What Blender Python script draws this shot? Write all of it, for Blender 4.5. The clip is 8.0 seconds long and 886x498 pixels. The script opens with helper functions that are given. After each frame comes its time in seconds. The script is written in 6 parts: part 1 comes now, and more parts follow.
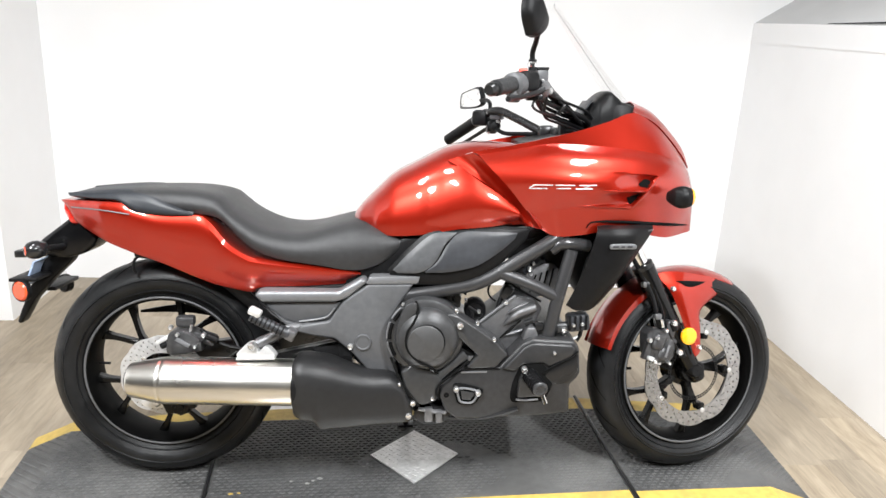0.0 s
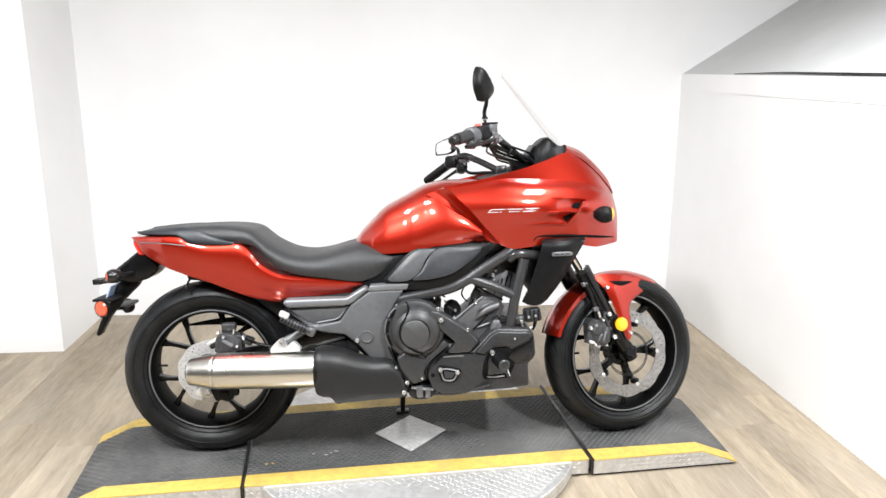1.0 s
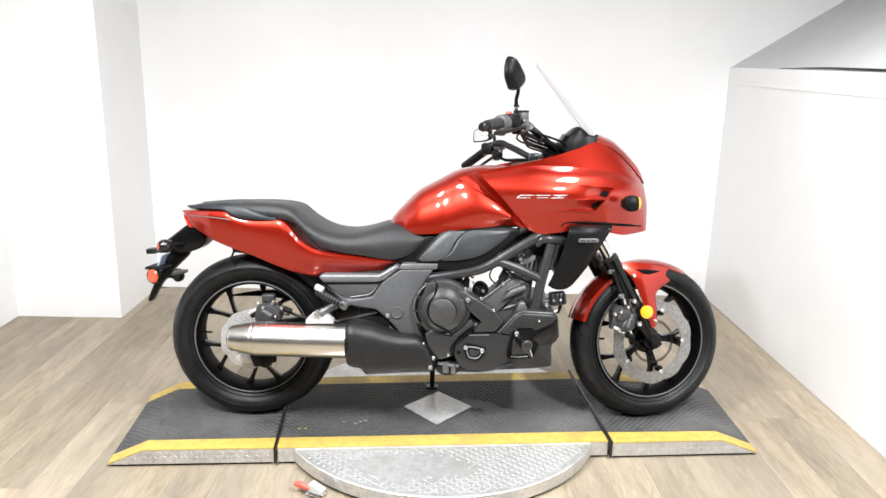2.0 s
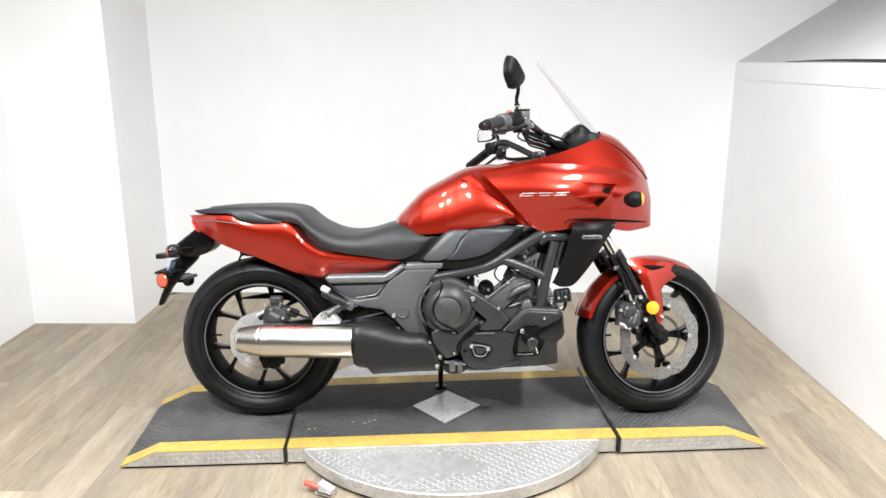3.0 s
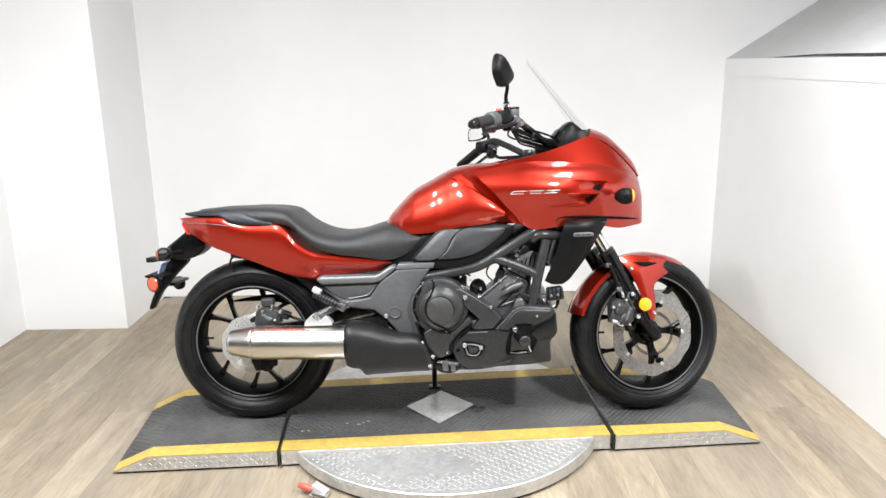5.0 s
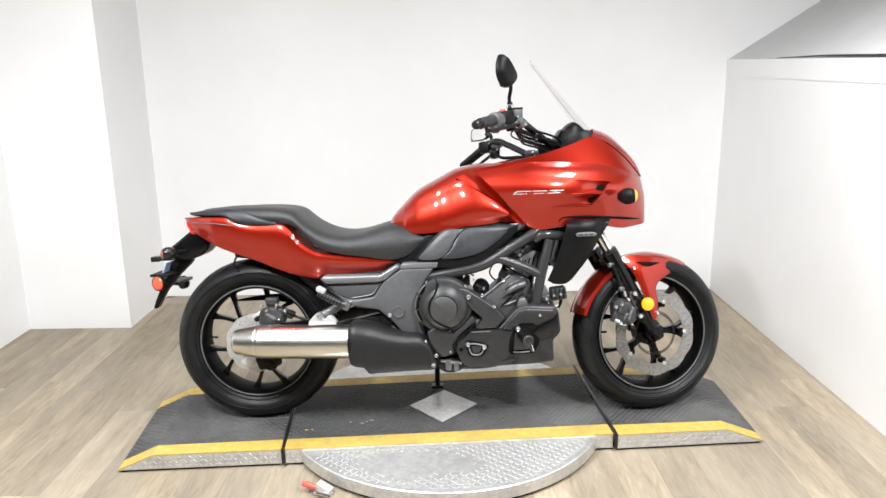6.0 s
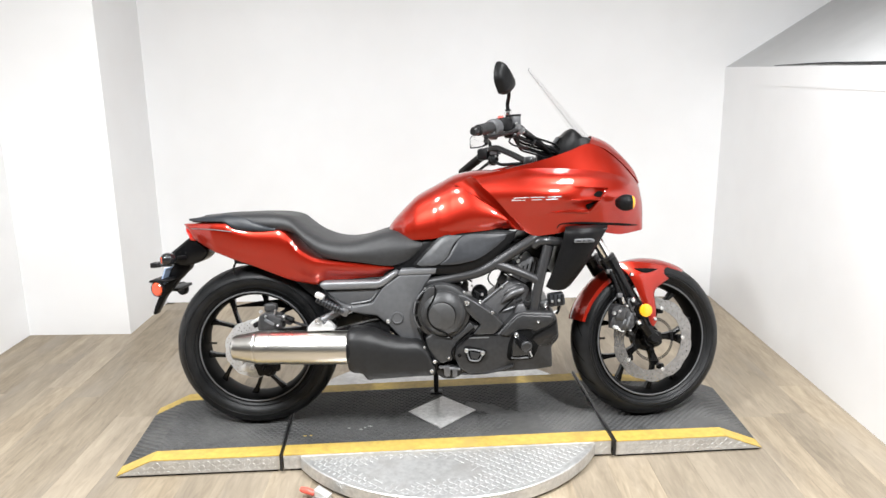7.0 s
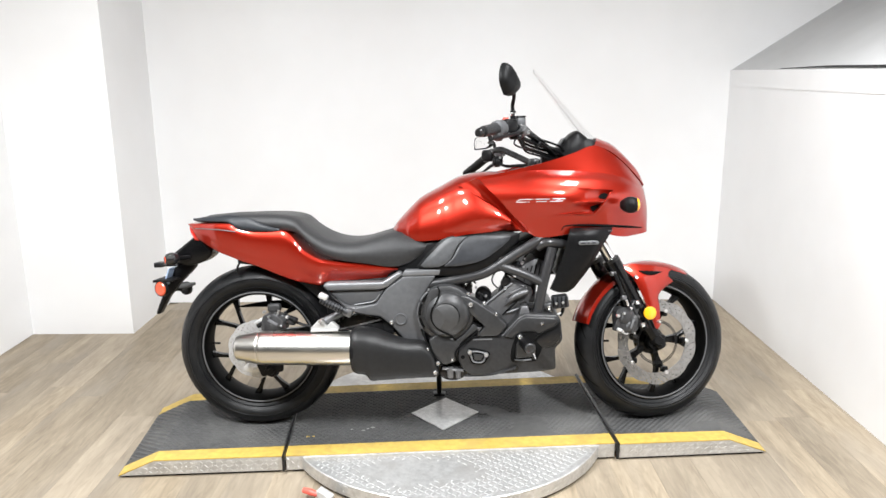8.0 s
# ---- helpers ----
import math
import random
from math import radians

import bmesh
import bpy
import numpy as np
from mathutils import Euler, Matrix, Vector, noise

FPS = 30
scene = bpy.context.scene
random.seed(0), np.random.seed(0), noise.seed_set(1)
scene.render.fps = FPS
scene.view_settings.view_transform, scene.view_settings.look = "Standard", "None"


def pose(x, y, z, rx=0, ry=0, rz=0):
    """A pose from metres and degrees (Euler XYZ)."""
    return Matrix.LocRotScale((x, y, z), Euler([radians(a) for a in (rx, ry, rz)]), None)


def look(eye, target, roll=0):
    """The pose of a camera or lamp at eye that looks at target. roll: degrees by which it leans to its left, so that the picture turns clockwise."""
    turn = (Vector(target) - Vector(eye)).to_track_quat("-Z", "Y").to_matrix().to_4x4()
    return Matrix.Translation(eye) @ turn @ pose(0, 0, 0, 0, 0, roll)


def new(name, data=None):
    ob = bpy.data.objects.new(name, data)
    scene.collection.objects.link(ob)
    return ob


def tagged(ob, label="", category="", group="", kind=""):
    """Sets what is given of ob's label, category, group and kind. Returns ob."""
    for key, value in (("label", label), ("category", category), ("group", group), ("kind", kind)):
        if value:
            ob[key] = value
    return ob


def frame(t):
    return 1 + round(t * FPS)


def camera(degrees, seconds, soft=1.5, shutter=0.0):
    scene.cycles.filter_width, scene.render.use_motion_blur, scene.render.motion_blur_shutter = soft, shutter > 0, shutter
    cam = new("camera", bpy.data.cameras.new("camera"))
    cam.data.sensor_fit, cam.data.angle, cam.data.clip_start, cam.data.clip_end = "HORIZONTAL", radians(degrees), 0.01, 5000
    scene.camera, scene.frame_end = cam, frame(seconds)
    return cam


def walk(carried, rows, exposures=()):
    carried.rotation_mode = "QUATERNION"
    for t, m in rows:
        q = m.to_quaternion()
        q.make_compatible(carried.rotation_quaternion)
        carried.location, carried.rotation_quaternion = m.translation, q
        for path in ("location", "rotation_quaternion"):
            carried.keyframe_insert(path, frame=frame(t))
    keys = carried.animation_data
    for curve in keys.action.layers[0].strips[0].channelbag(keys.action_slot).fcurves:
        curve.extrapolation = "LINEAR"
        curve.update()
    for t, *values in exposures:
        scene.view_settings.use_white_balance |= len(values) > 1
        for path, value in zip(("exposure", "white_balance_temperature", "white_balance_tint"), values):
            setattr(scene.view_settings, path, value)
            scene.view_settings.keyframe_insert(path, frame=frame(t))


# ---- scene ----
cam = camera(61.8, 8.0)
PATH = [
    (0, (-0.15, -1.919, 1.337), (0.007, -0.016, 0.741), 2.73),
    (0.1, (-0.085, -1.982, 1.342), (0.018, -0.083, 0.709), 2.4),
    (0.2, (-0.031, -2.058, 1.342), (0.012, -0.158, 0.716), 0.9),
    (0.3, (-0.072, -2.125, 1.363), (0.026, -0.212, 0.789), 0.6),
    (0.4, (-0.075, -2.205, 1.362), (0.035, -0.28, 0.825), 0.4),
    (0.5, (-0.112, -2.291, 1.377), (0.011, -0.362, 0.862), 0.41),
    (0.6, (-0.123, -2.356, 1.371), (-0.017, -0.433, 0.833), 1.0),
    (0.7, (-0.132, -2.405, 1.378), (-0.004, -0.487, 0.827), 0.6),
    (0.8, (-0.136, -2.456, 1.369), (0.014, -0.53, 0.853), 0.7),
    (0.9, (-0.149, -2.485, 1.385), (0.013, -0.553, 0.893), 0.3),
    (1, (-0.167, -2.517, 1.402), (0.015, -0.582, 0.929), 0.3),
    (1.1, (-0.156, -2.532, 1.398), (-0.017, -0.591, 0.932), -0.5),
    (1.2, (-0.166, -2.552, 1.404), (-0.034, -0.606, 0.964), -0.7),
    (1.3, (-0.164, -2.567, 1.411), (-0.059, -0.619, 0.973), -0.4),
    (1.4, (-0.168, -2.582, 1.411), (-0.086, -0.631, 0.978), -0.4),
    (1.5, (-0.181, -2.596, 1.409), (-0.089, -0.648, 0.965), -0.74),
    (1.6, (-0.15, -2.593, 1.405), (-0.065, -0.648, 0.944), -0.8),
    (1.7, (-0.134, -2.601, 1.405), (-0.062, -0.659, 0.93), -0.4),
    (1.8, (-0.106, -2.6, 1.411), (-0.046, -0.661, 0.927), -0.1),
    (1.9, (-0.091, -2.613, 1.4), (-0.057, -0.677, 0.9), 0.4),
    (2, (-0.085, -2.629, 1.402), (-0.052, -0.693, 0.9), 1.32),
    (2.2, (-0.056, -2.634, 1.4), (-0.048, -0.696, 0.899), 0.5),
    (3.3, (-0.043, -2.66, 1.393), (-0.054, -0.721, 0.906), -0.1),
    (3.5, (-0.046, -2.664, 1.393), (-0.055, -0.723, 0.91), -0.03),
    (4, (-0.039, -2.663, 1.387), (-0.04, -0.723, 0.903), -0.38),
    (4.5, (-0.033, -2.651, 1.389), (-0.025, -0.716, 0.883), -0.95),
    (4.7, (-0.03, -2.645, 1.388), (-0.027, -0.707, 0.894), -0.8),
    (5.8, (-0.041, -2.657, 1.38), (-0.036, -0.717, 0.892), -0.8),
    (6, (-0.042, -2.659, 1.387), (-0.04, -0.719, 0.897), -0.76),
    (6.5, (-0.039, -2.662, 1.38), (-0.041, -0.72, 0.905), -0.78),
    (7, (-0.035, -2.668, 1.384), (-0.034, -0.724, 0.914), -0.72),
    (7.5, (-0.037, -2.662, 1.392), (-0.041, -0.72, 0.912), -0.33),
    (8, (-0.04, -2.664, 1.381), (-0.046, -0.719, 0.916), -0.43),
]
walk(cam, [(t, look(eye, target, roll)) for t, eye, target, roll in PATH],
     [(0, 0.10), (1.0, 0.10), (2.0, 0.06), (3.3, -0.06), (4.5, -0.09), (6.0, -0.08), (8.0, -0.05)])

# ---- world and lamps ----
world = bpy.data.worlds.new("world")
scene.world = world
world.use_nodes = True
world.node_tree.nodes["Background"].inputs[0].default_value = (0.9, 0.95, 1.0, 1)
world.node_tree.nodes["Background"].inputs[1].default_value = 0.05

DECK = 0.066
TURN = pose(0, 0, 0, 0, 0, 4.0)  # the platform stands a little askew in the room


def ceiling_lamp(x, y, sx, sy, watts, z=2.48, tint=(0.965, 0.985, 1.0)):
    data = bpy.data.lights.new("ceiling_lamp", "AREA")
    data.shape, data.size, data.size_y, data.energy, data.color = "RECTANGLE", sx, sy, watts, tint
    ob = new("ceiling_lamp", data)
    ob.matrix_world = pose(x, y, z)
    return ob


for lamp_y, lamp_watts, lamp_row in ((-0.35, 29, (-0.85, 0.95)), (-1.75, 122, (-1.10, 1.15))):
    for lamp_x in lamp_row:
        ceiling_lamp(lamp_x, lamp_y, 0.18, 0.45, lamp_watts * (1.04 if lamp_x < 0 else 0.98))


# ---- materials ----
def material(name, base, rough=0.5, metal=0.0, coat=0.0, vary=0.12, scale=30.0, bump=0.0, bump_scale=200.0, stretch=(1, 1, 1),
             rough_vary=0.08, island=0.0, coat_rough=0.03, dirt_or_tint=None, patch_scale=4.0, patch_amount=0.5, spec=0.5):
    m = bpy.data.materials.new(name)
    m.use_nodes = True
    nt = m.node_tree
    bs = nt.nodes["Principled BSDF"]
    link = nt.links.new
    tc = nt.nodes.new("ShaderNodeTexCoord")
    mp = nt.nodes.new("ShaderNodeMapping")
    mp.inputs["Scale"].default_value = stretch
    link(tc.outputs["Object"], mp.inputs["Vector"])
    fine = nt.nodes.new("ShaderNodeTexNoise")
    fine.inputs["Scale"].default_value, fine.inputs["Detail"].default_value = scale, 5
    wide = nt.nodes.new("ShaderNodeTexNoise")
    wide.inputs["Scale"].default_value, wide.inputs["Detail"].default_value = patch_scale, 4
    link(mp.outputs[0], fine.inputs["Vector"])
    link(tc.outputs["Object"], wide.inputs["Vector"])
    ramp = nt.nodes.new("ShaderNodeMapRange")
    ramp.inputs["From Min"].default_value, ramp.inputs["From Max"].default_value = 0.3, 0.7
    ramp.inputs["To Min"].default_value, ramp.inputs["To Max"].default_value = 1 - vary, 1 + vary
    link(fine.outputs["Fac"], ramp.inputs["Value"])
    rgb = nt.nodes.new("ShaderNodeVectorMath")
    rgb.operation = "SCALE"
    rgb.inputs[0].default_value = base
    link(ramp.outputs[0], rgb.inputs["Scale"])
    colour = rgb.outputs[0]
    if island:
        info = nt.nodes.new("ShaderNodeObjectInfo")
        tone = nt.nodes.new("ShaderNodeMapRange")
        tone.inputs["To Min"].default_value, tone.inputs["To Max"].default_value = 1 - island, 1 + island
        link(info.outputs["Random"], tone.inputs["Value"])
        more = nt.nodes.new("ShaderNodeVectorMath")
        more.operation = "SCALE"
        link(colour, more.inputs[0])
        link(tone.outputs[0], more.inputs["Scale"])
        colour = more.outputs[0]
    if dirt_or_tint:
        mask = nt.nodes.new("ShaderNodeMapRange")
        mask.inputs["From Min"].default_value, mask.inputs["From Max"].default_value = 0.48, 0.72
        mask.inputs["To Max"].default_value = patch_amount
        link(wide.outputs["Fac"], mask.inputs["Value"])
        mix = nt.nodes.new("ShaderNodeMix")
        mix.data_type = "RGBA"
        link(mask.outputs[0], mix.inputs["Factor"])
        link(colour, mix.inputs["A"])
        mix.inputs["B"].default_value = (*dirt_or_tint, 1)
        colour = mix.outputs["Result"]
    link(colour, bs.inputs["Base Color"])
    rr = nt.nodes.new("ShaderNodeMapRange")
    rr.inputs["From Min"].default_value, rr.inputs["From Max"].default_value = 0.3, 0.7
    rr.inputs["To Min"].default_value, rr.inputs["To Max"].default_value = max(0.02, rough - rough_vary), min(1.0, rough + rough_vary)
    link(wide.outputs["Fac"], rr.inputs["Value"])
    link(rr.outputs[0], bs.inputs["Roughness"])
    bs.inputs["Metallic"].default_value = metal
    bs.inputs["Specular IOR Level"].default_value = spec
    bs.inputs["Coat Weight"].default_value, bs.inputs["Coat Roughness"].default_value = coat, coat_rough
    if bump:
        rough_noise = nt.nodes.new("ShaderNodeTexNoise")
        rough_noise.inputs["Scale"].default_value, rough_noise.inputs["Detail"].default_value = bump_scale, 3
        link(mp.outputs[0], rough_noise.inputs["Vector"])
        b = nt.nodes.new("ShaderNodeBump")
        b.inputs["Strength"].default_value, b.inputs["Distance"].default_value = bump, 0.002
        link(rough_noise.outputs["Fac"], b.inputs["Height"])
        link(b.outputs[0], bs.inputs["Normal"])
    return m


RED = material("red_metallic_paint", (0.39, 0.015, 0.0036), 0.37, 0.70, 0.9, 0.07, 900, 0.0, rough_vary=0.03, coat_rough=0.06)
VINYL = material("black_seat_vinyl", (0.024, 0.0242, 0.0255), 0.44, 0, 0, 0.18, 60, 0.3, 900, spec=0.42)
GLOSS = material("gloss_black", (0.004, 0.004, 0.0045), 0.22, 0, 0, 0.1, 80, spec=0.28)
PLASTIC = material("black_plastic", (0.006, 0.006, 0.0065), 0.40, 0, 0, 0.2, 80, 0.12, 1200, spec=0.18)
SLATE = material("dark_slate_plastic", (0.017, 0.0195, 0.024), 0.42, 0, 0, 0.12, 60, 0.1, 1000, spec=0.4)
SMOKE = material("smoke_plastic", (0.028, 0.030, 0.0345), 0.42, 0, 0, 0.15, 60, 0.12, 1000, spec=0.5)
DUSK = material("dusky_plastic", (0.060, 0.062, 0.066), 0.42, 0, 0, 0.15, 60, 0.12, 1000, spec=0.5)
GREY = material("grey_plastic", (0.084, 0.0855, 0.090), 0.45, 0.1, 0, 0.1, 60, 0.12, 900)
GREY_LIGHT = material("light_grey_trim", (0.165, 0.168, 0.175), 0.40, 0.35, 0, 0.08, 60, 0.05, 900)
ENGINE = material("satin_engine_paint", (0.042, 0.0425, 0.044), 0.36, 0.3, 0, 0.15, 70, 0.15, 700)
SATIN = material("satin_cover_face", (0.060, 0.060, 0.061), 0.42, 0.3, 0, 0.1, 70, 0.1, 700)
CASTING = material("cast_alloy", (0.155, 0.155, 0.160), 0.40, 0.6, 0, 0.15, 60, 0.3, 500)
FRAME = material("frame_paint", (0.041, 0.041, 0.043), 0.34, 0.3, 0, 0.1, 60, 0.06, 600)
BELLY = material("black_belly_plastic", (0.027, 0.027, 0.028), 0.40, 0.1, 0, 0.18, 70, 0.15, 700, spec=0.4)
CALIPER = material("dark_cast_alloy", (0.062, 0.062, 0.064), 0.36, 0.55, 0, 0.2, 80, 0.3, 500)
SHIELD = material("dark_heat_shield", (0.0125, 0.0125, 0.013), 0.42, 0, 0, 0.15, 60, 0.15, 800, spec=0.38)
RUBBER = material("tyre_rubber", (0.0085, 0.0088, 0.0095), 0.42, 0, 0, 0.25, 40, 0.25, 500, dirt_or_tint=(0.0165, 0.017, 0.018), patch_scale=14, patch_amount=0.6, spec=0.24)
BARREL = material("black_rim_well", (0.003, 0.003, 0.003), 0.5, 0, 0, 0.1, 60, spec=0.05)
RIM = material("black_wheel_paint", (0.0035, 0.0035, 0.0035), 0.24, 0.0, 0.0, 0.1, 60, spec=0.22)
STEEL = material("brushed_steel", (0.64, 0.625, 0.59), 0.29, 1.0, 0, 0.10, 40, 0.12, 260, stretch=(0.05, 1, 1), rough_vary=0.06)
# one steel in two tones: how each disc catches light is in the colour
DISC = material("disc_steel", (0.50, 0.50, 0.505), 0.36, 0.45, 0, 0.12, 80, 0.1, 500)
DISC_DARK = material("dark_disc_steel", (0.34, 0.335, 0.33), 0.30, 0.85, 0, 0.16, 80, 0.1, 500)
CHROME = material("bright_metal", (0.80, 0.80, 0.80), 0.15, 1.0, 0, 0.04, 60)
BRACKET = material("pale_alloy", (0.62, 0.62, 0.615), 0.4, 0.45, 0, 0.06, 80)
BOLT = material("bolt_zinc", (0.72, 0.72, 0.72), 0.28, 0.9, 0, 0.08, 200)
AMBER = material("amber_lens", (0.95, 0.42, 0.015), 0.18, 0, 0.6, 0.06, 200)
ORANGE = material("orange_lens", (0.62, 0.07, 0.018), 0.2, 0, 0.6, 0.06, 200)
REDLENS = material("red_lens", (0.70, 0.03, 0.02), 0.12, 0, 0.8, 0.05, 200)
DARKLENS = material("smoked_lens", (0.012, 0.012, 0.013), 0.2, 0, 0.15, 0.05, 200)
SILVER = material("silver_mark", (0.75, 0.75, 0.76), 0.25, 0.7, 0, 0.05, 200)
PLATE = material("plate_white", (0.30, 0.38, 0.52), 0.3, 0, 0.2, 0.08, 90)
LUG = material("worn_lug", (0.64, 0.64, 0.635), 0.48, 0.6, 0, 0.1, 50)
ALU = material("tread_plate", (0.63, 0.63, 0.625), 0.44, 0.75, 0, 0.14, 60, 0.15, 300, dirt_or_tint=(0.46, 0.445, 0.43), patch_scale=9, patch_amount=0.7)
YELLOW = material("yellow_paint", (0.52, 0.36, 0.080), 0.55, 0, 0, 0.14, 45, 0.2, 300, dirt_or_tint=(0.36, 0.26, 0.075), patch_scale=13, patch_amount=0.7)
MAT = material("rubber_mat", (0.053, 0.053, 0.053), 0.55, 0, 0, 0.3, 45, 0.3, 400, dirt_or_tint=(0.132, 0.130, 0.126), patch_scale=3.2, patch_amount=0.75)
BLACKSTEEL = material("black_steel", (0.022, 0.022, 0.023), 0.30, 0.45, 0, 0.1, 90)
# warm patches in the wall colour stand in for soft red reflections
WALL = material("white_wall_paint", (0.85, 0.85, 0.855), 0.55, 0, 0, 0.012, 6, 0.05, 150, rough_vary=0.1, dirt_or_tint=(0.785, 0.775, 0.77), patch_scale=0.8, patch_amount=0.6)
BACKROOM = material("unseen_dark_wall", (0.10, 0.10, 0.11), 0.7, 0, 0, 0.05, 3)
GREYWALL = material("grey_slope_tone", (0.55, 0.55, 0.55), 0.6, 0, 0, 0.03, 5, 0.05, 150)
CEIL = material("ceiling_paint", (0.42, 0.42, 0.42), 0.7, 0, 0, 0.02, 5)
PALEPAINT = material("pale_paint_fleck", (0.26, 0.26, 0.25), 0.6, 0, 0, 0.3, 90)
REDRUBBER = material("red_handle", (0.70, 0.11, 0.08), 0.45, 0, 0, 0.1, 80)


def wood_material():
    m = bpy.data.materials.new("oak_plank")
    m.use_nodes = True
    nt = m.node_tree
    bs = nt.nodes["Principled BSDF"]
    link = nt.links.new
    tc = nt.nodes.new("ShaderNodeTexCoord")
    info = nt.nodes.new("ShaderNodeObjectInfo")
    shift = nt.nodes.new("ShaderNodeVectorMath")
    shift.operation = "MULTIPLY_ADD"
    shift.inputs[1].default_value = (37.0, 53.0, 0.0)
    link(info.outputs["Random"], shift.inputs[0])
    link(tc.outputs["Object"], shift.inputs[2])
    mp = nt.nodes.new("ShaderNodeMapping")
    mp.inputs["Scale"].default_value = (1.0, 0.14, 1.0)
    link(shift.outputs[0], mp.inputs["Vector"])
    grain = nt.nodes.new("ShaderNodeTexNoise")
    grain.inputs["Scale"].default_value, grain.inputs["Detail"].default_value, grain.inputs["Distortion"].default_value = 60, 8, 1.0
    link(mp.outputs[0], grain.inputs["Vector"])
    broad = nt.nodes.new("ShaderNodeTexNoise")
    broad.inputs["Scale"].default_value, broad.inputs["Detail"].default_value = 11.0, 4
    link(mp.outputs[0], broad.inputs["Vector"])
    ramp = nt.nodes.new("ShaderNodeValToRGB")
    ramp.color_ramp.elements[0].position, ramp.color_ramp.elements[0].color = 0.31, (0.186, 0.146, 0.099, 1)
    ramp.color_ramp.elements[1].position, ramp.color_ramp.elements[1].color = 0.70, (0.468, 0.386, 0.279, 1)
    mixed = nt.nodes.new("ShaderNodeMath")
    mixed.operation = "ADD"
    half1, half2 = nt.nodes.new("ShaderNodeMath"), nt.nodes.new("ShaderNodeMath")
    half1.operation = half2.operation = "MULTIPLY"
    half1.inputs[1].default_value, half2.inputs[1].default_value = 0.45, 0.55
    link(grain.outputs["Fac"], half1.inputs[0])
    link(broad.outputs["Fac"], half2.inputs[0])
    link(half1.outputs[0], mixed.inputs[0])
    link(half2.outputs[0], mixed.inputs[1])
    link(mixed.outputs[0], ramp.inputs["Fac"])
    tone = nt.nodes.new("ShaderNodeMapRange")
    tone.inputs["To Min"].default_value, tone.inputs["To Max"].default_value = 0.76, 1.16
    link(info.outputs["Random"], tone.inputs["Value"])
    rgb = nt.nodes.new("ShaderNodeVectorMath")
    rgb.operation = "SCALE"
    link(ramp.outputs["Color"], rgb.inputs[0])
    link(tone.outputs[0], rgb.inputs["Scale"])
    grey = nt.nodes.new("ShaderNodeMath")
    grey.operation = "MULTIPLY"
    grey.inputs[1].default_value = 7.3
    link(info.outputs["Random"], grey.inputs[0])
    wrap = nt.nodes.new("ShaderNodeMath")
    wrap.operation = "FRACT"
    link(grey.outputs[0], wrap.inputs[0])
    share = nt.nodes.new("ShaderNodeMath")
    share.operation = "MULTIPLY"
    share.inputs[1].default_value = 0.46
    link(wrap.outputs[0], share.inputs[0])
    stretch = nt.nodes.new("ShaderNodeMapping")
    stretch.inputs["Scale"].default_value = (1.0, 0.40, 1.0)
    link(shift.outputs[0], stretch.inputs["Vector"])
    blotch = nt.nodes.new("ShaderNodeTexNoise")
    blotch.inputs["Scale"].default_value, blotch.inputs["Detail"].default_value = 4.5, 2
    link(stretch.outputs[0], blotch.inputs["Vector"])
    spots = nt.nodes.new("ShaderNodeMapRange")
    spots.inputs["From Min"].default_value, spots.inputs["From Max"].default_value = 0.42, 0.70
    spots.inputs["To Max"].default_value = 0.55
    link(blotch.outputs["Fac"], spots.inputs["Value"])
    both_shares = nt.nodes.new("ShaderNodeMath")
    both_shares.operation = "MAXIMUM"
    link(share.outputs[0], both_shares.inputs[0])
    link(spots.outputs[0], both_shares.inputs[1])
    weathered = nt.nodes.new("ShaderNodeMix")
    weathered.data_type = "RGBA"
    link(both_shares.outputs[0], weathered.inputs["Factor"])
    link(rgb.outputs[0], weathered.inputs["A"])
    weathered.inputs["B"].default_value = (0.262, 0.230, 0.190, 1)
    link(weathered.outputs["Result"], bs.inputs["Base Color"])
    bs.inputs["Roughness"].default_value = 0.5
    bs.inputs["Specular IOR Level"].default_value = 0.35
    b = nt.nodes.new("ShaderNodeBump")
    b.inputs["Strength"].default_value, b.inputs["Distance"].default_value = 0.15, 0.001
    link(grain.outputs["Fac"], b.inputs["Height"])
    link(b.outputs[0], bs.inputs["Normal"])
    return m


WOOD = wood_material()


def clear_material(name, tint, share):
    """Thin clear sheet: mostly lets light straight through, with a clean surface gloss."""
    m = bpy.data.materials.new(name)
    m.use_nodes = True
    nt = m.node_tree
    through_it = nt.nodes.new("ShaderNodeBsdfTransparent")
    through_it.inputs["Color"].default_value = (*tint, 1)
    gloss = nt.nodes.new("ShaderNodeBsdfGlossy")
    gloss.inputs["Roughness"].default_value = 0.03
    mix = nt.nodes.new("ShaderNodeMixShader")
    mix.inputs["Fac"].default_value = share
    nt.links.new(through_it.outputs[0], mix.inputs[1])
    nt.links.new(gloss.outputs[0], mix.inputs[2])
    nt.links.new(mix.outputs[0], nt.nodes["Material Output"].inputs["Surface"])
    return m


SCREEN = clear_material("clear_acrylic", (0.985, 0.985, 0.985), 0.03)
MIRROR = material("mirror_glass", (0.9, 0.9, 0.9), 0.03, 1.0, 0, 0.0, 10, rough_vary=0.0)


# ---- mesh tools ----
def view_warp(p):
    """The motorcycle's points, warped to fit the camera's view: a little shorter and lower behind."""
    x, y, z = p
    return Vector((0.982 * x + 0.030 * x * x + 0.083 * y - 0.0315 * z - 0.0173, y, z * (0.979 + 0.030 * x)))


warping = {"on": False}


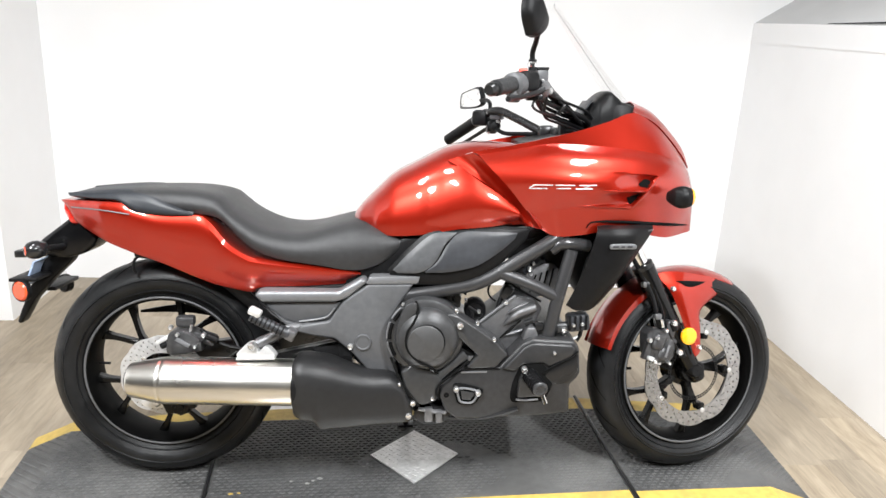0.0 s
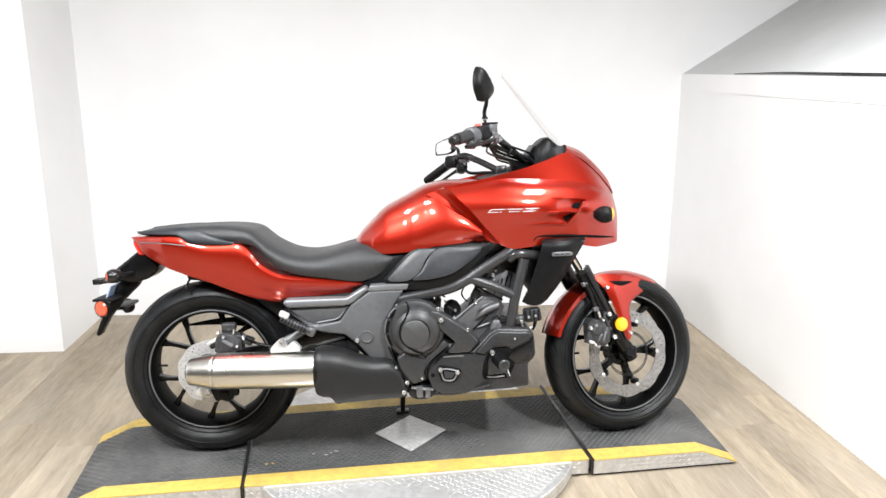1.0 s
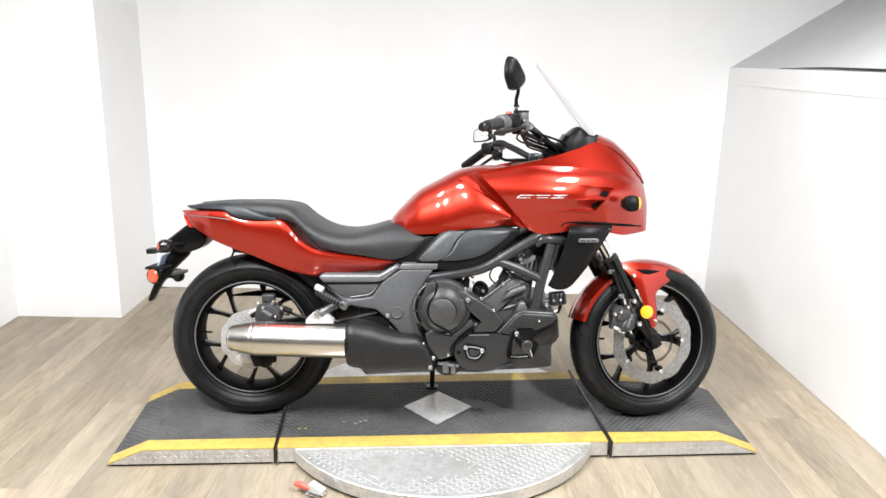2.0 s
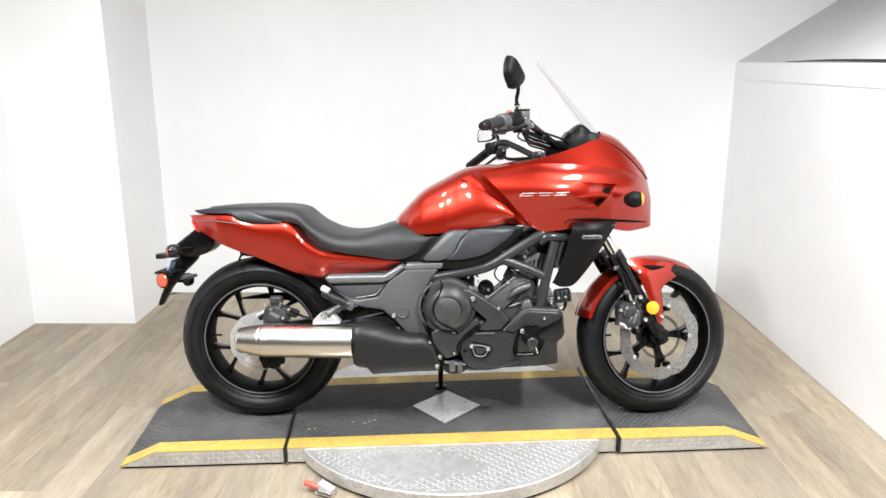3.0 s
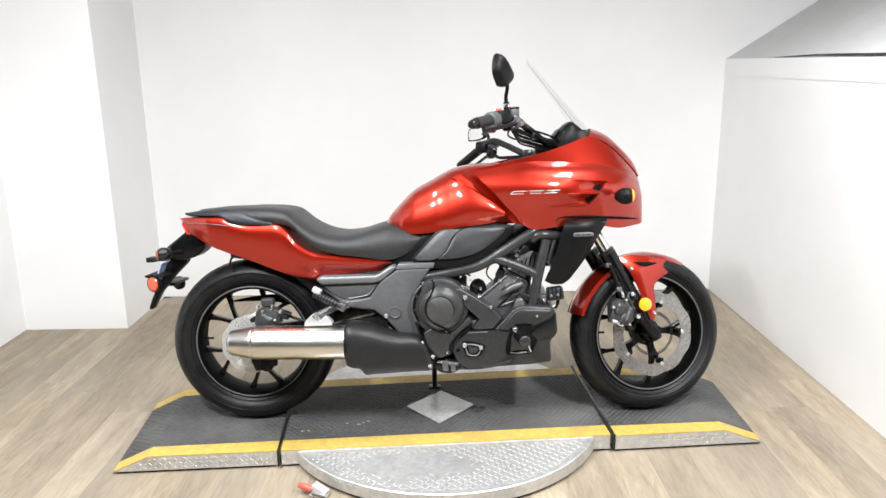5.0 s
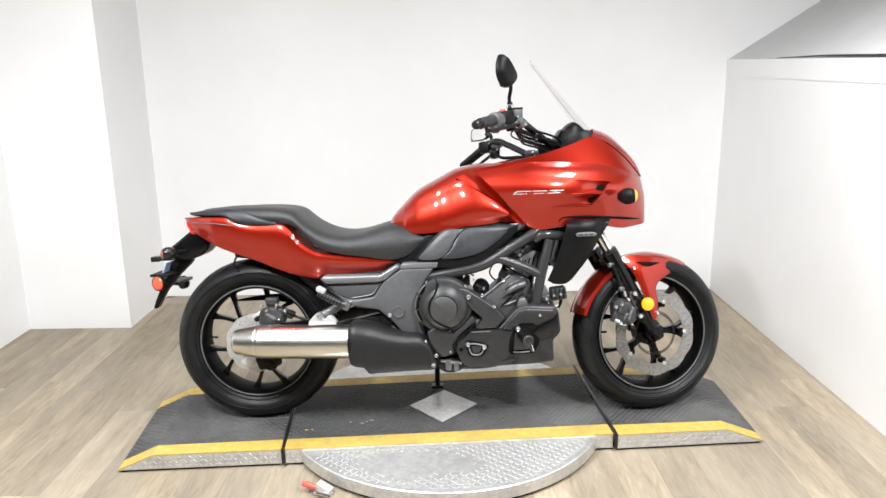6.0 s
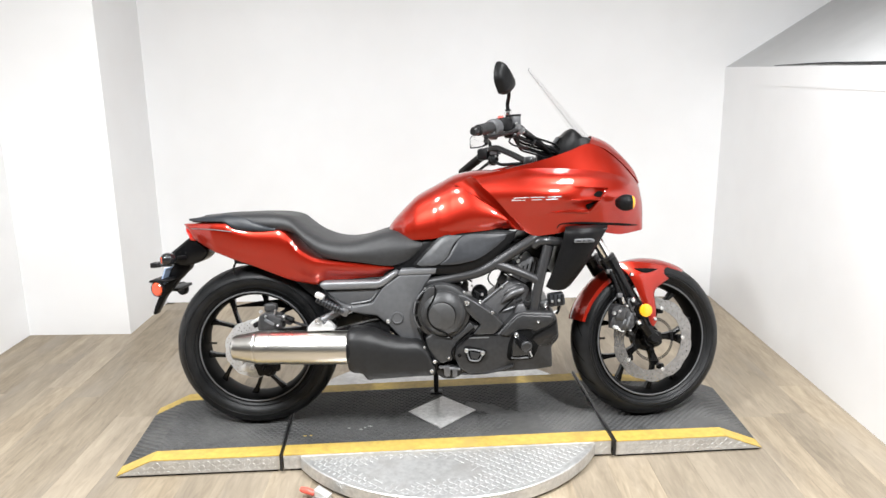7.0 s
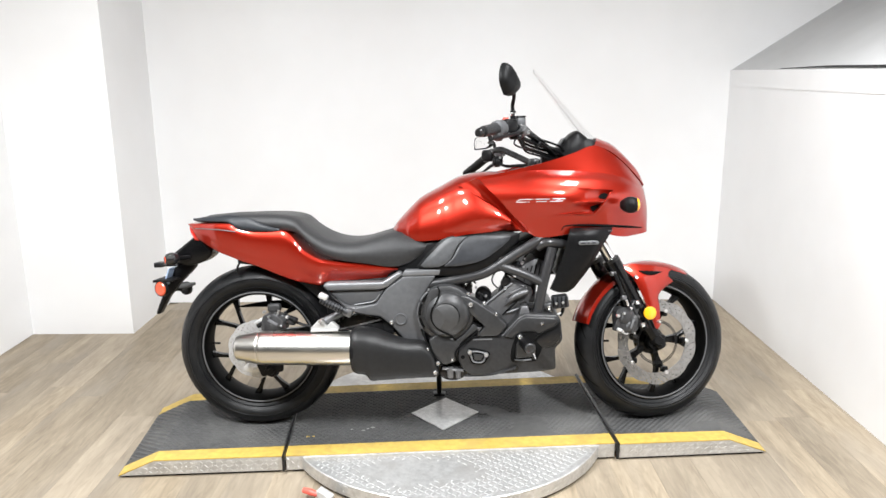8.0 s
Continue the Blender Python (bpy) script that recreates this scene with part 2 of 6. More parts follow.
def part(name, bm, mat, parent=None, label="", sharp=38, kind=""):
    if warping["on"]:
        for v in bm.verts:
            v.co = view_warp(v.co)
    bmesh.ops.recalc_face_normals(bm, faces=bm.faces)
    for f in bm.faces:
        f.smooth = True
    for e in bm.edges:
        if len(e.link_faces) == 2 and e.calc_face_angle(0) > radians(sharp):
            e.smooth = False
    me = bpy.data.meshes.new(name)
    bm.to_mesh(me)
    bm.free()
    me.materials.append(mat)
    ob = new(name, me)
    ob.parent = parent
    return tagged(ob, label=label, kind=kind)


def flipped(bm):
    """A copy mirrored to the other side of the machine."""
    other = bm.copy()
    for v in other.verts:
        v.co.y = -v.co.y
    bmesh.ops.reverse_faces(other, faces=other.faces)
    return other


def both(name, bm, mat, parent, label="", sharp=38):
    other = flipped(bm)
    first = part(name, bm, mat, parent, label, sharp)
    part(name, other, mat, parent, label, sharp)
    return first


def smooth_line(points, n, closed=False):
    """n points at even steps on a smooth curve through the points."""
    p = [Vector(q) for q in points]
    if len(p) == 2:
        return [p[0].lerp(p[1], i / (n - 1)) for i in range(n)]
    dense = []
    count = len(p) if closed else len(p) - 1
    for i in range(count):
        if closed:
            a, b, c, d = p[i - 1], p[i], p[(i + 1) % len(p)], p[(i + 2) % len(p)]
        else:
            b, c = p[i], p[i + 1]
            a = p[i - 1] if i else b * 2 - c
            d = p[i + 2] if i + 2 < len(p) else c * 2 - b
        for k in range(12):
            t = k / 12
            dense.append(0.5 * ((2 * b) + (c - a) * t + (2 * a - 5 * b + 4 * c - d) * t * t + (3 * b - a - 3 * c + d) * t ** 3))
    dense.append(p[0].copy() if closed else p[-1].copy())
    run = [0.0]
    for a, b in zip(dense, dense[1:]):
        run.append(run[-1] + (b - a).length)
    out, j = [], 0
    steps = n if closed else n - 1
    for i in range(n):
        want = run[-1] * i / steps
        while j < len(run) - 2 and run[j + 1] < want:
            j += 1
        span = run[j + 1] - run[j]
        out.append(dense[j].lerp(dense[j + 1], (want - run[j]) / span if span > 1e-9 else 0))
    return out


def grid_mesh(rows, closed=False, caps=False):
    """A mesh through rows of equally many points; closed joins the ends of each row."""
    bm = bmesh.new()
    vs = [[bm.verts.new(p) for p in row] for row in rows]
    for a, b in zip(vs, vs[1:]):
        k = len(a)
        for i in range(k if closed else k - 1):
            j = (i + 1) % k
            bm.faces.new((a[i], a[j], b[j], b[i]))
    if caps:
        bm.faces.new(vs[0])
        bm.faces.new(vs[-1][::-1])
    bmesh.ops.remove_doubles(bm, verts=bm.verts, dist=1e-5)
    return bm


def loft_rows(curves, n, m):
    lines = [smooth_line(c, n) for c in curves]
    if len(lines) == 2:
        return [[a.lerp(b, j / (m - 1)) for a, b in zip(*lines)] for j in range(m)]
    columns = [smooth_line([l[i] for l in lines], m) for i in range(n)]
    return [[col[j] for col in columns] for j in range(m)]


def shell(rows, thick, bulge=0.0):
    """A curved panel of some thickness, bulged towards the near side and rounded over at its edges."""
    m, n = len(rows), len(rows[0])
    if bulge:
        for j in range(m):
            for i in range(n):
                u, v = abs(2 * i / (n - 1) - 1), abs(2 * j / (m - 1) - 1)
                rows[j][i].y -= bulge * (1 - u ** 6) * (1 - v ** 4)
    bm = grid_mesh(rows)
    bmesh.ops.recalc_face_normals(bm, faces=bm.faces)
    near = sum((f.normal.y for f in bm.faces))
    if near > 0:
        bmesh.ops.reverse_faces(bm, faces=bm.faces)
    bmesh.ops.solidify(bm, geom=bm.faces[:], thickness=thick)
    return bm


def panel(a, b, thick=0.006, bulge=0.0, n=28, m=10):
    return shell(loft_rows([a, b], n, m), thick, bulge)


def hull(stations, section, n=40, m=None, y0=0.0):
    """A closed body along x: stations of x, top, bottom, half width (and the middle's y); section of (y, z) shares from the top's middle to the bottom's middle."""
    rows = []
    m = m or 13
    half = [Vector((0, q[0], q[1])) for q in section]
    half = smooth_line(half, m)
    tracks = smooth_line([(s[0], s[1], s[2]) for s in stations], n)
    run = [s[0] for s in stations]
    order = run[0] < run[-1]
    xs = run if order else run[::-1]
    wide = [s[3] for s in stations] if order else [s[3] for s in stations][::-1]
    mids = [s[4] if len(s) > 4 else y0 for s in stations]
    mids = mids if order else mids[::-1]
    for x, top, bottom in ((t.x, t.y, t.z) for t in tracks):
        w, mid = float(np.interp(x, xs, wide)), float(np.interp(x, xs, mids))
        ring = [Vector((x, mid - w * p.y, bottom + (top - bottom) * p.z)) for p in half]
        ring += [Vector((x, mid + w * p.y, bottom + (top - bottom) * p.z)) for p in half[-2:0:-1]]
        rows.append(ring)
    return grid_mesh(rows, True, True)


def plate(outline, y0, y1, bevel=0.004, segments=2):
    """An upright slab with the outline (x, z) from y0 to y1, edges rounded."""
    bm = bmesh.new()
    a = [bm.verts.new((x, y0, z)) for x, z in outline]
    b = [bm.verts.new((x, y1, z)) for x, z in outline]
    bm.faces.new(a)
    bm.faces.new(b[::-1])
    for i in range(len(a)):
        j = (i + 1) % len(a)
        bm.faces.new((a[j], a[i], b[i], b[j]))
    bmesh.ops.recalc_face_normals(bm, faces=bm.faces)
    if bevel:
        bmesh.ops.bevel(bm, geom=bm.edges[:], offset=bevel, segments=segments, profile=0.5, affect="EDGES", clamp_overlap=True)
    return bm


def rounded(outline, n=60):
    return [(p.x, p.z) for p in smooth_line([(x, 0, z) for x, z in outline], n, True)]


def box(cx, cy, cz, sx, sy, sz, bevel=0.004, turn=None, segments=2):
    bm = bmesh.new()
    bmesh.ops.create_cube(bm, size=1, matrix=Matrix.Diagonal((sx, sy, sz, 1)))
    if bevel:
        bmesh.ops.bevel(bm, geom=bm.edges[:], offset=bevel, segments=segments, profile=0.5, affect="EDGES", clamp_overlap=True)
    bmesh.ops.transform(bm, matrix=Matrix.Translation((cx, cy, cz)) @ (turn or Matrix()), verts=bm.verts)
    return bm


def tube(points, radius, n=24, sides=12, ends=True, smooth=True):
    """A round bar along a smooth line; radius is one number or one at each point."""
    line = smooth_line(points, n) if smooth else [Vector(p) for p in points]
    n = len(line)
    radii = [radius] * n if isinstance(radius, (int, float)) else [float(np.interp(i / (n - 1), np.linspace(0, 1, len(radius)), radius)) for i in range(n)]
    rows = []
    side = None
    for i, p in enumerate(line):
        d = (line[min(i + 1, n - 1)] - line[max(i - 1, 0)]).normalized()
        if side is None:
            side = d.cross(Vector((0, 0, 1)) if abs(d.z) < 0.9 else Vector((1, 0, 0))).normalized()
        side = (side - d * side.dot(d)).normalized()
        up = d.cross(side)
        rows.append([p + (side * math.cos(a) + up * math.sin(a)) * radii[i] for a in (2 * math.pi * k / sides for k in range(sides))])
    return grid_mesh(rows, True, ends)


def lathe(profile, centre, axis=(0, 1, 0), steps=64, wobble=None, caps=False):
    """A turned body: profile of (radius, along the axis)."""
    axis = Vector(axis).normalized()
    a = axis.cross(Vector((0, 0, 1)) if abs(axis.z) < 0.9 else Vector((1, 0, 0))).normalized()
    b = axis.cross(a)
    rows = []
    for r, h in profile:
        rows.append([Vector(centre) + axis * h + (a * math.cos(t) + b * math.sin(t)) * r for t in (2 * math.pi * k / steps for k in range(steps))])
    return grid_mesh(rows, True, caps)


def joined(*bms):
    base = bms[0]
    for other in bms[1:]:
        me = bpy.data.meshes.new("joint")
        other.to_mesh(me)
        other.free()
        base.from_mesh(me)
        bpy.data.meshes.remove(me)
    return base


def moved(bm, m):
    bmesh.ops.transform(bm, matrix=m, verts=bm.verts)
    return bm


def bolts(name, places, parent, m=None, r=0.006, depth=0.007):
    """Bolt heads, one object each: places of x, y, z and a radius."""
    for x, y, z, *size in places:
        b = bolt(x, y, z, size[0] if size else r, depth)
        part(name, moved(b, m) if m else b, BOLT, parent)


def bolt(x, y, z, r=0.006, depth=0.006, axis=(0, -1, 0)):
    return lathe([(0.0001, depth * 1.0), (r * 0.45, depth), (r * 0.5, depth * 0.75), (r * 0.8, depth * 0.9), (r, depth * 0.55), (r, -depth)], (x, y, z), axis, 10)


# ---- the room ----
def slab(name, corners, z0, z1, mat, label, category="wall"):
    """An upright block on the plan's corners in the room's frame."""
    bm = bmesh.new()
    a = [bm.verts.new((x, y, z0)) for x, y in corners]
    b = [bm.verts.new((x, y, z1)) for x, y in corners]
    bm.faces.new(a)
    bm.faces.new(b[::-1])
    for i in range(len(a)):
        j = (i + 1) % len(a)
        bm.faces.new((a[j], a[i], b[i], b[j]))
    ob = part(name, bm, mat, None, label, kind="structure")
    return tagged(ob, category=category)


X0, YB, YF, HIGH = -2.30, 1.73, -7.0, 2.62
EAST, RAIL = 1.615, 1.381
slab("wall_north", [(X0 - 0.15, YB), (6.0, YB), (6.0, YB + 0.15), (X0 - 0.15, YB + 0.15)], 0, HIGH, WALL, "plain white painted back wall, brightly lit")
slab("wall_west", [(X0 - 0.15, -1.0), (X0, -1.0), (X0, YB), (X0 - 0.15, YB)], 0, HIGH, WALL, "plain white painted side wall")
slab("wall_pier", [(X0, 1.17), (-1.748, 1.17), (-1.748, YB), (X0, YB)], 0, HIGH, WALL, "white painted square pier standing out from the corner", "pier")
slab("wall_east", [(EAST, YB), (EAST, -1.10), (EAST + 0.15, -1.10), (EAST + 0.15, YB)], 0, RAIL, WALL, "white half-height wall beside the wooden floor")
# strip added so its lower edge casts a faint shadow line
slab("trim", [(EAST - 0.0025, YB - 0.001), (EAST - 0.0025, -1.10), (EAST, -1.10), (EAST, YB - 0.001)], 1.288, RAIL - 0.001, WALL, "thin white strip added for the faint shadow line on the half-height wall", "trim")
# unseen dark walls and a ceiling, added to close the room and darken reflections
slab("wall_south", [(-6.0, YF - 0.15), (6.0, YF - 0.15), (6.0, YF), (-6.0, YF)], 0, HIGH, BACKROOM, "unseen dark wall added to keep reflections dark")
slab("wall_far_west", [(-6.15, YF), (-6.0, YF), (-6.0, YB + 0.15), (-6.15, YB + 0.15)], 0, HIGH, BACKROOM, "unseen dark wall added to keep reflections dark")
slab("wall_far_east", [(6.0, YF), (6.15, YF), (6.15, YB + 0.15), (6.0, YB + 0.15)], 0, HIGH, BACKROOM, "unseen dark wall added to keep reflections dark")
slab("wall_far_north", [(-6.0, YB), (X0 - 0.15, YB), (X0 - 0.15, YB + 0.15), (-6.0, YB + 0.15)], 0, HIGH, BACKROOM, "unseen dark wall added to keep reflections dark")
slab("ceiling", [(-6.15, YF - 0.15), (6.15, YF - 0.15), (6.15, YB + 0.15), (-6.15, YB + 0.15)], HIGH, HIGH + 0.1, CEIL, "plain pale ceiling added out of view", "ceiling")

# stand-in grey slope above the half-height wall, shaped to fit the camera's view
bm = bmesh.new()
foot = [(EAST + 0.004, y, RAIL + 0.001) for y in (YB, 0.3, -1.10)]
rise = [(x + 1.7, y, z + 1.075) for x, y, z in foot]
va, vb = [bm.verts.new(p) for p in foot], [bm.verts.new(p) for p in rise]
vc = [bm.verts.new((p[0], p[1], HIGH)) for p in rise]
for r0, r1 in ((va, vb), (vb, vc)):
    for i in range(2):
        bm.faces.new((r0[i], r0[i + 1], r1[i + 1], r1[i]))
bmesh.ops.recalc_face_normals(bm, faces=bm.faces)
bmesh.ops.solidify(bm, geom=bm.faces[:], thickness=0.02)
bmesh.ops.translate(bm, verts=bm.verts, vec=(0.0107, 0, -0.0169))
slope = part("wall_slope", bm, GREYWALL, None, "dull grey sloping stand-in surface above the half-height wall", kind="structure")
tagged(slope, category="wall panel")

cable = part("cable", tube([(EAST + 0.004, 1.10, RAIL + 0.004), (EAST + 0.005, 0.90, RAIL + 0.008), (EAST + 0.007, 0.63, RAIL + 0.012), (EAST + 0.005, 0.2, RAIL + 0.010), (EAST + 0.007, -0.45, RAIL + 0.009), (EAST + 0.006, -1.0, RAIL + 0.009)], [0.0015, 0.0045, 0.006, 0.006, 0.006], 30, 8), BLACKSTEEL, None)
tagged(cable, "thin black cable lying on the half-height wall", "cable")

floor = part("floor", box(0.0, -2.7, -0.06, 12.3, 8.9, 0.10, 0), WOOD, None, "pale oak-look plank floor", kind="structure")
tagged(floor, category="floor")

# ---- the display platform ----
def deck_top(name, corners, z, mat, parent, thick=0.003, label=""):
    bm = bmesh.new()
    zs = z if isinstance(z, (list, tuple)) else [z] * len(corners)
    top = [bm.verts.new((x, y, q)) for (x, y), q in zip(corners, zs)]
    low = [bm.verts.new((x, y, q - thick)) for (x, y), q in zip(corners, zs)]
    bm.faces.new(top)
    bm.faces.new(low[::-1])
    for i in range(len(top)):
        j = (i + 1) % len(top)
        bm.faces.new((top[i], low[i], low[j], top[j]))
    return part(name, bm, mat, parent, label)


def lugs(places, long, wide, high):
    """Raised lozenges: places of a point, its long direction and its outward direction."""
    verts, faces = [], []
    for p, d, up in places:
        p, d, up = Vector(p), Vector(d).normalized(), Vector(up).normalized()
        s = up.cross(d)
        k = len(verts)
        verts += [p + d * long, p + s * wide, p - d * long, p - s * wide,
                  p + d * long * 0.55 + up * high, p + s * wide * 0.5 + up * high, p - d * long * 0.55 + up * high, p - s * wide * 0.5 + up * high]
        faces += [(k + i, k + (i + 1) % 4, k + 4 + (i + 1) % 4, k + 4 + i) for i in range(4)] + [(k + 4, k + 5, k + 6, k + 7)]
    me = bpy.data.meshes.new("lugs")
    me.from_pydata([tuple(v) for v in verts], [], faces)
    return me


def add_lugs(name, places, long, wide, high, mat, parent, label):
    me = lugs(places, long, wide, high)
    me.materials.append(mat)
    ob = new(name, me)
    ob.parent = parent
    return tagged(ob, label=label, kind="stuff")


def lerp2(a, b, t):
    return (a[0] + (b[0] - a[0]) * t, a[1] + (b[1] - a[1]) * t)


def platform_section(name, fl, fr, br, bl, label, ramp=None, plain_end=False):
    """One section of the low platform: corners front left, front right, back right, back left on the plan; ramp: which end slopes to the floor and the flat part's limit."""
    root = tagged(new(name), label, "platform", "platform sections")
    root.matrix_world = TURN.copy()
    bend = {}
    flat = [fl, fr, br, bl]
    if ramp:
        end, share = ramp
        if end == "right":
            bend = dict(f=lerp2(fl, fr, share), b=lerp2(bl, br, share))
            flat = [fl, bend["f"], bend["b"], bl]
        else:
            bend = dict(f=lerp2(fr, fl, share), b=lerp2(br, bl, share))
            flat = [bend["f"], fr, br, bend["b"]]
    # metal body
    bm = bmesh.new()
    lowz = 0.010
    mid = ((fl[0] + fr[0] + br[0] + bl[0]) / 4, (fl[1] + fr[1] + br[1] + bl[1]) / 4)
    # black inset base draws the shadow line along the floor
    deck_top("base_shade", [lerp2(q, mid, 0.035) for q in (fl, fr, br, bl)], 0.0105, BLACKSTEEL, root, 0.0104, "black inset base added for the shade line under the platform")
    if not ramp:
        ring_low = [(fl, lowz), (fr, lowz), (br, lowz), (bl, lowz)]
        ring_top = [(fl, DECK - 0.004), (fr, DECK - 0.004), (br, DECK - 0.004), (bl, DECK - 0.004)]
        lo = [bm.verts.new((*p, z)) for p, z in ring_low]
        hi = [bm.verts.new((*p, z)) for p, z in ring_top]
        bm.faces.new(hi), bm.faces.new(lo[::-1])
        for i in range(4):
            j = (i + 1) % 4
            bm.faces.new((lo[i], lo[j], hi[j], hi[i]))
    else:
        tip_f, tip_b = (fr, br) if ramp[0] == "right" else (fl, bl)
        in_f, in_b = (fl, bl) if ramp[0] == "right" else (fr, br)
        front = [bm.verts.new((*in_f, lowz)), bm.verts.new((*tip_f, lowz)), bm.verts.new((*bend["f"], DECK - 0.004)), bm.verts.new((*in_f, DECK - 0.004))]
        back = [bm.verts.new((*in_b, lowz)), bm.verts.new((*tip_b, lowz)), bm.verts.new((*bend["b"], DECK - 0.004)), bm.verts.new((*in_b, DECK - 0.004))]
        bm.faces.new(front), bm.faces.new(back[::-1])
        for i in range(4):
            j = (i + 1) % 4
            bm.faces.new((front[j], front[i], back[i], back[j]))
    part("metal_body", bm, ALU, root, "aluminium tread-plate sides")

    def lane(a, b, kind, mat, label="", lift=0.0, end_mat=None):
        """A lane of the top between shares a and b of the depth."""
        z = DECK + lift
        q = [lerp2(flat[0], flat[3], a), lerp2(flat[1], flat[2], a), lerp2(flat[1], flat[2], b), lerp2(flat[0], flat[3], b)]
        deck_top(kind, q, z, mat, root, 0.004 + lift, label)
        if ramp:
            end_f, end_b = (fr, br) if ramp[0] == "right" else (fl, bl)
            s = [lerp2(bend["f"], bend["b"], a), lerp2(end_f, end_b, a), lerp2(end_f, end_b, b), lerp2(bend["f"], bend["b"], b)]
            deck_top(kind if not end_mat else "rubber_mat", s, [z, 0.012 + lift, 0.012 + lift, z], end_mat or mat, root, 0.004 + lift, label if not end_mat else "")
    lane(0.0, 0.120, "yellow_edge", YELLOW, "yellow painted edge strip")
    lane(0.120, 0.880, "rubber_mat", MAT, "worn black studded rubber")
    # plain end: back strip left off the slope to fit the camera's view
    lane(0.880, 1.0, "yellow_edge", YELLOW, "yellow painted edge strip", 0.0, MAT if plain_end else None)

    # studs of the rubber
    places = []
    width = (Vector(fr) - Vector(fl)).length
    depth = (Vector(bl) - Vector(fl)).length
    nx, ny = int(width / 0.0225), int(depth * 0.75 / 0.0135)
    for j in range(ny):
        for i in range(nx):
            u, v = (i + 0.5 + 0.5 * (j % 2)) / (nx + 0.5), 0.135 + 0.74 * (j + 0.5) / ny
            p = lerp2(lerp2(fl, fr, u), lerp2(bl, br, u), v)
            z = DECK
            if ramp:
                k = u if ramp[0] == "right" else 1 - u
                if k > ramp[1]:
                    z = DECK + (0.012 - DECK) * (k - ramp[1]) / (1 - ramp[1])
            wear = noise.noise((p[0] * 2.2, p[1] * 5.0, 3.0)) + (0.35 - v) * 1.1
            if wear > 0.28 or (name == "turntable_deck" and abs(p[0] + 0.043) + abs(p[1] - 0.038) < 0.152):
                continue
            places.append(((*p, z), (1, 0.035, 0), (0, 0, 1)))
    add_lugs("stud_relief", places, 0.0095, 0.0040, 0.0024, MAT, root, "small raised rubber studs")

    # lugs of the tread plate along the front face
    places = []
    along = (Vector((*fr, 0)) - Vector((*fl, 0))).normalized()
    out = Vector((along.y, -along.x, 0))
    for i in range(int(width / 0.0175)):
        for j in range(3):
            u = (i + 0.5) * 0.0175 / width
            k = u if ramp and ramp[0] == "right" else 1 - u
            top = DECK if not ramp or k <= ramp[1] else DECK + (0.012 - DECK) * (k - ramp[1]) / (1 - ramp[1])
            z = 0.0185 + 0.0165 * j
            if z + 0.010 < top:
                p = lerp2(fl, fr, u)
                places.append(((p[0], p[1], z), along * (1 if (i + j) % 2 else -1) + Vector((0, 0, 0.9)), out))
    add_lugs("tread_relief", places, 0.0092, 0.0017, 0.0008, LUG, root, "raised lozenges of the tread plate")
    return root


platform_section("left_ramp", (-1.212, -0.240), (-0.641, -0.246), (-0.641, 0.338), (-1.215, 0.300), "low ramp section with black rubber top and yellow edges", ("left", 0.78))
platform_section("turntable_deck", (-0.628, -0.246), (0.556, -0.250), (0.556, 0.362), (-0.628, 0.338), "low middle section with black rubber top and yellow edges")
platform_section("right_ramp", (0.572, -0.258), (1.122, -0.258), (1.165, 0.265), (0.572, 0.360), "low ramp section with black rubber top and yellow edges", ("right", 0.745), True)
ramp_names = [o for o in scene.objects if o.name in ("left_ramp", "right_ramp")]
for o in ramp_names:
    o.name = "platform_ramp"

# bare metal diamond let into the rubber
dia = tagged(new("metal_diamond"), "bare aluminium tread-plate diamond on the rubber deck", "metal plate")
dia.matrix_world = TURN.copy()
corners = [(-0.058, -0.105), (0.091, 0.036), (-0.030, 0.176), (-0.176, 0.047)]
deck_top("plate", corners, DECK + 0.0035, ALU, dia, 0.0033)
places = []
for i in range(11):
    for j in range(11):
        a = lerp2(lerp2(corners[0], corners[1], (i + 0.5) / 11), lerp2(corners[3], corners[2], (i + 0.5) / 11), (j + 0.5) / 11)
        places.append(((*a, DECK + 0.0035), (1, 0.7 if (i + j) % 2 else -0.7, 0), (0, 0, 1)))
add_lugs("tread_relief", places, 0.0085, 0.0022, 0.0010, LUG, dia, "raised lozenges")

# round turntable below the deck
CX, CY, CR, CZ = -0.036, 0.045, 0.608, 0.058
turntable = tagged(new("turntable"), "round aluminium tread-plate turntable under the deck", "turntable")
turntable.matrix_world = TURN.copy()
part("disc", lathe([(0.001, CZ), (CR - 0.003, CZ), (CR, CZ - 0.003), (CR, 0.013), (CR - 0.004, 0.011), (0.001, 0.011)], (CX, CY, 0), (0, 0, 1), 128), ALU, turntable)
part("base_ring", lathe([(CR - 0.03, 0.011), (CR - 0.012, 0.011), (CR - 0.012, 0.0), (CR - 0.03, 0.0), (CR - 0.03, 0.011)], (CX, CY, 0), (0, 0, 1), 96), BLACKSTEEL, turntable)
places = []
for i in range(-35, 36):
    for j in range(-35, 36):
        x, y = CX + i * 0.0175, CY + j * 0.0175
        if math.hypot(x - CX, y - CY) < CR - 0.018 and y < -0.268:
            worn = math.hypot((x + 0.15) / 0.20, (y + 0.38) / 0.085) + 0.35 * noise.noise((x * 9, y * 9, 1.5))
            if worn < 0.9 or (worn < 1.15 and (i * 7 + j * 3) % 5 < 3):
                continue
            places.append(((x, y, CZ), (1, 1 if (i + j) % 2 else -1, 0), (0, 0, 1)))
add_lugs("tread_relief", places, 0.0105, 0.0018, 0.0010, LUG, turntable, "raised lozenges of the tread plate")
places = []
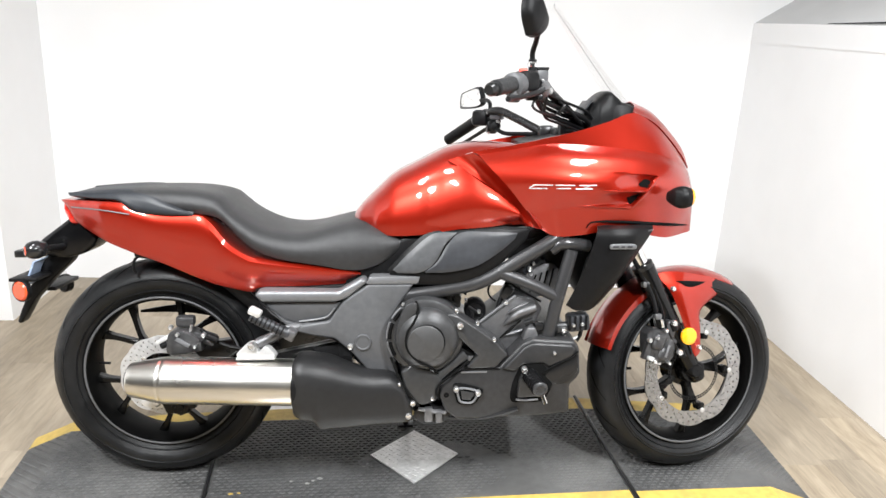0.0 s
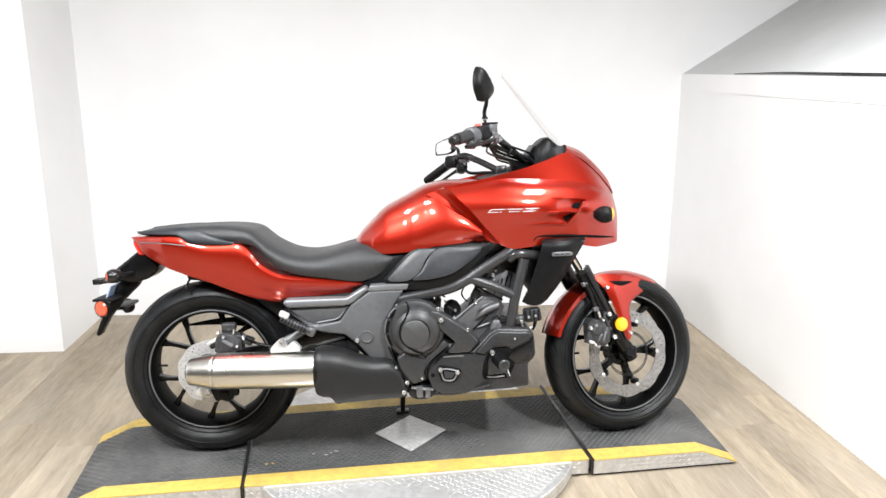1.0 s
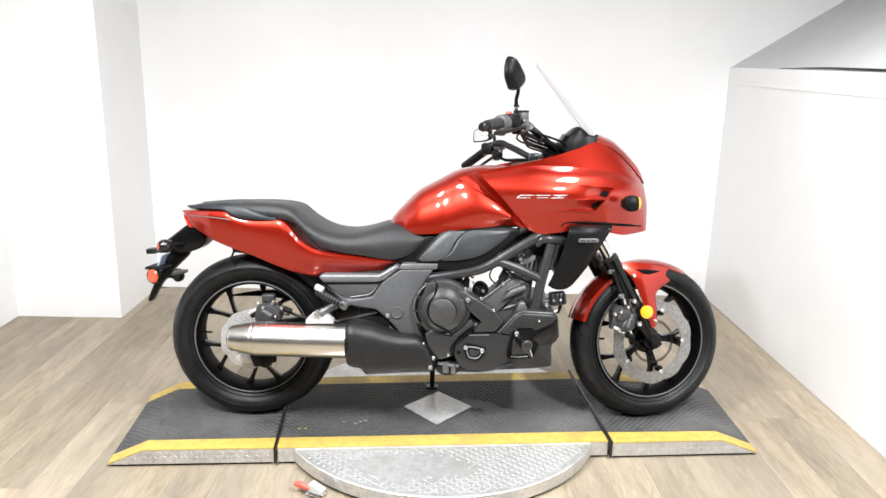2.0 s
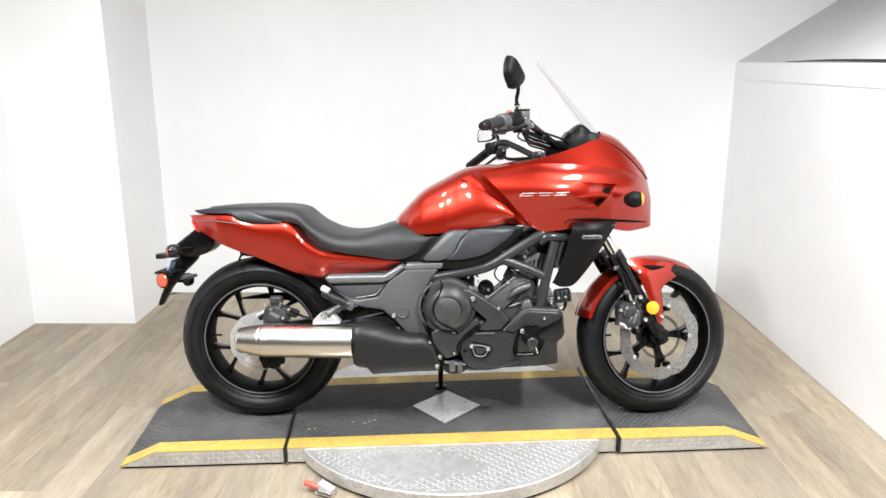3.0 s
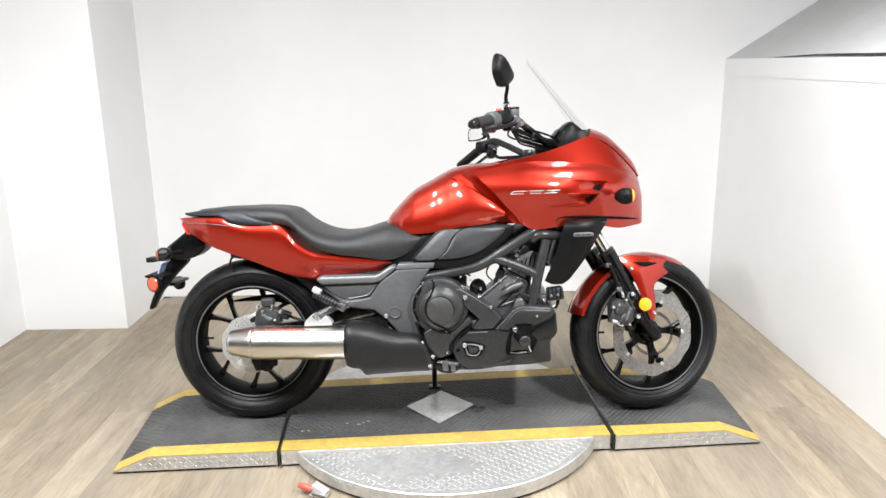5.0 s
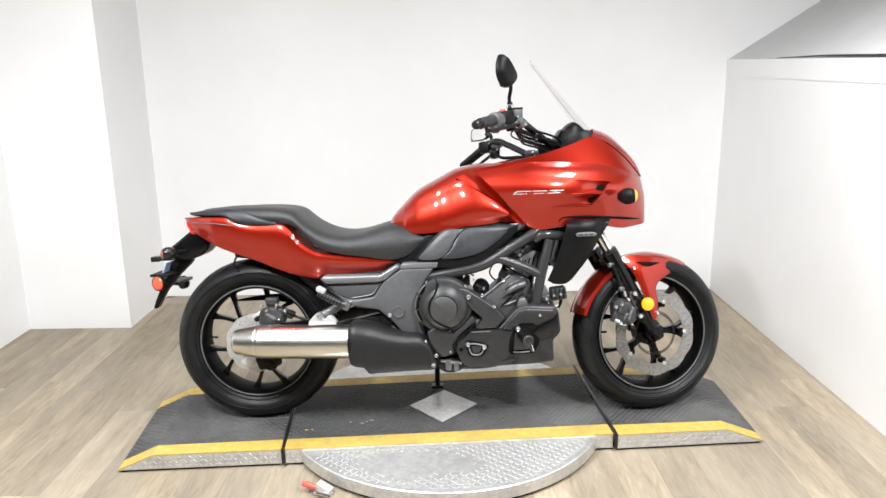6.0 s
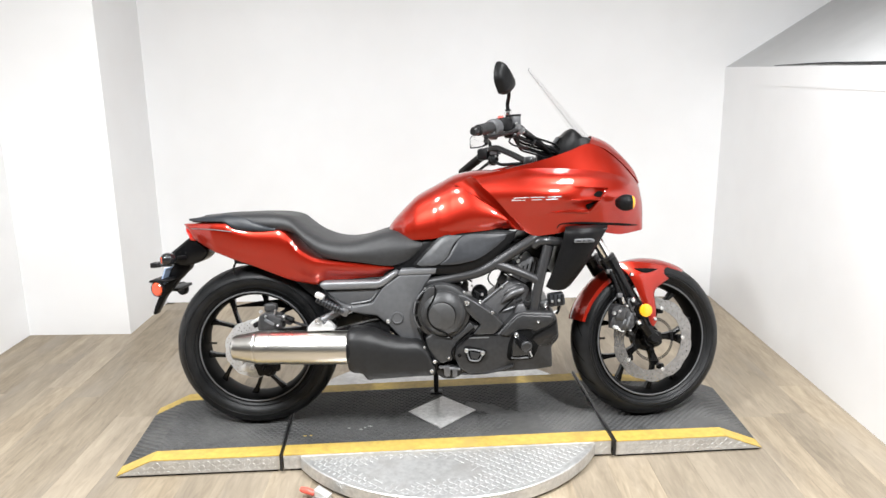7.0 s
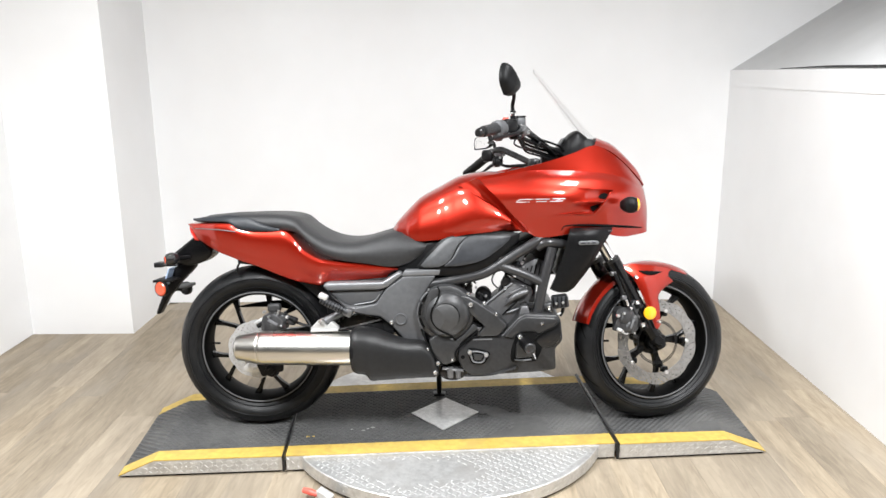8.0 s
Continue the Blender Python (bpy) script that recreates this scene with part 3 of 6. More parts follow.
for i in range(120):
    a = math.pi + math.pi * (i + 0.5) / 120
    out = Vector((math.cos(a), math.sin(a), 0))
    for j in range(2):
        places.append(((CX + CR * out.x, CY + CR * out.y, 0.024 + 0.02 * j), Vector((-out.y, out.x, 0)) * (1 if (i + j) % 2 else -1) + Vector((0, 0, 1)), out))
add_lugs("rim_relief", places, 0.0095, 0.0017, 0.0007, LUG, turntable, "raised lozenges on the rim")

# black joint strips
for a, b, r in (((0.564, -0.262), (0.565, 0.366), 0.006), ((-0.635, -0.258), (-0.635, 0.345), 0.005)):
    strip = part("joint_strip", tube([(*a, 0.012), (*a, 0.045), (a[0], a[1] + 0.003, DECK + 0.002), (*lerp2(a, b, 0.03), DECK + 0.003), (*lerp2(a, b, 0.5), DECK + 0.002), (*b, DECK + 0.003)], r, 40, 8), BLACKSTEEL, None)
    strip.matrix_world = TURN.copy()
    tagged(strip, "black cable in the joint between the platform sections", "cable", "joint strips")

# latch with a red handle at the turntable's edge
latch = tagged(new("turntable_latch"), "small steel latch with a red rubber handle on the floor", "latch")
latch.location = (-0.013, -0.001, 0)
part("handle", tube([(-0.505, -0.452, 0.030), (-0.478, -0.462, 0.028), (-0.456, -0.470, 0.024)], [0.009, 0.012, 0.009], 12, 12), REDRUBBER, latch, "red rubber handle")
part("bracket", box(-0.432, -0.470, 0.020, 0.055, 0.030, 0.030, 0.003, pose(0, 0, 0, 0, 20, -25)), BRACKET, latch, "bright steel bracket")
part("pin", tube([(-0.455, -0.482, 0.012), (-0.405, -0.505, 0.012)], 0.006, 4, 10), CHROME, latch)
part("foot", box(-0.435, -0.470, 0.004, 0.06, 0.035, 0.008, 0.002, pose(0, 0, 0, 0, 0, -25)), BRACKET, latch)

# dried flecks of paint on the worn rubber
for fx, fy, size, mat in ((-0.554, -0.154, 0.0045, YELLOW), (-0.533, -0.150, 0.003, YELLOW), (-0.353, -0.106, 0.004, PALEPAINT), (-0.320, -0.083, 0.005, PALEPAINT), (-0.337, -0.093, 0.003, PALEPAINT), (-0.399, -0.096, 0.003, PALEPAINT)):
    rng_f = random.Random(int(1000 * fx * fy))
    ring = [(fx + 2.0 * size * (0.6 + 0.4 * rng_f.random()) * math.cos(k * 0.7), fy + size * (0.5 + 0.5 * rng_f.random()) * math.sin(k * 0.7)) for k in range(9)]
    fleck = deck_top("paint_fleck", ring, DECK + 0.0030, mat, None, 0.0028)
    tagged(fleck, "small dried paint fleck on the worn black rubber", "paint fleck", "paint flecks")

# ---- the motorcycle ----
bike = tagged(new("motorcycle"), "glossy red touring motorcycle with black seat leaning on its stand", "motorcycle")
bike.matrix_world = pose(0.005, 0.018, DECK, -6.5, 0, 1.94)

RAKE, STEER = 27.8, 15.5
AXLE_F, AXLE_R, R_F, R_R = Vector((0.768, -0.010, 0.299)), Vector((-0.759, 0, 0.314)), 0.301, 0.316
fork_up = Vector((-math.sin(radians(RAKE)), 0, math.cos(radians(RAKE))))
pivot = AXLE_F - Vector((math.cos(radians(RAKE)), 0, math.sin(radians(RAKE)))) * 0.035
STEERED = Matrix.Translation(pivot) @ Matrix.Rotation(radians(STEER), 4, fork_up) @ Matrix.Translation(-pivot)


def bar(line, widths, deep):
    """A tapering flat bar with chamfered near edges."""
    rows = []
    n = len(line)
    for i, p in enumerate(line):
        d = (line[min(i + 1, n - 1)] - line[max(i - 1, 0)]).normalized()
        s = d.cross(Vector((0, 1, 0)))
        w = float(np.interp(i / (n - 1), np.linspace(0, 1, len(widths)), widths))
        k = 0.35 * w
        rows.append([p + s * (w - k) + Vector((0, -deep, 0)), p + s * w + Vector((0, -deep + k, 0)), p + s * w + Vector((0, deep, 0)), p - s * w + Vector((0, deep, 0)), p - s * w + Vector((0, -deep + k, 0)), p - s * (w - k) + Vector((0, -deep, 0))])
    return grid_mesh(rows, True, True)


def spoke(angle, spread, r1, trunk_w, y):
    """One forked spoke: a thick trunk from the hub and two thin branches to the rim."""
    def at(r, a, y):
        return Vector((r * math.cos(radians(a)), y, r * math.sin(radians(a))))
    trunk = bar(smooth_line([at(0.03, angle, y), at(0.08, angle, y), at(0.112, angle, y)], 7), [trunk_w, trunk_w * 0.82, trunk_w * 1.35], 0.013)
    arms = [bar(smooth_line([at(0.098, angle + s * 2, y), at(0.15, angle + s * spread * 0.66, y * 0.8), at(r1, angle + s * spread, y * 0.6)], 8), [0.008, 0.0066, 0.0066, 0.013], 0.012) for s in (-1, 1)]
    return joined(trunk, *arms)


def brake_disc(r_in, r_out, thick, waves, turn=0.0, steps=180):
    """A wave-edged, drilled ring about the y axis, standing at the middle."""
    bm = bmesh.new()
    radial = 9
    rows = []
    for i in range(radial + 1):
        row = []
        for k in range(steps):
            a = 2 * math.pi * k / steps
            edge = r_out * (1 + 0.040 * (abs(math.sin(waves * a / 2 + turn)) - 0.6))
            inner = r_in * (1 - 0.02 * abs(math.sin(waves * a / 2)))
            r = inner + (edge - inner) * i / radial
            row.append(bm.verts.new((r * math.cos(a), 0, r * math.sin(a))))
        rows.append(row)
    holes = {(1, 0), (3, 2), (5, 4), (7, 6), (2, 7), (4, 9), (6, 1), (7, 10), (1, 5)}
    for i in range(radial):
        for k in range(steps):
            if (i, k % 12) in holes:
                continue
            j = (k + 1) % steps
            bm.faces.new((rows[i][k], rows[i][j], rows[i + 1][j], rows[i + 1][k]))
    bmesh.ops.recalc_face_normals(bm, faces=bm.faces)
    bmesh.ops.solidify(bm, geom=bm.faces[:], thickness=thick)
    return bm


def tyre(radius, width, rim_r):
    h = width / 2
    prof = [(rim_r, -h * 0.72), (rim_r + 0.010, -h * 0.80), (rim_r + (radius - rim_r) * 0.33, -h * 0.97), (radius - 0.052, -h * 1.0), (radius - 0.034, -h * 0.93),
            (radius - 0.016, -h * 0.70), (radius - 0.005, -h * 0.40), (radius, 0)]
    line = smooth_line([(r, a, 0) for r, a in prof], 16)
    half = [(p.x, p.y) for p in line]
    return lathe(half + [(r, -a) for r, a in half[-2::-1]] + [(rim_r - 0.004, h * 0.5), (rim_r - 0.004, -h * 0.5), half[0]], (0, 0, 0), (0, 1, 0), 96)


def groove(radius, width, at, lean, side):
    """A shallow slanting sipe of the tread, as a thin dark ridge-free inlay following the tyre's crown."""
    rows = []
    h = width / 2
    for s in range(7):
        u = 0.18 + 0.62 * s / 6
        r = radius - 0.0052 * (u / 0.4) ** 2 if u < 0.4 else radius - 0.0052 - 0.011 * ((u - 0.4) / 0.3) ** 1.3
        a = radians(at + lean * s / 6)
        wide = radians(1.15) * (1 - 0.5 * s / 6)
        rows.append([Vector(((r + 0.0012) * math.cos(a + q), side * h * u, (r + 0.0012) * math.sin(a + q))) for q in (-wide, wide)])
    return grid_mesh(rows)


GROOVE_SHADE = material("groove_and_shade", (0.004, 0.004, 0.004), 0.8, 0, 0, 0.1, 50, spec=0.1)


def wheel(name, radius, width, first, disc_r, disc_in, disc_y, disc_mat, place, label):
    rim_r = 0.2225
    h = width / 2 * 0.78
    rim = lathe([(rim_r + 0.002, -h), (rim_r - 0.002, -h - 0.004), (rim_r - 0.012, -h - 0.002), (rim_r - 0.018, -h + 0.010), (rim_r - 0.022, -h * 0.4), (rim_r - 0.024, 0),
                 (rim_r - 0.022, h * 0.4), (rim_r - 0.018, h - 0.010), (rim_r - 0.012, h + 0.002), (rim_r - 0.002, h + 0.004), (rim_r + 0.002, h)], (0, 0, 0), (0, 1, 0), 96)
    root = part(name, moved(rim, place), BARREL, bike, label)
    part("tyre", moved(tyre(radius, width, rim_r), place), RUBBER, root, "black rubber road tyre with slanting grooves")
    for ridge_r, ridge_y in ((radius - 0.046, 1.0), (rim_r + 0.014, 0.86)):
        part("sidewall_ridge", moved(lathe([(ridge_r - 0.0022, -width / 2 * ridge_y + 0.001), (ridge_r, -width / 2 * ridge_y - 0.0022), (ridge_r + 0.0022, -width / 2 * ridge_y + 0.001)], (0, 0, 0), (0, 1, 0), 96), place), RUBBER, root)
    sipes = []
    for k in range(18):
        for side in (-1, 1):
            sipes.append(groove(radius, width, k * 20 + (6 if side > 0 else 0), 15, side))
    part("tread", moved(joined(*sipes), place), GROOVE_SHADE, root)
    part("rim_edge", moved(lathe([(rim_r - 0.003, -h - 0.0045), (rim_r - 0.006, -h - 0.0055), (rim_r - 0.009, -h - 0.0040)], (0, 0, 0), (0, 1, 0), 96), place), GREY, root, "thin grey rim edge")
    part("hub", moved(lathe([(0.001, -0.065), (0.030, -0.065), (0.034, -0.06), (0.036, -0.03), (0.052, -0.022), (0.055, 0.022), (0.036, 0.03), (0.034, 0.06), (0.001, 0.06)], (0, 0, 0), (0, 1, 0), 40), place), RIM, root)
    for k in range(5):
        mid = first + 72 * k
        part("spoke", moved(spoke(mid, 17.0, rim_r - 0.019, 0.0135, -0.014), place), RIM, root)
    disc = part("brake_disc", moved(brake_disc(disc_in, disc_r, 0.005, 10), place @ Matrix.Translation((0, disc_y, 0))), disc_mat, root, "drilled wavy steel brake disc")
    for k in range(5):
        a = radians(first + 72 * k)
        part("carrier", moved(joined(box(disc_in * 0.94 * math.cos(a), disc_y + 0.012, disc_in * 0.94 * math.sin(a), 0.022, 0.03, 0.022, 0.004)), place), RIM, root)
        part("disc_bolt", moved(bolt(disc_in * 1.03 * math.cos(a), disc_y - 0.003, disc_in * 1.03 * math.sin(a), 0.0075, 0.004), place), BOLT, root)
    a = radians(180)
    part("valve", moved(tube([((rim_r - 0.02) * math.cos(a), 0, 0.004), ((rim_r - 0.055) * math.cos(a), -0.004, 0.004)], 0.004, 4, 8), place), PLASTIC, root)
    return root


front_place = Matrix.Translation(view_warp(STEERED @ AXLE_F) + Vector((0.003, -0.011, -0.004))) @ Matrix.Rotation(radians(STEER - 4.75), 4, fork_up)
rear_place = Matrix.Translation(view_warp(AXLE_R) + Vector((0.006, 0, 0.0050))) @ Matrix.Scale(0.970, 4)
front_wheel = wheel("front_wheel", R_F + 0.0005, 0.130, 0, 0.160, 0.120, -0.066, DISC_DARK, front_place, "black ten-spoke cast front wheel")
rear_wheel = wheel("rear_wheel", R_R, 0.160, 64, 0.113, 0.066, -0.088, DISC, rear_place, "black ten-spoke cast rear wheel")

# toothed speed ring of the front wheel
bm = bmesh.new()
steps = 120
inner = [bm.verts.new((0.074 * math.cos(2 * math.pi * k / steps), 0, 0.074 * math.sin(2 * math.pi * k / steps))) for k in range(steps)]
mid1 = [bm.verts.new((0.0765 * math.cos(2 * math.pi * k / steps), 0, 0.0765 * math.sin(2 * math.pi * k / steps))) for k in range(steps)]
mid2 = [bm.verts.new((0.0815 * math.cos(2 * math.pi * k / steps), 0, 0.0815 * math.sin(2 * math.pi * k / steps))) for k in range(steps)]
outer = [bm.verts.new((0.084 * math.cos(2 * math.pi * k / steps), 0, 0.084 * math.sin(2 * math.pi * k / steps))) for k in range(steps)]
for k in range(steps):
    j = (k + 1) % steps
    bm.faces.new((inner[k], inner[j], mid1[j], mid1[k]))
    bm.faces.new((mid2[k], mid2[j], outer[j], outer[k]))
    if k % 2:
        bm.faces.new((mid1[k], mid1[j], mid2[j], mid2[k]))
bmesh.ops.solidify(bm, geom=bm.faces[:], thickness=0.003)
part("speed_ring", moved(bm, front_place @ Matrix.Translation((0, -0.070, 0))), BLACKSTEEL, front_wheel, "black toothed speed sensor ring")


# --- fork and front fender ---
warping["on"] = True
def on_fork(s, ahead, y):
    """A point s metres above the axle along the fork, so far ahead of it, at y, before steering."""
    return AXLE_F + fork_up * s + Vector((math.cos(radians(RAKE)), 0, math.sin(radians(RAKE)))) * ahead + Vector((0, y, 0))


for side in (-1, 1):
    y = 0.076 * side
    leg = part("fork_leg", moved(tube([on_fork(-0.035, 0.004, y), on_fork(0.05, 0, y), on_fork(0.2, 0, y), on_fork(0.345, 0, y)], [0.022, 0.029, 0.030, 0.032], 16, 20), STEERED), GLOSS, bike, "black lower fork leg")
    part("dust_seal", moved(tube([on_fork(0.335, 0, y), on_fork(0.358, 0, y)], 0.0315, 4, 20), STEERED), BLACKSTEEL, leg)
    part("fork_tube", moved(tube([on_fork(0.35, 0, y), on_fork(0.60, 0, y)], 0.0205, 4, 20), STEERED), CHROME, leg, "polished fork tube")
    part("axle_boss", moved(joined(lathe([(0.001, -0.012), (0.016, -0.012), (0.018, -0.008), (0.022, 0.0), (0.024, 0.03), (0.001, 0.03)], on_fork(0, 0, y + 0.016 * side), (0, 1, 0), 24),
                                   box(*on_fork(-0.010, 0.010, y), 0.038, 0.044, 0.052, 0.010)), STEERED), PLASTIC, leg)
    part("reflector", moved(lathe([(0.001, 0.006), (0.018, 0.006), (0.0245, 0.003), (0.0245, -0.004), (0.001, -0.004)], on_fork(0.113, 0.016, y + 0.042 * side), (0, side, 0), 32), STEERED), AMBER, leg, "round amber reflector")
    part("reflector_stay", moved(box(*on_fork(0.113, 0.010, y + 0.024 * side), 0.016, 0.02, 0.03, 0.003), STEERED), PLASTIC, leg)
part("lower_yoke", moved(hull([(0.478, 0.775, 0.735, 0.10), (0.50, 0.78, 0.73, 0.135), (0.54, 0.765, 0.715, 0.13), (0.56, 0.75, 0.715, 0.08)], [(0, 1), (0.9, 1), (1, 0.8), (1, 0.2), (0.9, 0), (0, 0)], 14), STEERED), BLACKSTEEL, bike)


def fender():
    rows = []
    for k in range(34):
        t = k / 33
        a = radians(58 + (163 - 58) * t)
        lip = 0.0 if t > 0.12 else (0.12 - t) / 0.12
        r = 0.3035 + 0.002 * math.sin(math.pi * t) - 0.004 * t
        w = 0.074 * (1 - 0.08 * lip ** 2)
        drop = 0.050 - 0.010 * lip - 0.028 * t
        prof = [(-w, r - drop), (-w * 1.0, r - drop * 0.5), (-w * 0.86, r - 0.014), (-w * 0.5, r - 0.002), (0, r + 0.003), (w * 0.5, r - 0.002), (w * 0.86, r - 0.014), (w, r - drop * 0.5), (w, r - drop)]
        rows.append([AXLE_F + Vector((q * math.cos(a), y - 0.004, q * math.sin(a) - 0.005)) for y, q in prof])
    bm = grid_mesh(rows)
    bmesh.ops.recalc_face_normals(bm, faces=bm.faces)
    bmesh.ops.solidify(bm, geom=bm.faces[:], thickness=0.003)
    return bm


front_fender = part("front_fender", moved(fender(), STEERED), RED, bike, "glossy red front fender")
for side in (1, -1):
    rows = loft_rows([[(0.646, -0.088, 0.586), (0.700, -0.096, 0.592), (0.800, -0.094, 0.575), (0.903, -0.076, 0.547)],
                      [(0.680, -0.108, 0.538), (0.720, -0.112, 0.538), (0.772, -0.110, 0.532), (0.846, -0.094, 0.517)],
                      [(0.706, -0.114, 0.478), (0.730, -0.117, 0.478), (0.752, -0.117, 0.477), (0.778, -0.113, 0.476)],
                      [(0.728, -0.118, 0.415), (0.742, -0.120, 0.415), (0.758, -0.120, 0.417), (0.775, -0.118, 0.422)],
                      [(0.748, -0.120, 0.360), (0.754, -0.121, 0.347), (0.762, -0.121, 0.345), (0.774, -0.120, 0.360)]], 14, 22)
    bm = shell(rows, 0.004, 0.006)
    if side < 0:
        bm = flipped(bm)
    flap = part("fender_side", moved(bm, STEERED), RED, front_fender, "red fender side arm")
    if side > 0:
        vent = panel([(0.700, -0.111, 0.566), (0.742, -0.112, 0.564), (0.798, -0.106, 0.558)], [(0.704, -0.112, 0.563), (0.742, -0.114, 0.544), (0.793, -0.107, 0.555)], 0.004, 0.003, 14, 5)
        part("vent", moved(vent, STEERED), GROOVE_SHADE, front_fender, "black triangular vent")
        bolts("bolt", [(0.688, -0.112, 0.544, 0.008), (0.764, -0.128, 0.372, 0.007)], front_fender, STEERED)

TILT = pose(0, 0, 0, 0, 22)
caliper = part("front_caliper", moved(joined(
    hull([(0.600, 0.420, 0.365, 0.022, -0.100), (0.615, 0.435, 0.345, 0.034, -0.10), (0.645, 0.43, 0.335, 0.038, -0.098), (0.675, 0.42, 0.345, 0.034, -0.10), (0.69, 0.40, 0.36, 0.02, -0.10)], [(0, 1), (0.8, 1), (1, 0.85), (1, 0.15), (0.8, 0), (0, 0)], 16),
    box(0.668, -0.118, 0.425, 0.035, 0.03, 0.06, 0.006, pose(0, 0, 0, 0, 25)), box(0.665, -0.124, 0.372, 0.026, 0.028, 0.07, 0.008, TILT), box(0.60, -0.118, 0.372, 0.02, 0.02, 0.05, 0.004, TILT)), STEERED), CALIPER, bike, "dark grey cast front brake caliper")
part("caliper_body", moved(joined(box(0.630, -0.128, 0.398, 0.040, 0.030, 0.050, 0.012, TILT, 3), box(0.644, -0.128, 0.362, 0.036, 0.030, 0.044, 0.012, TILT, 3), box(0.637, -0.124, 0.380, 0.030, 0.026, 0.09, 0.008, TILT)), STEERED), CALIPER, caliper, "two rounded piston housings")
part("caliper_mark", moved(box(0.650, -0.1445, 0.372, 0.008, 0.003, 0.036, 0.001, TILT), STEERED), GREY_LIGHT, caliper)
for a, b in (((0.672, -0.132, 0.452), (0.682, -0.132, 0.428)), ((0.700, -0.132, 0.372), (0.708, -0.132, 0.350))):
    part("slide_boot", moved(tube([a, b], 0.010, 6, 12), STEERED), PLASTIC, caliper, "black rubber slide boot")
part("pad_clip", moved(joined(box(0.604, -0.130, 0.352, 0.020, 0.016, 0.012, 0.003, TILT), box(0.622, -0.128, 0.340, 0.030, 0.012, 0.008, 0.002, TILT)), STEERED), BRACKET, caliper, "bright pad spring")
part("bleed_screw", moved(tube([(0.640, -0.138, 0.440), (0.634, -0.140, 0.462)], 0.0045, 5, 10), STEERED), BOLT, caliper)
bolts("bolt", [(0.674, -0.142, 0.450, 0.009), (0.692, -0.142, 0.365, 0.009), (0.600, -0.134, 0.405, 0.007), (0.612, -0.138, 0.345, 0.007), (0.655, -0.144, 0.338, 0.005), (0.648, -0.140, 0.430, 0.006), (0.618, -0.1445, 0.412, 0.005)], caliper, STEERED)
part("brake_hose", moved(tube([(0.640, -0.12, 0.43), (0.625, -0.128, 0.47), (0.615, -0.12, 0.53), (0.585, -0.10, 0.60), (0.55, -0.09, 0.68)], 0.0065, 24, 8), STEERED), PLASTIC, bike, "black brake hose")
for x, y, z in ((0.628, -0.128, 0.470), (0.600, -0.108, 0.560)):
    part("hose_clamp", moved(box(x, y, z, 0.021, 0.017, 0.016, 0.003), STEERED), CASTING, bike, "bare alloy hose clamp")
part("sensor_cable", moved(tube([(0.700, -0.105, 0.345), (0.690, -0.135, 0.37), (0.672, -0.135, 0.40), (0.655, -0.130, 0.44), (0.640, -0.125, 0.50), (0.62, -0.11, 0.56)], 0.003, 24, 6), STEERED), PLASTIC, bike)

# --- seat and tail ---
SEAT_SECTION = [(0, 1), (0.55, 0.985), (0.82, 0.90), (0.96, 0.68), (1, 0.38), (0.96, 0.08), (0.86, 0), (0, 0)]
seat = part("seat", hull([
    (-0.040, 0.722, 0.704, 0.154), (-0.083, 0.742, 0.672, 0.172), (-0.126, 0.757, 0.643, 0.180), (-0.170, 0.764, 0.629, 0.186), (-0.214, 0.758, 0.630, 0.187),
    (-0.260, 0.746, 0.640, 0.186), (-0.304, 0.735, 0.649, 0.184), (-0.360, 0.730, 0.657, 0.178), (-0.415, 0.738, 0.670, 0.170), (-0.458, 0.755, 0.688, 0.162),
    (-0.501, 0.780, 0.723, 0.152), (-0.533, 0.808, 0.756, 0.144), (-0.556, 0.828, 0.772, 0.139), (-0.600, 0.840, 0.780, 0.135), (-0.660, 0.846, 0.783, 0.130), (-0.740, 0.848, 0.788, 0.122), (-0.820, 0.845, 0.793, 0.110), (-0.850, 0.838, 0.800, 0.085)],
    SEAT_SECTION, 64, 17), VINYL, bike, "black vinyl stepped seat")
rail_a = [(-0.963, -0.080, 0.838), (-0.879, -0.102, 0.843), (-0.805, -0.116, 0.844), (-0.735, -0.128, 0.836), (-0.675, -0.137, 0.812), (-0.612, -0.142, 0.787)]
rail_b = [(-0.958, -0.082, 0.829), (-0.877, -0.114, 0.824), (-0.812, -0.128, 0.820), (-0.785, -0.134, 0.803), (-0.759, -0.137, 0.790), (-0.689, -0.141, 0.783), (-0.614, -0.143, 0.781)]
both("grab_rail", panel(rail_a, rail_b, 0.014, 0.010, 40, 10), SLATE, bike, "dark slate grab rail beside the pillion seat")
part("tail_deck", hull([(-0.955, 0.836, 0.824, 0.07), (-0.93, 0.840, 0.822, 0.088), (-0.87, 0.845, 0.820, 0.100), (-0.80, 0.846, 0.818, 0.106), (-0.72, 0.832, 0.80, 0.108)], [(0, 1), (0.7, 1), (0.95, 0.8), (1, 0.4), (0.9, 0), (0, 0)], 20), SLATE, bike, "dark slate tail deck")
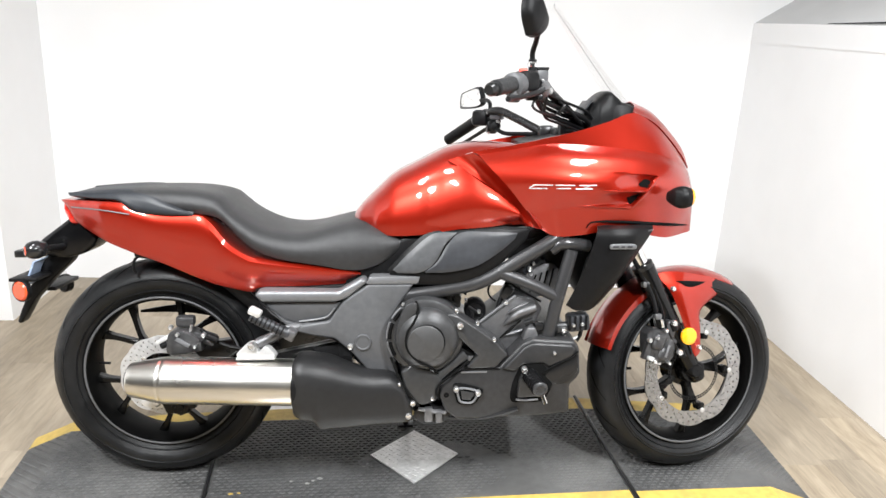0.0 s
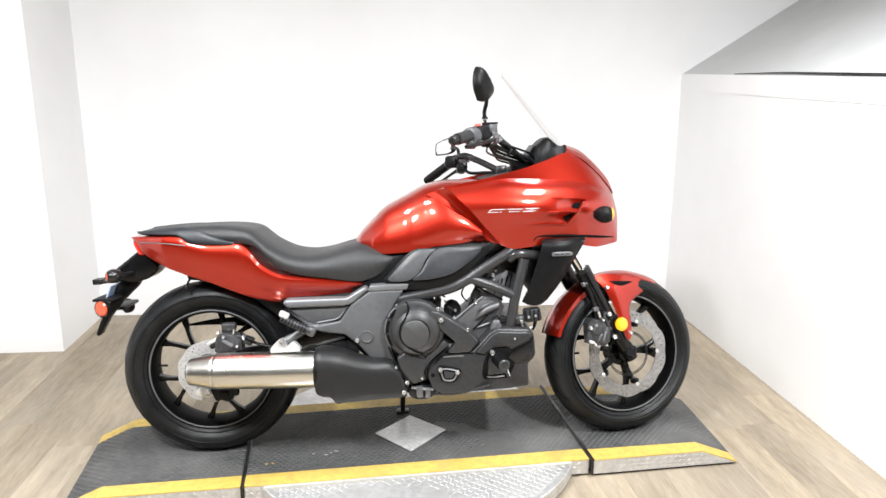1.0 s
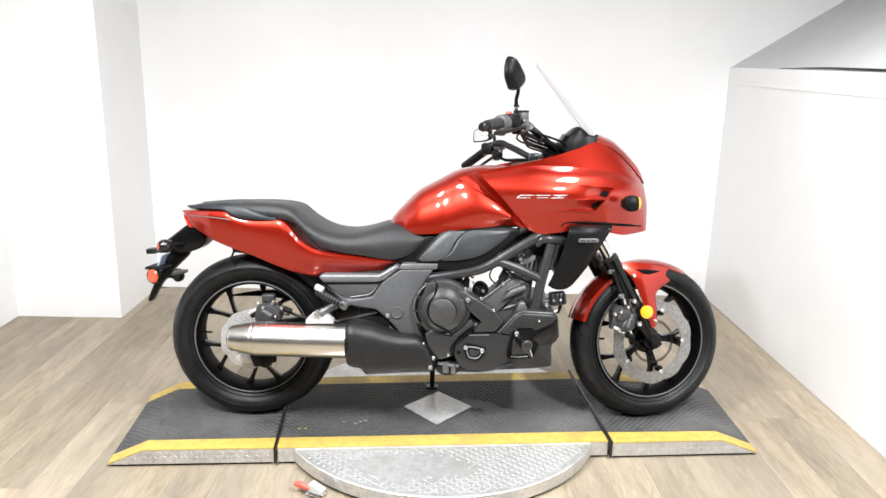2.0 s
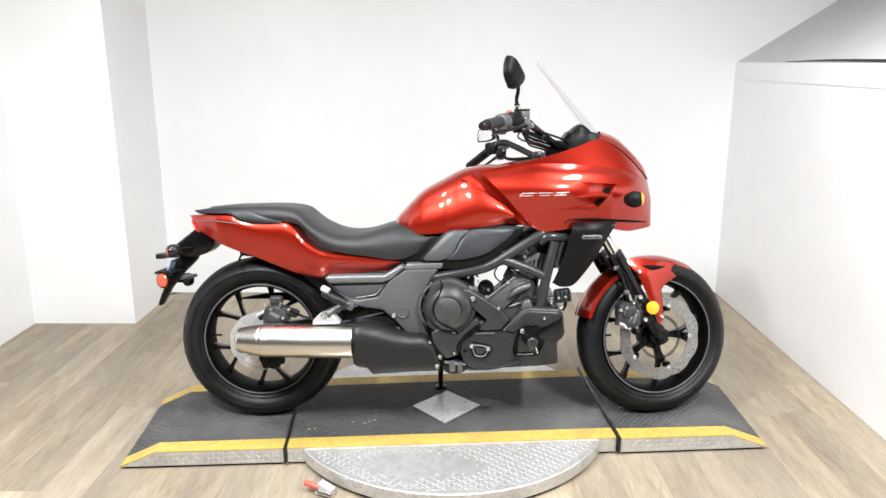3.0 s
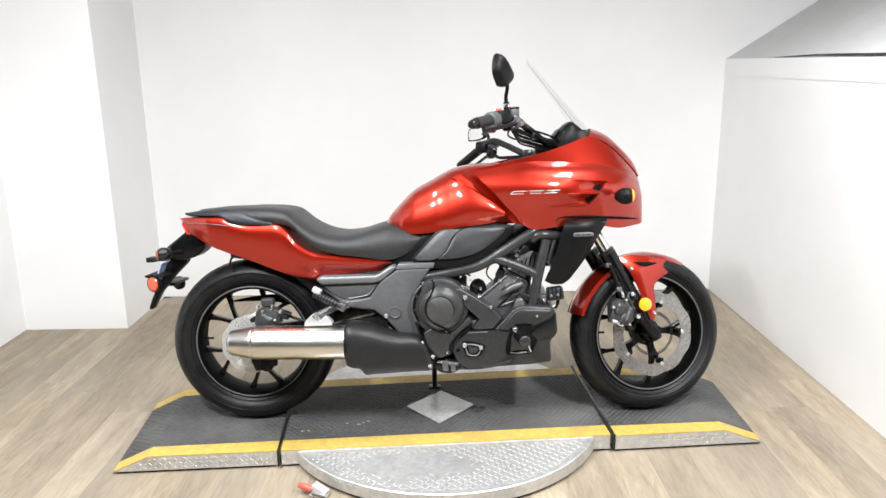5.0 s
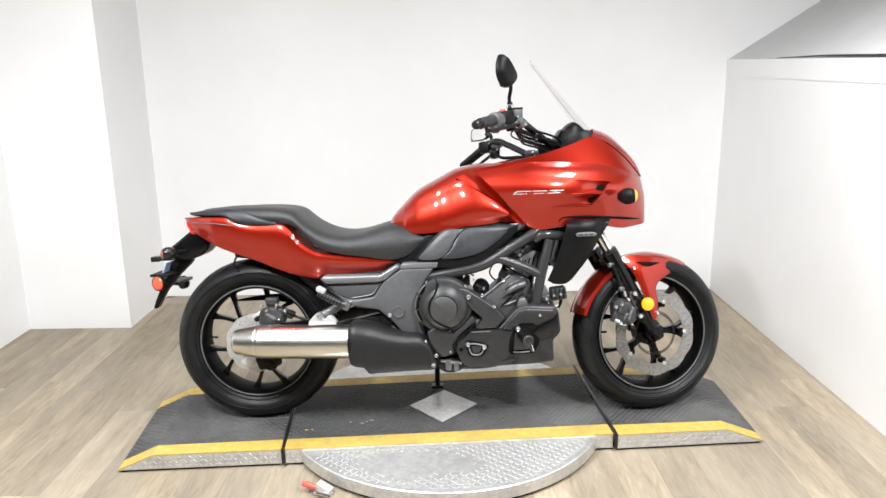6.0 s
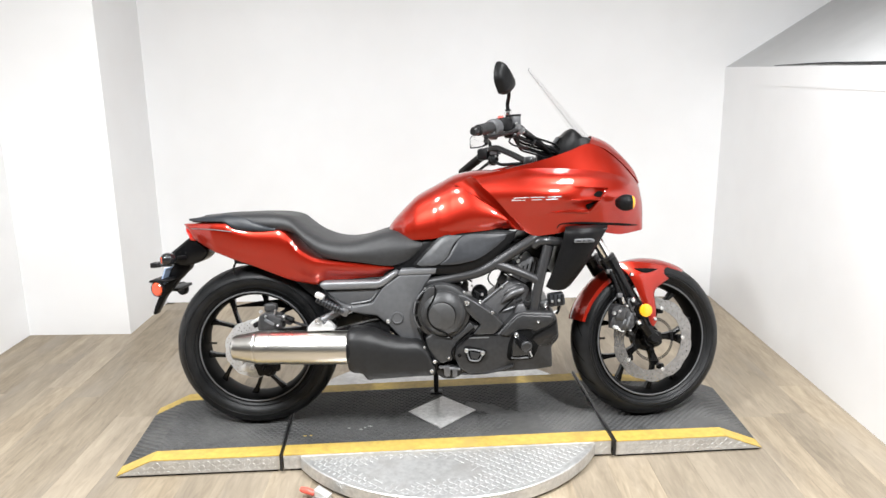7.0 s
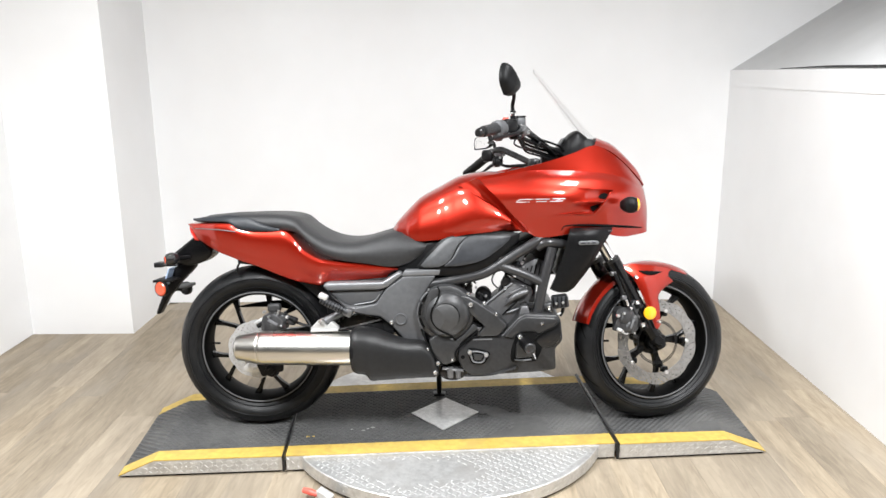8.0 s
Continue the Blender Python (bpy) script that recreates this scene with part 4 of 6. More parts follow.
tail = part("tail_cowl", hull([
    (-0.990, 0.817, 0.811, 0.066), (-0.978, 0.8185, 0.797, 0.076), (-0.955, 0.819, 0.762, 0.090), (-0.919, 0.819, 0.737, 0.104), (-0.86, 0.819, 0.705, 0.126), (-0.80, 0.815, 0.680, 0.136), (-0.777, 0.803, 0.671, 0.138), (-0.713, 0.786, 0.648, 0.143),
    (-0.640, 0.784, 0.617, 0.149), (-0.59, 0.780, 0.597, 0.154), (-0.558, 0.752, 0.587, 0.158), (-0.53, 0.715, 0.581, 0.162), (-0.500, 0.692, 0.575, 0.167), (-0.468, 0.675, 0.571, 0.172), (-0.44, 0.668, 0.580, 0.175),
    (-0.398, 0.661, 0.583, 0.178), (-0.312, 0.651, 0.584, 0.180), (-0.243, 0.643, 0.586, 0.180), (-0.205, 0.637, 0.600, 0.180), (-0.172, 0.629, 0.622, 0.180)],
    [(0, 1), (0.84, 1.0), (0.955, 0.97), (1.0, 0.86), (0.965, 0.52), (0.87, 0.18), (0.79, 0.0), (0, 0)], 90, 25), RED, bike, "glossy red tail cowl")
both("cowl_line", tube([(-0.95, -0.094, 0.800), (-0.86, -0.1265, 0.796), (-0.78, -0.1405, 0.786)], 0.0018, 16, 6), GREY_LIGHT, tail)
part("tail_light", hull([(-0.994, 0.806, 0.797, 0.044), (-0.984, 0.800, 0.777, 0.064), (-0.969, 0.786, 0.752, 0.074), (-0.955, 0.775, 0.748, 0.064)], [(0, 1), (0.8, 1), (1, 0.7), (1, 0.3), (0.8, 0), (0, 0)], 12), REDLENS, bike, "red tail light lens")
holder = part("plate_holder", plate([(-1.060, 0.660), (-0.995, 0.652), (-1.002, 0.636), (-1.060, 0.584), (-1.117, 0.522), (-1.160, 0.452), (-1.172, 0.458), (-1.158, 0.492), (-1.125, 0.560), (-1.100, 0.615)], -0.022, 0.022, 0.008, 3), PLASTIC, bike, "black plastic number plate holder")
part("tail_bracket", plate([(-0.965, 0.775), (-0.93, 0.745), (-0.908, 0.712), (-0.918, 0.685), (-0.950, 0.662), (-1.0, 0.650), (-1.055, 0.655), (-1.078, 0.672), (-1.070, 0.700), (-1.030, 0.728)], -0.055, 0.055, 0.014, 3), GLOSS, holder, "glossy black tail bracket")
part("number_plate", box(-1.092, -0.010, 0.612, 0.006, 0.13, 0.075, 0.002, pose(0, 0, 0, 0, 24)), PLATE, holder, "pale blue plate seen edge-on")
part("reflector", lathe([(0.001, 0.006), (0.022, 0.006), (0.027, 0.002), (0.027, -0.006), (0.001, -0.006)], (-1.102, -0.105, 0.572), (-0.35, -0.93, 0), 32), ORANGE, holder, "round orange side reflector")
part("reflector_rim", lathe([(0.0275, 0.004), (0.0305, 0.002), (0.0305, -0.010), (0.001, -0.012)], (-1.102, -0.104, 0.572), (-0.35, -0.93, 0), 32), PLASTIC, holder)
part("reflector_stay", box(-1.095, -0.055, 0.602, 0.075, 0.10, 0.010, 0.003), PLASTIC, holder)
part("far_reflector", lathe([(0.001, 0.008), (0.022, 0.008), (0.028, 0.003), (0.028, -0.012), (0.001, -0.012)], (-1.125, 0.165, 0.525), (-0.35, -0.93, 0), 28), PLASTIC, holder, "black back of the far reflector")
part("far_stay", box(-1.10, 0.09, 0.545, 0.05, 0.14, 0.012, 0.003), PLASTIC, holder)
for side, x, z in ((-1, -1.045, 0.690), (1, -1.020, 0.690)):
    y = 0.128 * side
    ind = part("rear_indicator", lathe([(0.001, 0.020), (0.012, 0.019), (0.020, 0.012), (0.0245, 0.0), (0.0245, -0.012), (0.018, -0.030), (0.010, -0.038), (0.001, -0.040)], (x, y, z), (-0.75, 0.66 * side, 0), 28), DARKLENS, bike, "round dark rear indicator")
    part("lens", lathe([(0.006, 0.0212), (0.010, 0.0205), (0.013, 0.019)], (x, y, z), (-0.75, 0.66 * side, 0), 24), ORANGE, ind)
    part("stalk", tube([(x + 0.02, y - 0.015 * side, z), (x + 0.035, 0.08 * side, z - 0.004), (x + 0.045, 0.04 * side, z - 0.006)], 0.010, 8, 10), PLASTIC, ind)
part("plate_bolt", box(-1.165, 0.045, 0.648, 0.036, 0.05, 0.020, 0.003), BLACKSTEEL, holder)
part("plate_bracket", box(-1.120, 0.03, 0.646, 0.07, 0.03, 0.008, 0.002), BLACKSTEEL, holder)
part("inner_fender", hull([(-0.80, 0.69, 0.655, 0.08), (-0.70, 0.68, 0.640, 0.095), (-0.60, 0.63, 0.605, 0.10), (-0.52, 0.61, 0.535, 0.10), (-0.45, 0.60, 0.47, 0.10), (-0.41, 0.58, 0.42, 0.09)], [(0, 1), (0.8, 1), (1, 0.8), (1, 0.2), (0.8, 0), (0, 0)], 20), PLASTIC, bike)
part("plug_lead", tube([(-0.775, -0.10, 0.668), (-0.792, -0.10, 0.655), (-0.80, -0.095, 0.63), (-0.795, -0.09, 0.615)], 0.004, 12, 6), PLASTIC, bike)

# --- tank and fairing ---
TANK = [
    (-0.196, 0.775, 0.755, 0.050), (-0.175, 0.800, 0.745, 0.105), (-0.133, 0.842, 0.728, 0.150), (-0.085, 0.884, 0.722, 0.172), (-0.015, 0.920, 0.725, 0.188), (0.050, 0.952, 0.735, 0.194),
    (0.095, 0.964, 0.742, 0.190), (0.150, 0.970, 0.746, 0.180), (0.231, 0.966, 0.748, 0.172), (0.317, 0.960, 0.750, 0.168), (0.40, 0.955, 0.76, 0.16)]
TANK_SECTION = [(0, 1), (0.36, 0.985), (0.64, 0.90), (0.84, 0.74), (0.95, 0.52), (1.0, 0.28), (0.97, 0.10), (0.88, 0), (0, 0)]
tank = part("fuel_tank", hull(TANK, TANK_SECTION, 60, 25), RED, bike, "glossy red fuel tank")
tank_track = smooth_line([s[:3] for s in TANK], 200)
tank_half = [p for p in smooth_line([(0, y, z) for y, z in TANK_SECTION], 120) if p.z > 0.005][::-1]


def tank_y(x, z):
    """The tank's half width at (x, z)."""
    xs = [p.x for p in tank_track]
    top, bottom = float(np.interp(x, xs, [p.y for p in tank_track])), float(np.interp(x, xs, [p.z for p in tank_track]))
    share = max(0.01, min(0.999, (z - bottom) / (top - bottom)))
    return float(np.interp(share, [p.z for p in tank_half], [p.y for p in tank_half])) * float(np.interp(x, [s[0] for s in TANK], [s[3] for s in TANK]))


# sharp-edged knee panel and the channel between tank and fairing
T_X = [-0.035, 0.005, 0.045, 0.085, 0.130, 0.190, 0.246]
T_RISE = [-0.0020, -0.0005, 0.0035, 0.0150, 0.0260, 0.0320, 0.0360]
t_line = smooth_line([(x, r, 0) for x, r in zip(T_X, T_RISE)], 80)
T0 = [(x, 0, z) for x, z in zip(T_X, (0.886, 0.908, 0.921, 0.920, 0.884, 0.843, 0.800))]
T1 = [(x, 0, z) for x, z in zip(T_X, (0.735, 0.735, 0.742, 0.749, 0.752, 0.757, 0.772))]
knee_rows = loft_rows([T0, T1], 44, 24)
for j, row in enumerate(knee_rows):
    v = j / 23
    for p in row:
        rise = float(np.interp(p.x, [q.x for q in t_line], [q.y for q in t_line]))
        p.y = -(tank_y(p.x, p.z) + rise * (1 - 0.35 * v * v) + 0.009 * math.sin(math.pi * v) * max(0.0, min(1.0, (p.x - 0.012) / 0.14)) ** 2)
both("knee_panel", shell(knee_rows, 0.020), RED, tank, "red knee panel with a sharp upper edge")
C0 = [(0.060, -0.165, 0.928), (0.120, -0.176, 0.893), (0.180, -0.184, 0.852), (0.238, -0.192, 0.806), (0.262, -0.194, 0.766)]
C1 = [(0.096, -0.160, 0.938), (0.150, -0.172, 0.898), (0.210, -0.180, 0.838), (0.265, -0.186, 0.776), (0.285, -0.188, 0.752)]
C2 = [(0.124, -0.176, 0.948), (0.168, -0.196, 0.918), (0.228, -0.206, 0.850), (0.283, -0.206, 0.780), (0.306, -0.198, 0.748)]
both("channel", shell(loft_rows([C0, C1, C2], 24, 12), 0.010), RED, tank, "recessed red channel")

F0 = [(0.124, -0.180, 0.950), (0.23, -0.187, 0.968), (0.312, -0.179, 0.984), (0.40, -0.172, 1.003), (0.48, -0.160, 1.026), (0.556, -0.132, 1.049), (0.622, -0.098, 1.020), (0.68, -0.066, 0.973), (0.730, -0.035, 0.921), (0.757, 0.0, 0.890)]
F1 = [(0.140, -0.182, 0.943), (0.24, -0.186, 0.958), (0.315, -0.178, 0.970), (0.40, -0.172, 0.968), (0.48, -0.166, 0.962), (0.56, -0.154, 0.953), (0.635, -0.135, 0.938), (0.70, -0.098, 0.912), (0.744, -0.052, 0.884), (0.764, 0.0, 0.864)]
FR = [(0.165, -0.212, 0.915), (0.262, -0.222, 0.928), (0.34, -0.226, 0.932), (0.42, -0.222, 0.930), (0.50, -0.214, 0.926), (0.58, -0.198, 0.918), (0.65, -0.166, 0.905), (0.708, -0.118, 0.885), (0.748, -0.062, 0.862), (0.767, 0.0, 0.845)]
F2 = [(0.215, -0.226, 0.862), (0.29, -0.242, 0.872), (0.37, -0.250, 0.872), (0.45, -0.247, 0.870), (0.53, -0.237, 0.868), (0.60, -0.216, 0.864), (0.665, -0.182, 0.854), (0.718, -0.134, 0.842), (0.754, -0.070, 0.828), (0.770, 0.0, 0.818)]
F3 = [(0.272, -0.202, 0.790), (0.330, -0.214, 0.800), (0.400, -0.220, 0.806), (0.475, -0.219, 0.806), (0.545, -0.212, 0.805), (0.610, -0.196, 0.802), (0.670, -0.166, 0.797), (0.722, -0.121, 0.790), (0.756, -0.066, 0.784), (0.772, 0.000, 0.780)]
F4 = [(0.300, -0.186, 0.750), (0.346, -0.196, 0.729), (0.410, -0.200, 0.732), (0.470, -0.198, 0.740), (0.550, -0.191, 0.740), (0.615, -0.174, 0.724), (0.660, -0.151, 0.716), (0.715, -0.106, 0.718), (0.752, -0.072, 0.722), (0.771, 0.000, 0.727)]
top_rows = loft_rows([F0, F1], 130, 10)
mid_rows = loft_rows([F1, FR, F2, F3], 130, 54)
low_rows = loft_rows([F3, F4], 130, 8)
fair_rows = top_rows + mid_rows[1:] + low_rows[1:]
fair_points = np.array([p for row in fair_rows for p in row])


def fair_y(x, z):
    """The fairing's near surface at (x, z), over its scoops."""
    far = (fair_points[:, 0] - x) ** 2 + (fair_points[:, 2] - z) ** 2
    best = np.argpartition(far, 4)[:4]
    w = 1 / (far[best] + 1e-6)
    return float((w * fair_points[best, 1]).sum() / w.sum())


def scoop(x, z):
    """How deep the two air scoops are sunk at (x, z); they deepen forward to a slanting edge."""
    end = 0.534 + (z - 0.802) * 0.85
    u = (x - 0.43) / (end - 0.43)
    if not 0 < u < 1:
        return 0.0
    for low, high in ((0.853, 0.908 - 0.020 * u), (0.809, 0.847)):
        if low < z < high:
            return 0.026 * u ** 1.5 * math.sin(math.pi * (z - low) / (high - low)) ** 0.5
    return 0.0


for row in fair_rows:
    for p in row:
        p.y += scoop(p.x, p.z)


def inlay(a, b, lift, thick=0.003, n=20, m=6, bulge=0.0):
    """A thin piece lying on the fairing between two lines of (x, z)."""
    rows = loft_rows([[(x, 0, z) for x, z in a], [(x, 0, z) for x, z in b]], n, m)
    for row in rows:
        for p in row:
            p.y = fair_y(p.x, p.z) - lift
    return shell(rows, thick, bulge)


fairing = both("side_fairing", shell(fair_rows, 0.004), RED, bike, "glossy red side fairing", 17)
cap_l = [(0.558, 0.116, 1.049), (0.622, 0.092, 1.023), (0.68, 0.062, 0.976), (0.730, 0.033, 0.924), (0.757, 0.0, 0.892)]
cap_m = [(0.574, 0.065, 1.068), (0.633, 0.050, 1.041), (0.686, 0.036, 0.994), (0.733, 0.018, 0.940), (0.7578, 0, 0.8925)]
cap_c = [(0.580, 0, 1.078), (0.637, 0, 1.051), (0.688, 0, 1.003), (0.734, 0, 0.947), (0.758, 0, 0.893)]
bm = grid_mesh(loft_rows([cap_l, cap_m, cap_c, [(x, -y, z) for x, y, z in cap_m], [(x, -y, z) for x, y, z in cap_l]], 24, 24))
bmesh.ops.solidify(bm, geom=bm.faces[:], thickness=0.003)
part("nose_cowl", bm, RED, bike, "glossy red nose cowl below the screen")
part("nose_floor", hull([(0.45, 0.768, 0.752, 0.165), (0.55, 0.77, 0.757, 0.16), (0.65, 0.768, 0.755, 0.12), (0.72, 0.765, 0.752, 0.07), (0.745, 0.76, 0.75, 0.03)], [(0, 1), (0.95, 1), (1, 0.5), (0.95, 0), (0, 0)], 14), PLASTIC, bike)

# fins, intakes and marks on the fairing
part("intake", inlay([(0.556, 0.869), (0.573, 0.880), (0.591, 0.876)], [(0.560, 0.861), (0.575, 0.855), (0.588, 0.862)], -0.016, 0.003), GROOVE_SHADE, fairing, "black air intake")
part("intake", inlay([(0.527, 0.833), (0.542, 0.845), (0.564, 0.845)], [(0.530, 0.826), (0.540, 0.814), (0.554, 0.829)], -0.016, 0.003), GROOVE_SHADE, fairing, "black air intake")
part("fin", inlay([(0.46, 0.855), (0.52, 0.855), (0.584, 0.854)], [(0.46, 0.853), (0.52, 0.850), (0.578, 0.847)], 0.0004, 0.006, 20, 6, 0.004), RED, fairing, "red fin between the intakes")
part("fin", inlay([(0.400, 0.812), (0.47, 0.813), (0.540, 0.811)], [(0.400, 0.810), (0.47, 0.807), (0.536, 0.802)], 0.0004, 0.006, 20, 6, 0.004), RED, fairing, "red fin below the intakes")
part("fin", inlay([(0.534, 0.802), (0.566, 0.840), (0.599, 0.883)], [(0.541, 0.802), (0.574, 0.838), (0.608, 0.881)], 0.001, 0.005, 20, 6, 0.003), RED, fairing, "red slanting intake edge")
# black tube stands in for the shade under the lower fold
part("lip_shade", tube([(x, fair_y(x, z) - 0.0006, z) for x, z in ((0.425, 0.752), (0.440, 0.768), (0.515, 0.768), (0.586, 0.762), (0.660, 0.753), (0.73, 0.742))], [0.0015, 0.0035, 0.0042, 0.0048, 0.0045, 0.002], 40, 8), GROOVE_SHADE, fairing, "dark strip painting the shade above the lower lip")
for a, b in (((0.278, 0.870), (0.326, 0.870)), ((0.266, 0.861), (0.312, 0.861)), ((0.267, 0.862), (0.279, 0.870)), ((0.332, 0.870), (0.382, 0.869)), ((0.336, 0.861), (0.372, 0.861)), ((0.392, 0.869), (0.438, 0.869)), ((0.384, 0.860), (0.428, 0.860)), ((0.402, 0.860), (0.422, 0.869))):
    part("mark", tube([(a[0] + (b[0] - a[0]) * k / 7, fair_y(a[0] + (b[0] - a[0]) * k / 7, a[1] + (b[1] - a[1]) * k / 7) - 0.0012, a[1] + (b[1] - a[1]) * k / 7) for k in range(8)], 0.0016, 8, 6, smooth=False), SILVER, fairing, "thin silver stroke of the model mark")

ROUND = [(0, 1), (0.45, 0.94), (0.84, 0.76), (1, 0.5), (0.84, 0.24), (0.45, 0.06), (0, 0)]
lamp_body = part("front_indicator", hull([(0.630, 0.849, 0.825, 0.010, -0.226), (0.641, 0.860, 0.815, 0.019, -0.240), (0.655, 0.866, 0.809, 0.025, -0.248), (0.668, 0.866, 0.809, 0.026, -0.250), (0.682, 0.862, 0.813, 0.023, -0.250)], ROUND, 22), PLASTIC, bike, "black front indicator")
part("lens", hull([(0.681, 0.862, 0.813, 0.023, -0.250), (0.689, 0.858, 0.818, 0.018, -0.249), (0.694, 0.848, 0.828, 0.008, -0.248)], ROUND, 8), AMBER, lamp_body, "amber lens")
part("front_indicator", hull([(0.615, 0.842, 0.822, 0.010, 0.225), (0.65, 0.860, 0.806, 0.024, 0.248), (0.672, 0.862, 0.806, 0.026, 0.250), (0.682, 0.858, 0.812, 0.022, 0.248)], [(0, 1), (0.6, 0.93), (1, 0.5), (0.6, 0.07), (0, 0)], 18), PLASTIC, bike, "black front indicator")

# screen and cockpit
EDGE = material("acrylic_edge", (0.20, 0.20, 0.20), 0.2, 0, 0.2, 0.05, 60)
rows = []
for j in range(18):
    t = j / 17
    w = 0.064 * (1 - t) + 0.015 * t
    z0 = 1.045 + 0.288 * t
    edge_x = 0.514 - 0.700 * (z0 - 1.105)
    mid_x = edge_x + 0.035 * (1 - t) + 0.004
    rows.append([Vector((mid_x - (mid_x - edge_x) * s * s, w * s, z0 + 0.012 * (1 - s * s))) for s in (2 * i / 16 - 1 for i in range(17))])
bm = grid_mesh(rows)
bmesh.ops.recalc_face_normals(bm, faces=bm.faces)
bmesh.ops.solidify(bm, geom=bm.faces[:], thickness=0.003)
screen = part("windscreen", bm, SCREEN, bike, "clear acrylic windscreen")
screen.visible_shadow = False
# edge line on the near side and top only, to fit the camera's view
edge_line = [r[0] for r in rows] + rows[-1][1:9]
part("screen_edge", tube([tuple(p) for p in edge_line], 0.0009, 90, 6), EDGE, screen, "thin grey edge line on the screen's near side and top")
dash = part("instrument_pod", hull([(0.440, 1.030, 0.990, 0.060), (0.450, 1.058, 0.990, 0.084), (0.474, 1.090, 0.990, 0.096), (0.504, 1.109, 0.990, 0.094), (0.530, 1.094, 0.990, 0.090), (0.562, 1.060, 0.990, 0.084)], [(0, 1), (0.55, 0.985), (0.85, 0.88), (0.98, 0.62), (1, 0.25), (0.95, 0), (0, 0)], 24, 17), PLASTIC, bike, "black instrument pod")
part("cockpit_tray", hull([(0.26, 0.970, 0.95, 0.12), (0.34, 0.985, 0.95, 0.135), (0.45, 1.005, 0.95, 0.135), (0.55, 1.03, 0.95, 0.118)], [(0, 1), (0.9, 1), (1, 0.9), (1, 0.1), (0.9, 0), (0, 0)], 14), PLASTIC, bike)
part("dash_cowl", hull([(0.500, 1.080, 0.99, 0.090), (0.530, 1.078, 0.99, 0.098), (0.560, 1.074, 0.99, 0.096), (0.590, 1.058, 0.99, 0.086)], [(0, 1), (0.7, 0.99), (0.95, 0.85), (1, 0.4), (0.9, 0), (0, 0)], 12), PLASTIC, dash, "black cowl in front of the instruments")
part("dash_screen", box(0.446, 0, 1.062, 0.004, 0.12, 0.05, 0.002, pose(0, 0, 0, 0, 35)), SMOKE, dash)

# --- handlebar ---
BAR_R = [(0.430, -0.045, 1.010), (0.405, -0.085, 1.035), (0.355, -0.150, 1.075), (0.300, -0.225, 1.112), (0.262, -0.275, 1.124), (0.225, -0.325, 1.122), (0.150, -0.440, 1.104)]
BAR_L = [(0.372, 0.03, 0.978), (0.345, 0.07, 0.992), (0.268, 0.155, 1.035), (0.222, 0.205, 1.053), (0.180, 0.285, 1.030), (0.082, 0.425, 0.956)]
bars = part("handlebar", joined(tube(BAR_R, 0.0125, 44, 14), tube(BAR_L, 0.0125, 44, 14), box(0.385, 0, 0.985, 0.05, 0.09, 0.045, 0.008)), BLACKSTEEL, bike, "black pulled-back handlebar")
part("grip", tube([(0.222, -0.330, 1.121), (0.190, -0.380, 1.114), (0.158, -0.428, 1.106)], [0.019, 0.0185, 0.0185], 20, 16), VINYL, bars, "black rubber grip")
part("bar_end", tube([(0.156, -0.431, 1.1055), (0.153, -0.436, 1.105), (0.147, -0.444, 1.103), (0.140, -0.455, 1.101)], [0.010, 0.0155, 0.0155, 0.011], 10, 16), BLACKSTEEL, bars, "metal bar end weight")
part("grip", tube([(0.168, 0.302, 1.020), (0.125, 0.363, 0.988), (0.080, 0.428, 0.954)], [0.0185, 0.018, 0.018], 20, 16), PLASTIC, bars, "black rubber grip")
part("switch_box", joined(box(0.243, -0.300, 1.124, 0.05, 0.055, 0.05, 0.012, pose(0, 0, 0, 0, 0, 35)), box(0.262, -0.275, 1.095, 0.03, 0.04, 0.03, 0.006)), PLASTIC, bars)
part("throttle_housing", joined(lathe([(0.019, -0.020), (0.027, -0.016), (0.029, 0.0), (0.028, 0.016), (0.019, 0.020)], (0.212, -0.346, 1.116), (-0.54, -0.83, -0.12), 28), box(0.208, -0.350, 1.090, 0.028, 0.034, 0.030, 0.006)), GREY, bars, "dull grey throttle housing")
# bright bolt heads added to stand for glints around the lever
bolts("bolt", [(0.268, -0.292, 1.118, 0.005), (0.290, -0.262, 1.128, 0.005), (0.303, -0.240, 1.100, 0.005), (0.244, -0.330, 1.098, 0.004), (0.222, -0.370, 1.090, 0.004)], bars)
part("brake_switch", joined(box(0.276, -0.272, 1.088, 0.026, 0.02, 0.014, 0.003), tube([(0.276, -0.272, 1.088), (0.262, -0.285, 1.068), (0.285, -0.262, 1.052), (0.33, -0.215, 1.045)], 0.0032, 14, 6)), BLACKSTEEL, bars)
part("kill_switch", box(0.236, -0.302, 1.150, 0.020, 0.016, 0.012, 0.003), REDRUBBER, bars, "red engine stop switch")
part("switch_box", joined(box(0.186, 0.275, 1.030, 0.055, 0.06, 0.05, 0.012, pose(0, 0, 0, 0, 0, -35)), box(0.215, 0.24, 1.005, 0.04, 0.04, 0.035, 0.008)), PLASTIC, bars)
reservoir = part("brake_reservoir", box(0.288, -0.225, 1.138, 0.032, 0.040, 0.036, 0.005, pose(0, 0, 0, 0, 0, 15)), GREY, bars, "square grey brake fluid reservoir")
part("lid", box(0.288, -0.225, 1.158, 0.034, 0.042, 0.007, 0.003, pose(0, 0, 0, 0, 0, 15)), PLASTIC, bars)
part("mirror_clamp", joined(box(0.262, -0.262, 1.128, 0.026, 0.032, 0.035, 0.006), tube([(0.263, -0.266, 1.13), (0.263, -0.266, 1.178)], 0.010, 4, 12)), PLASTIC, bars)
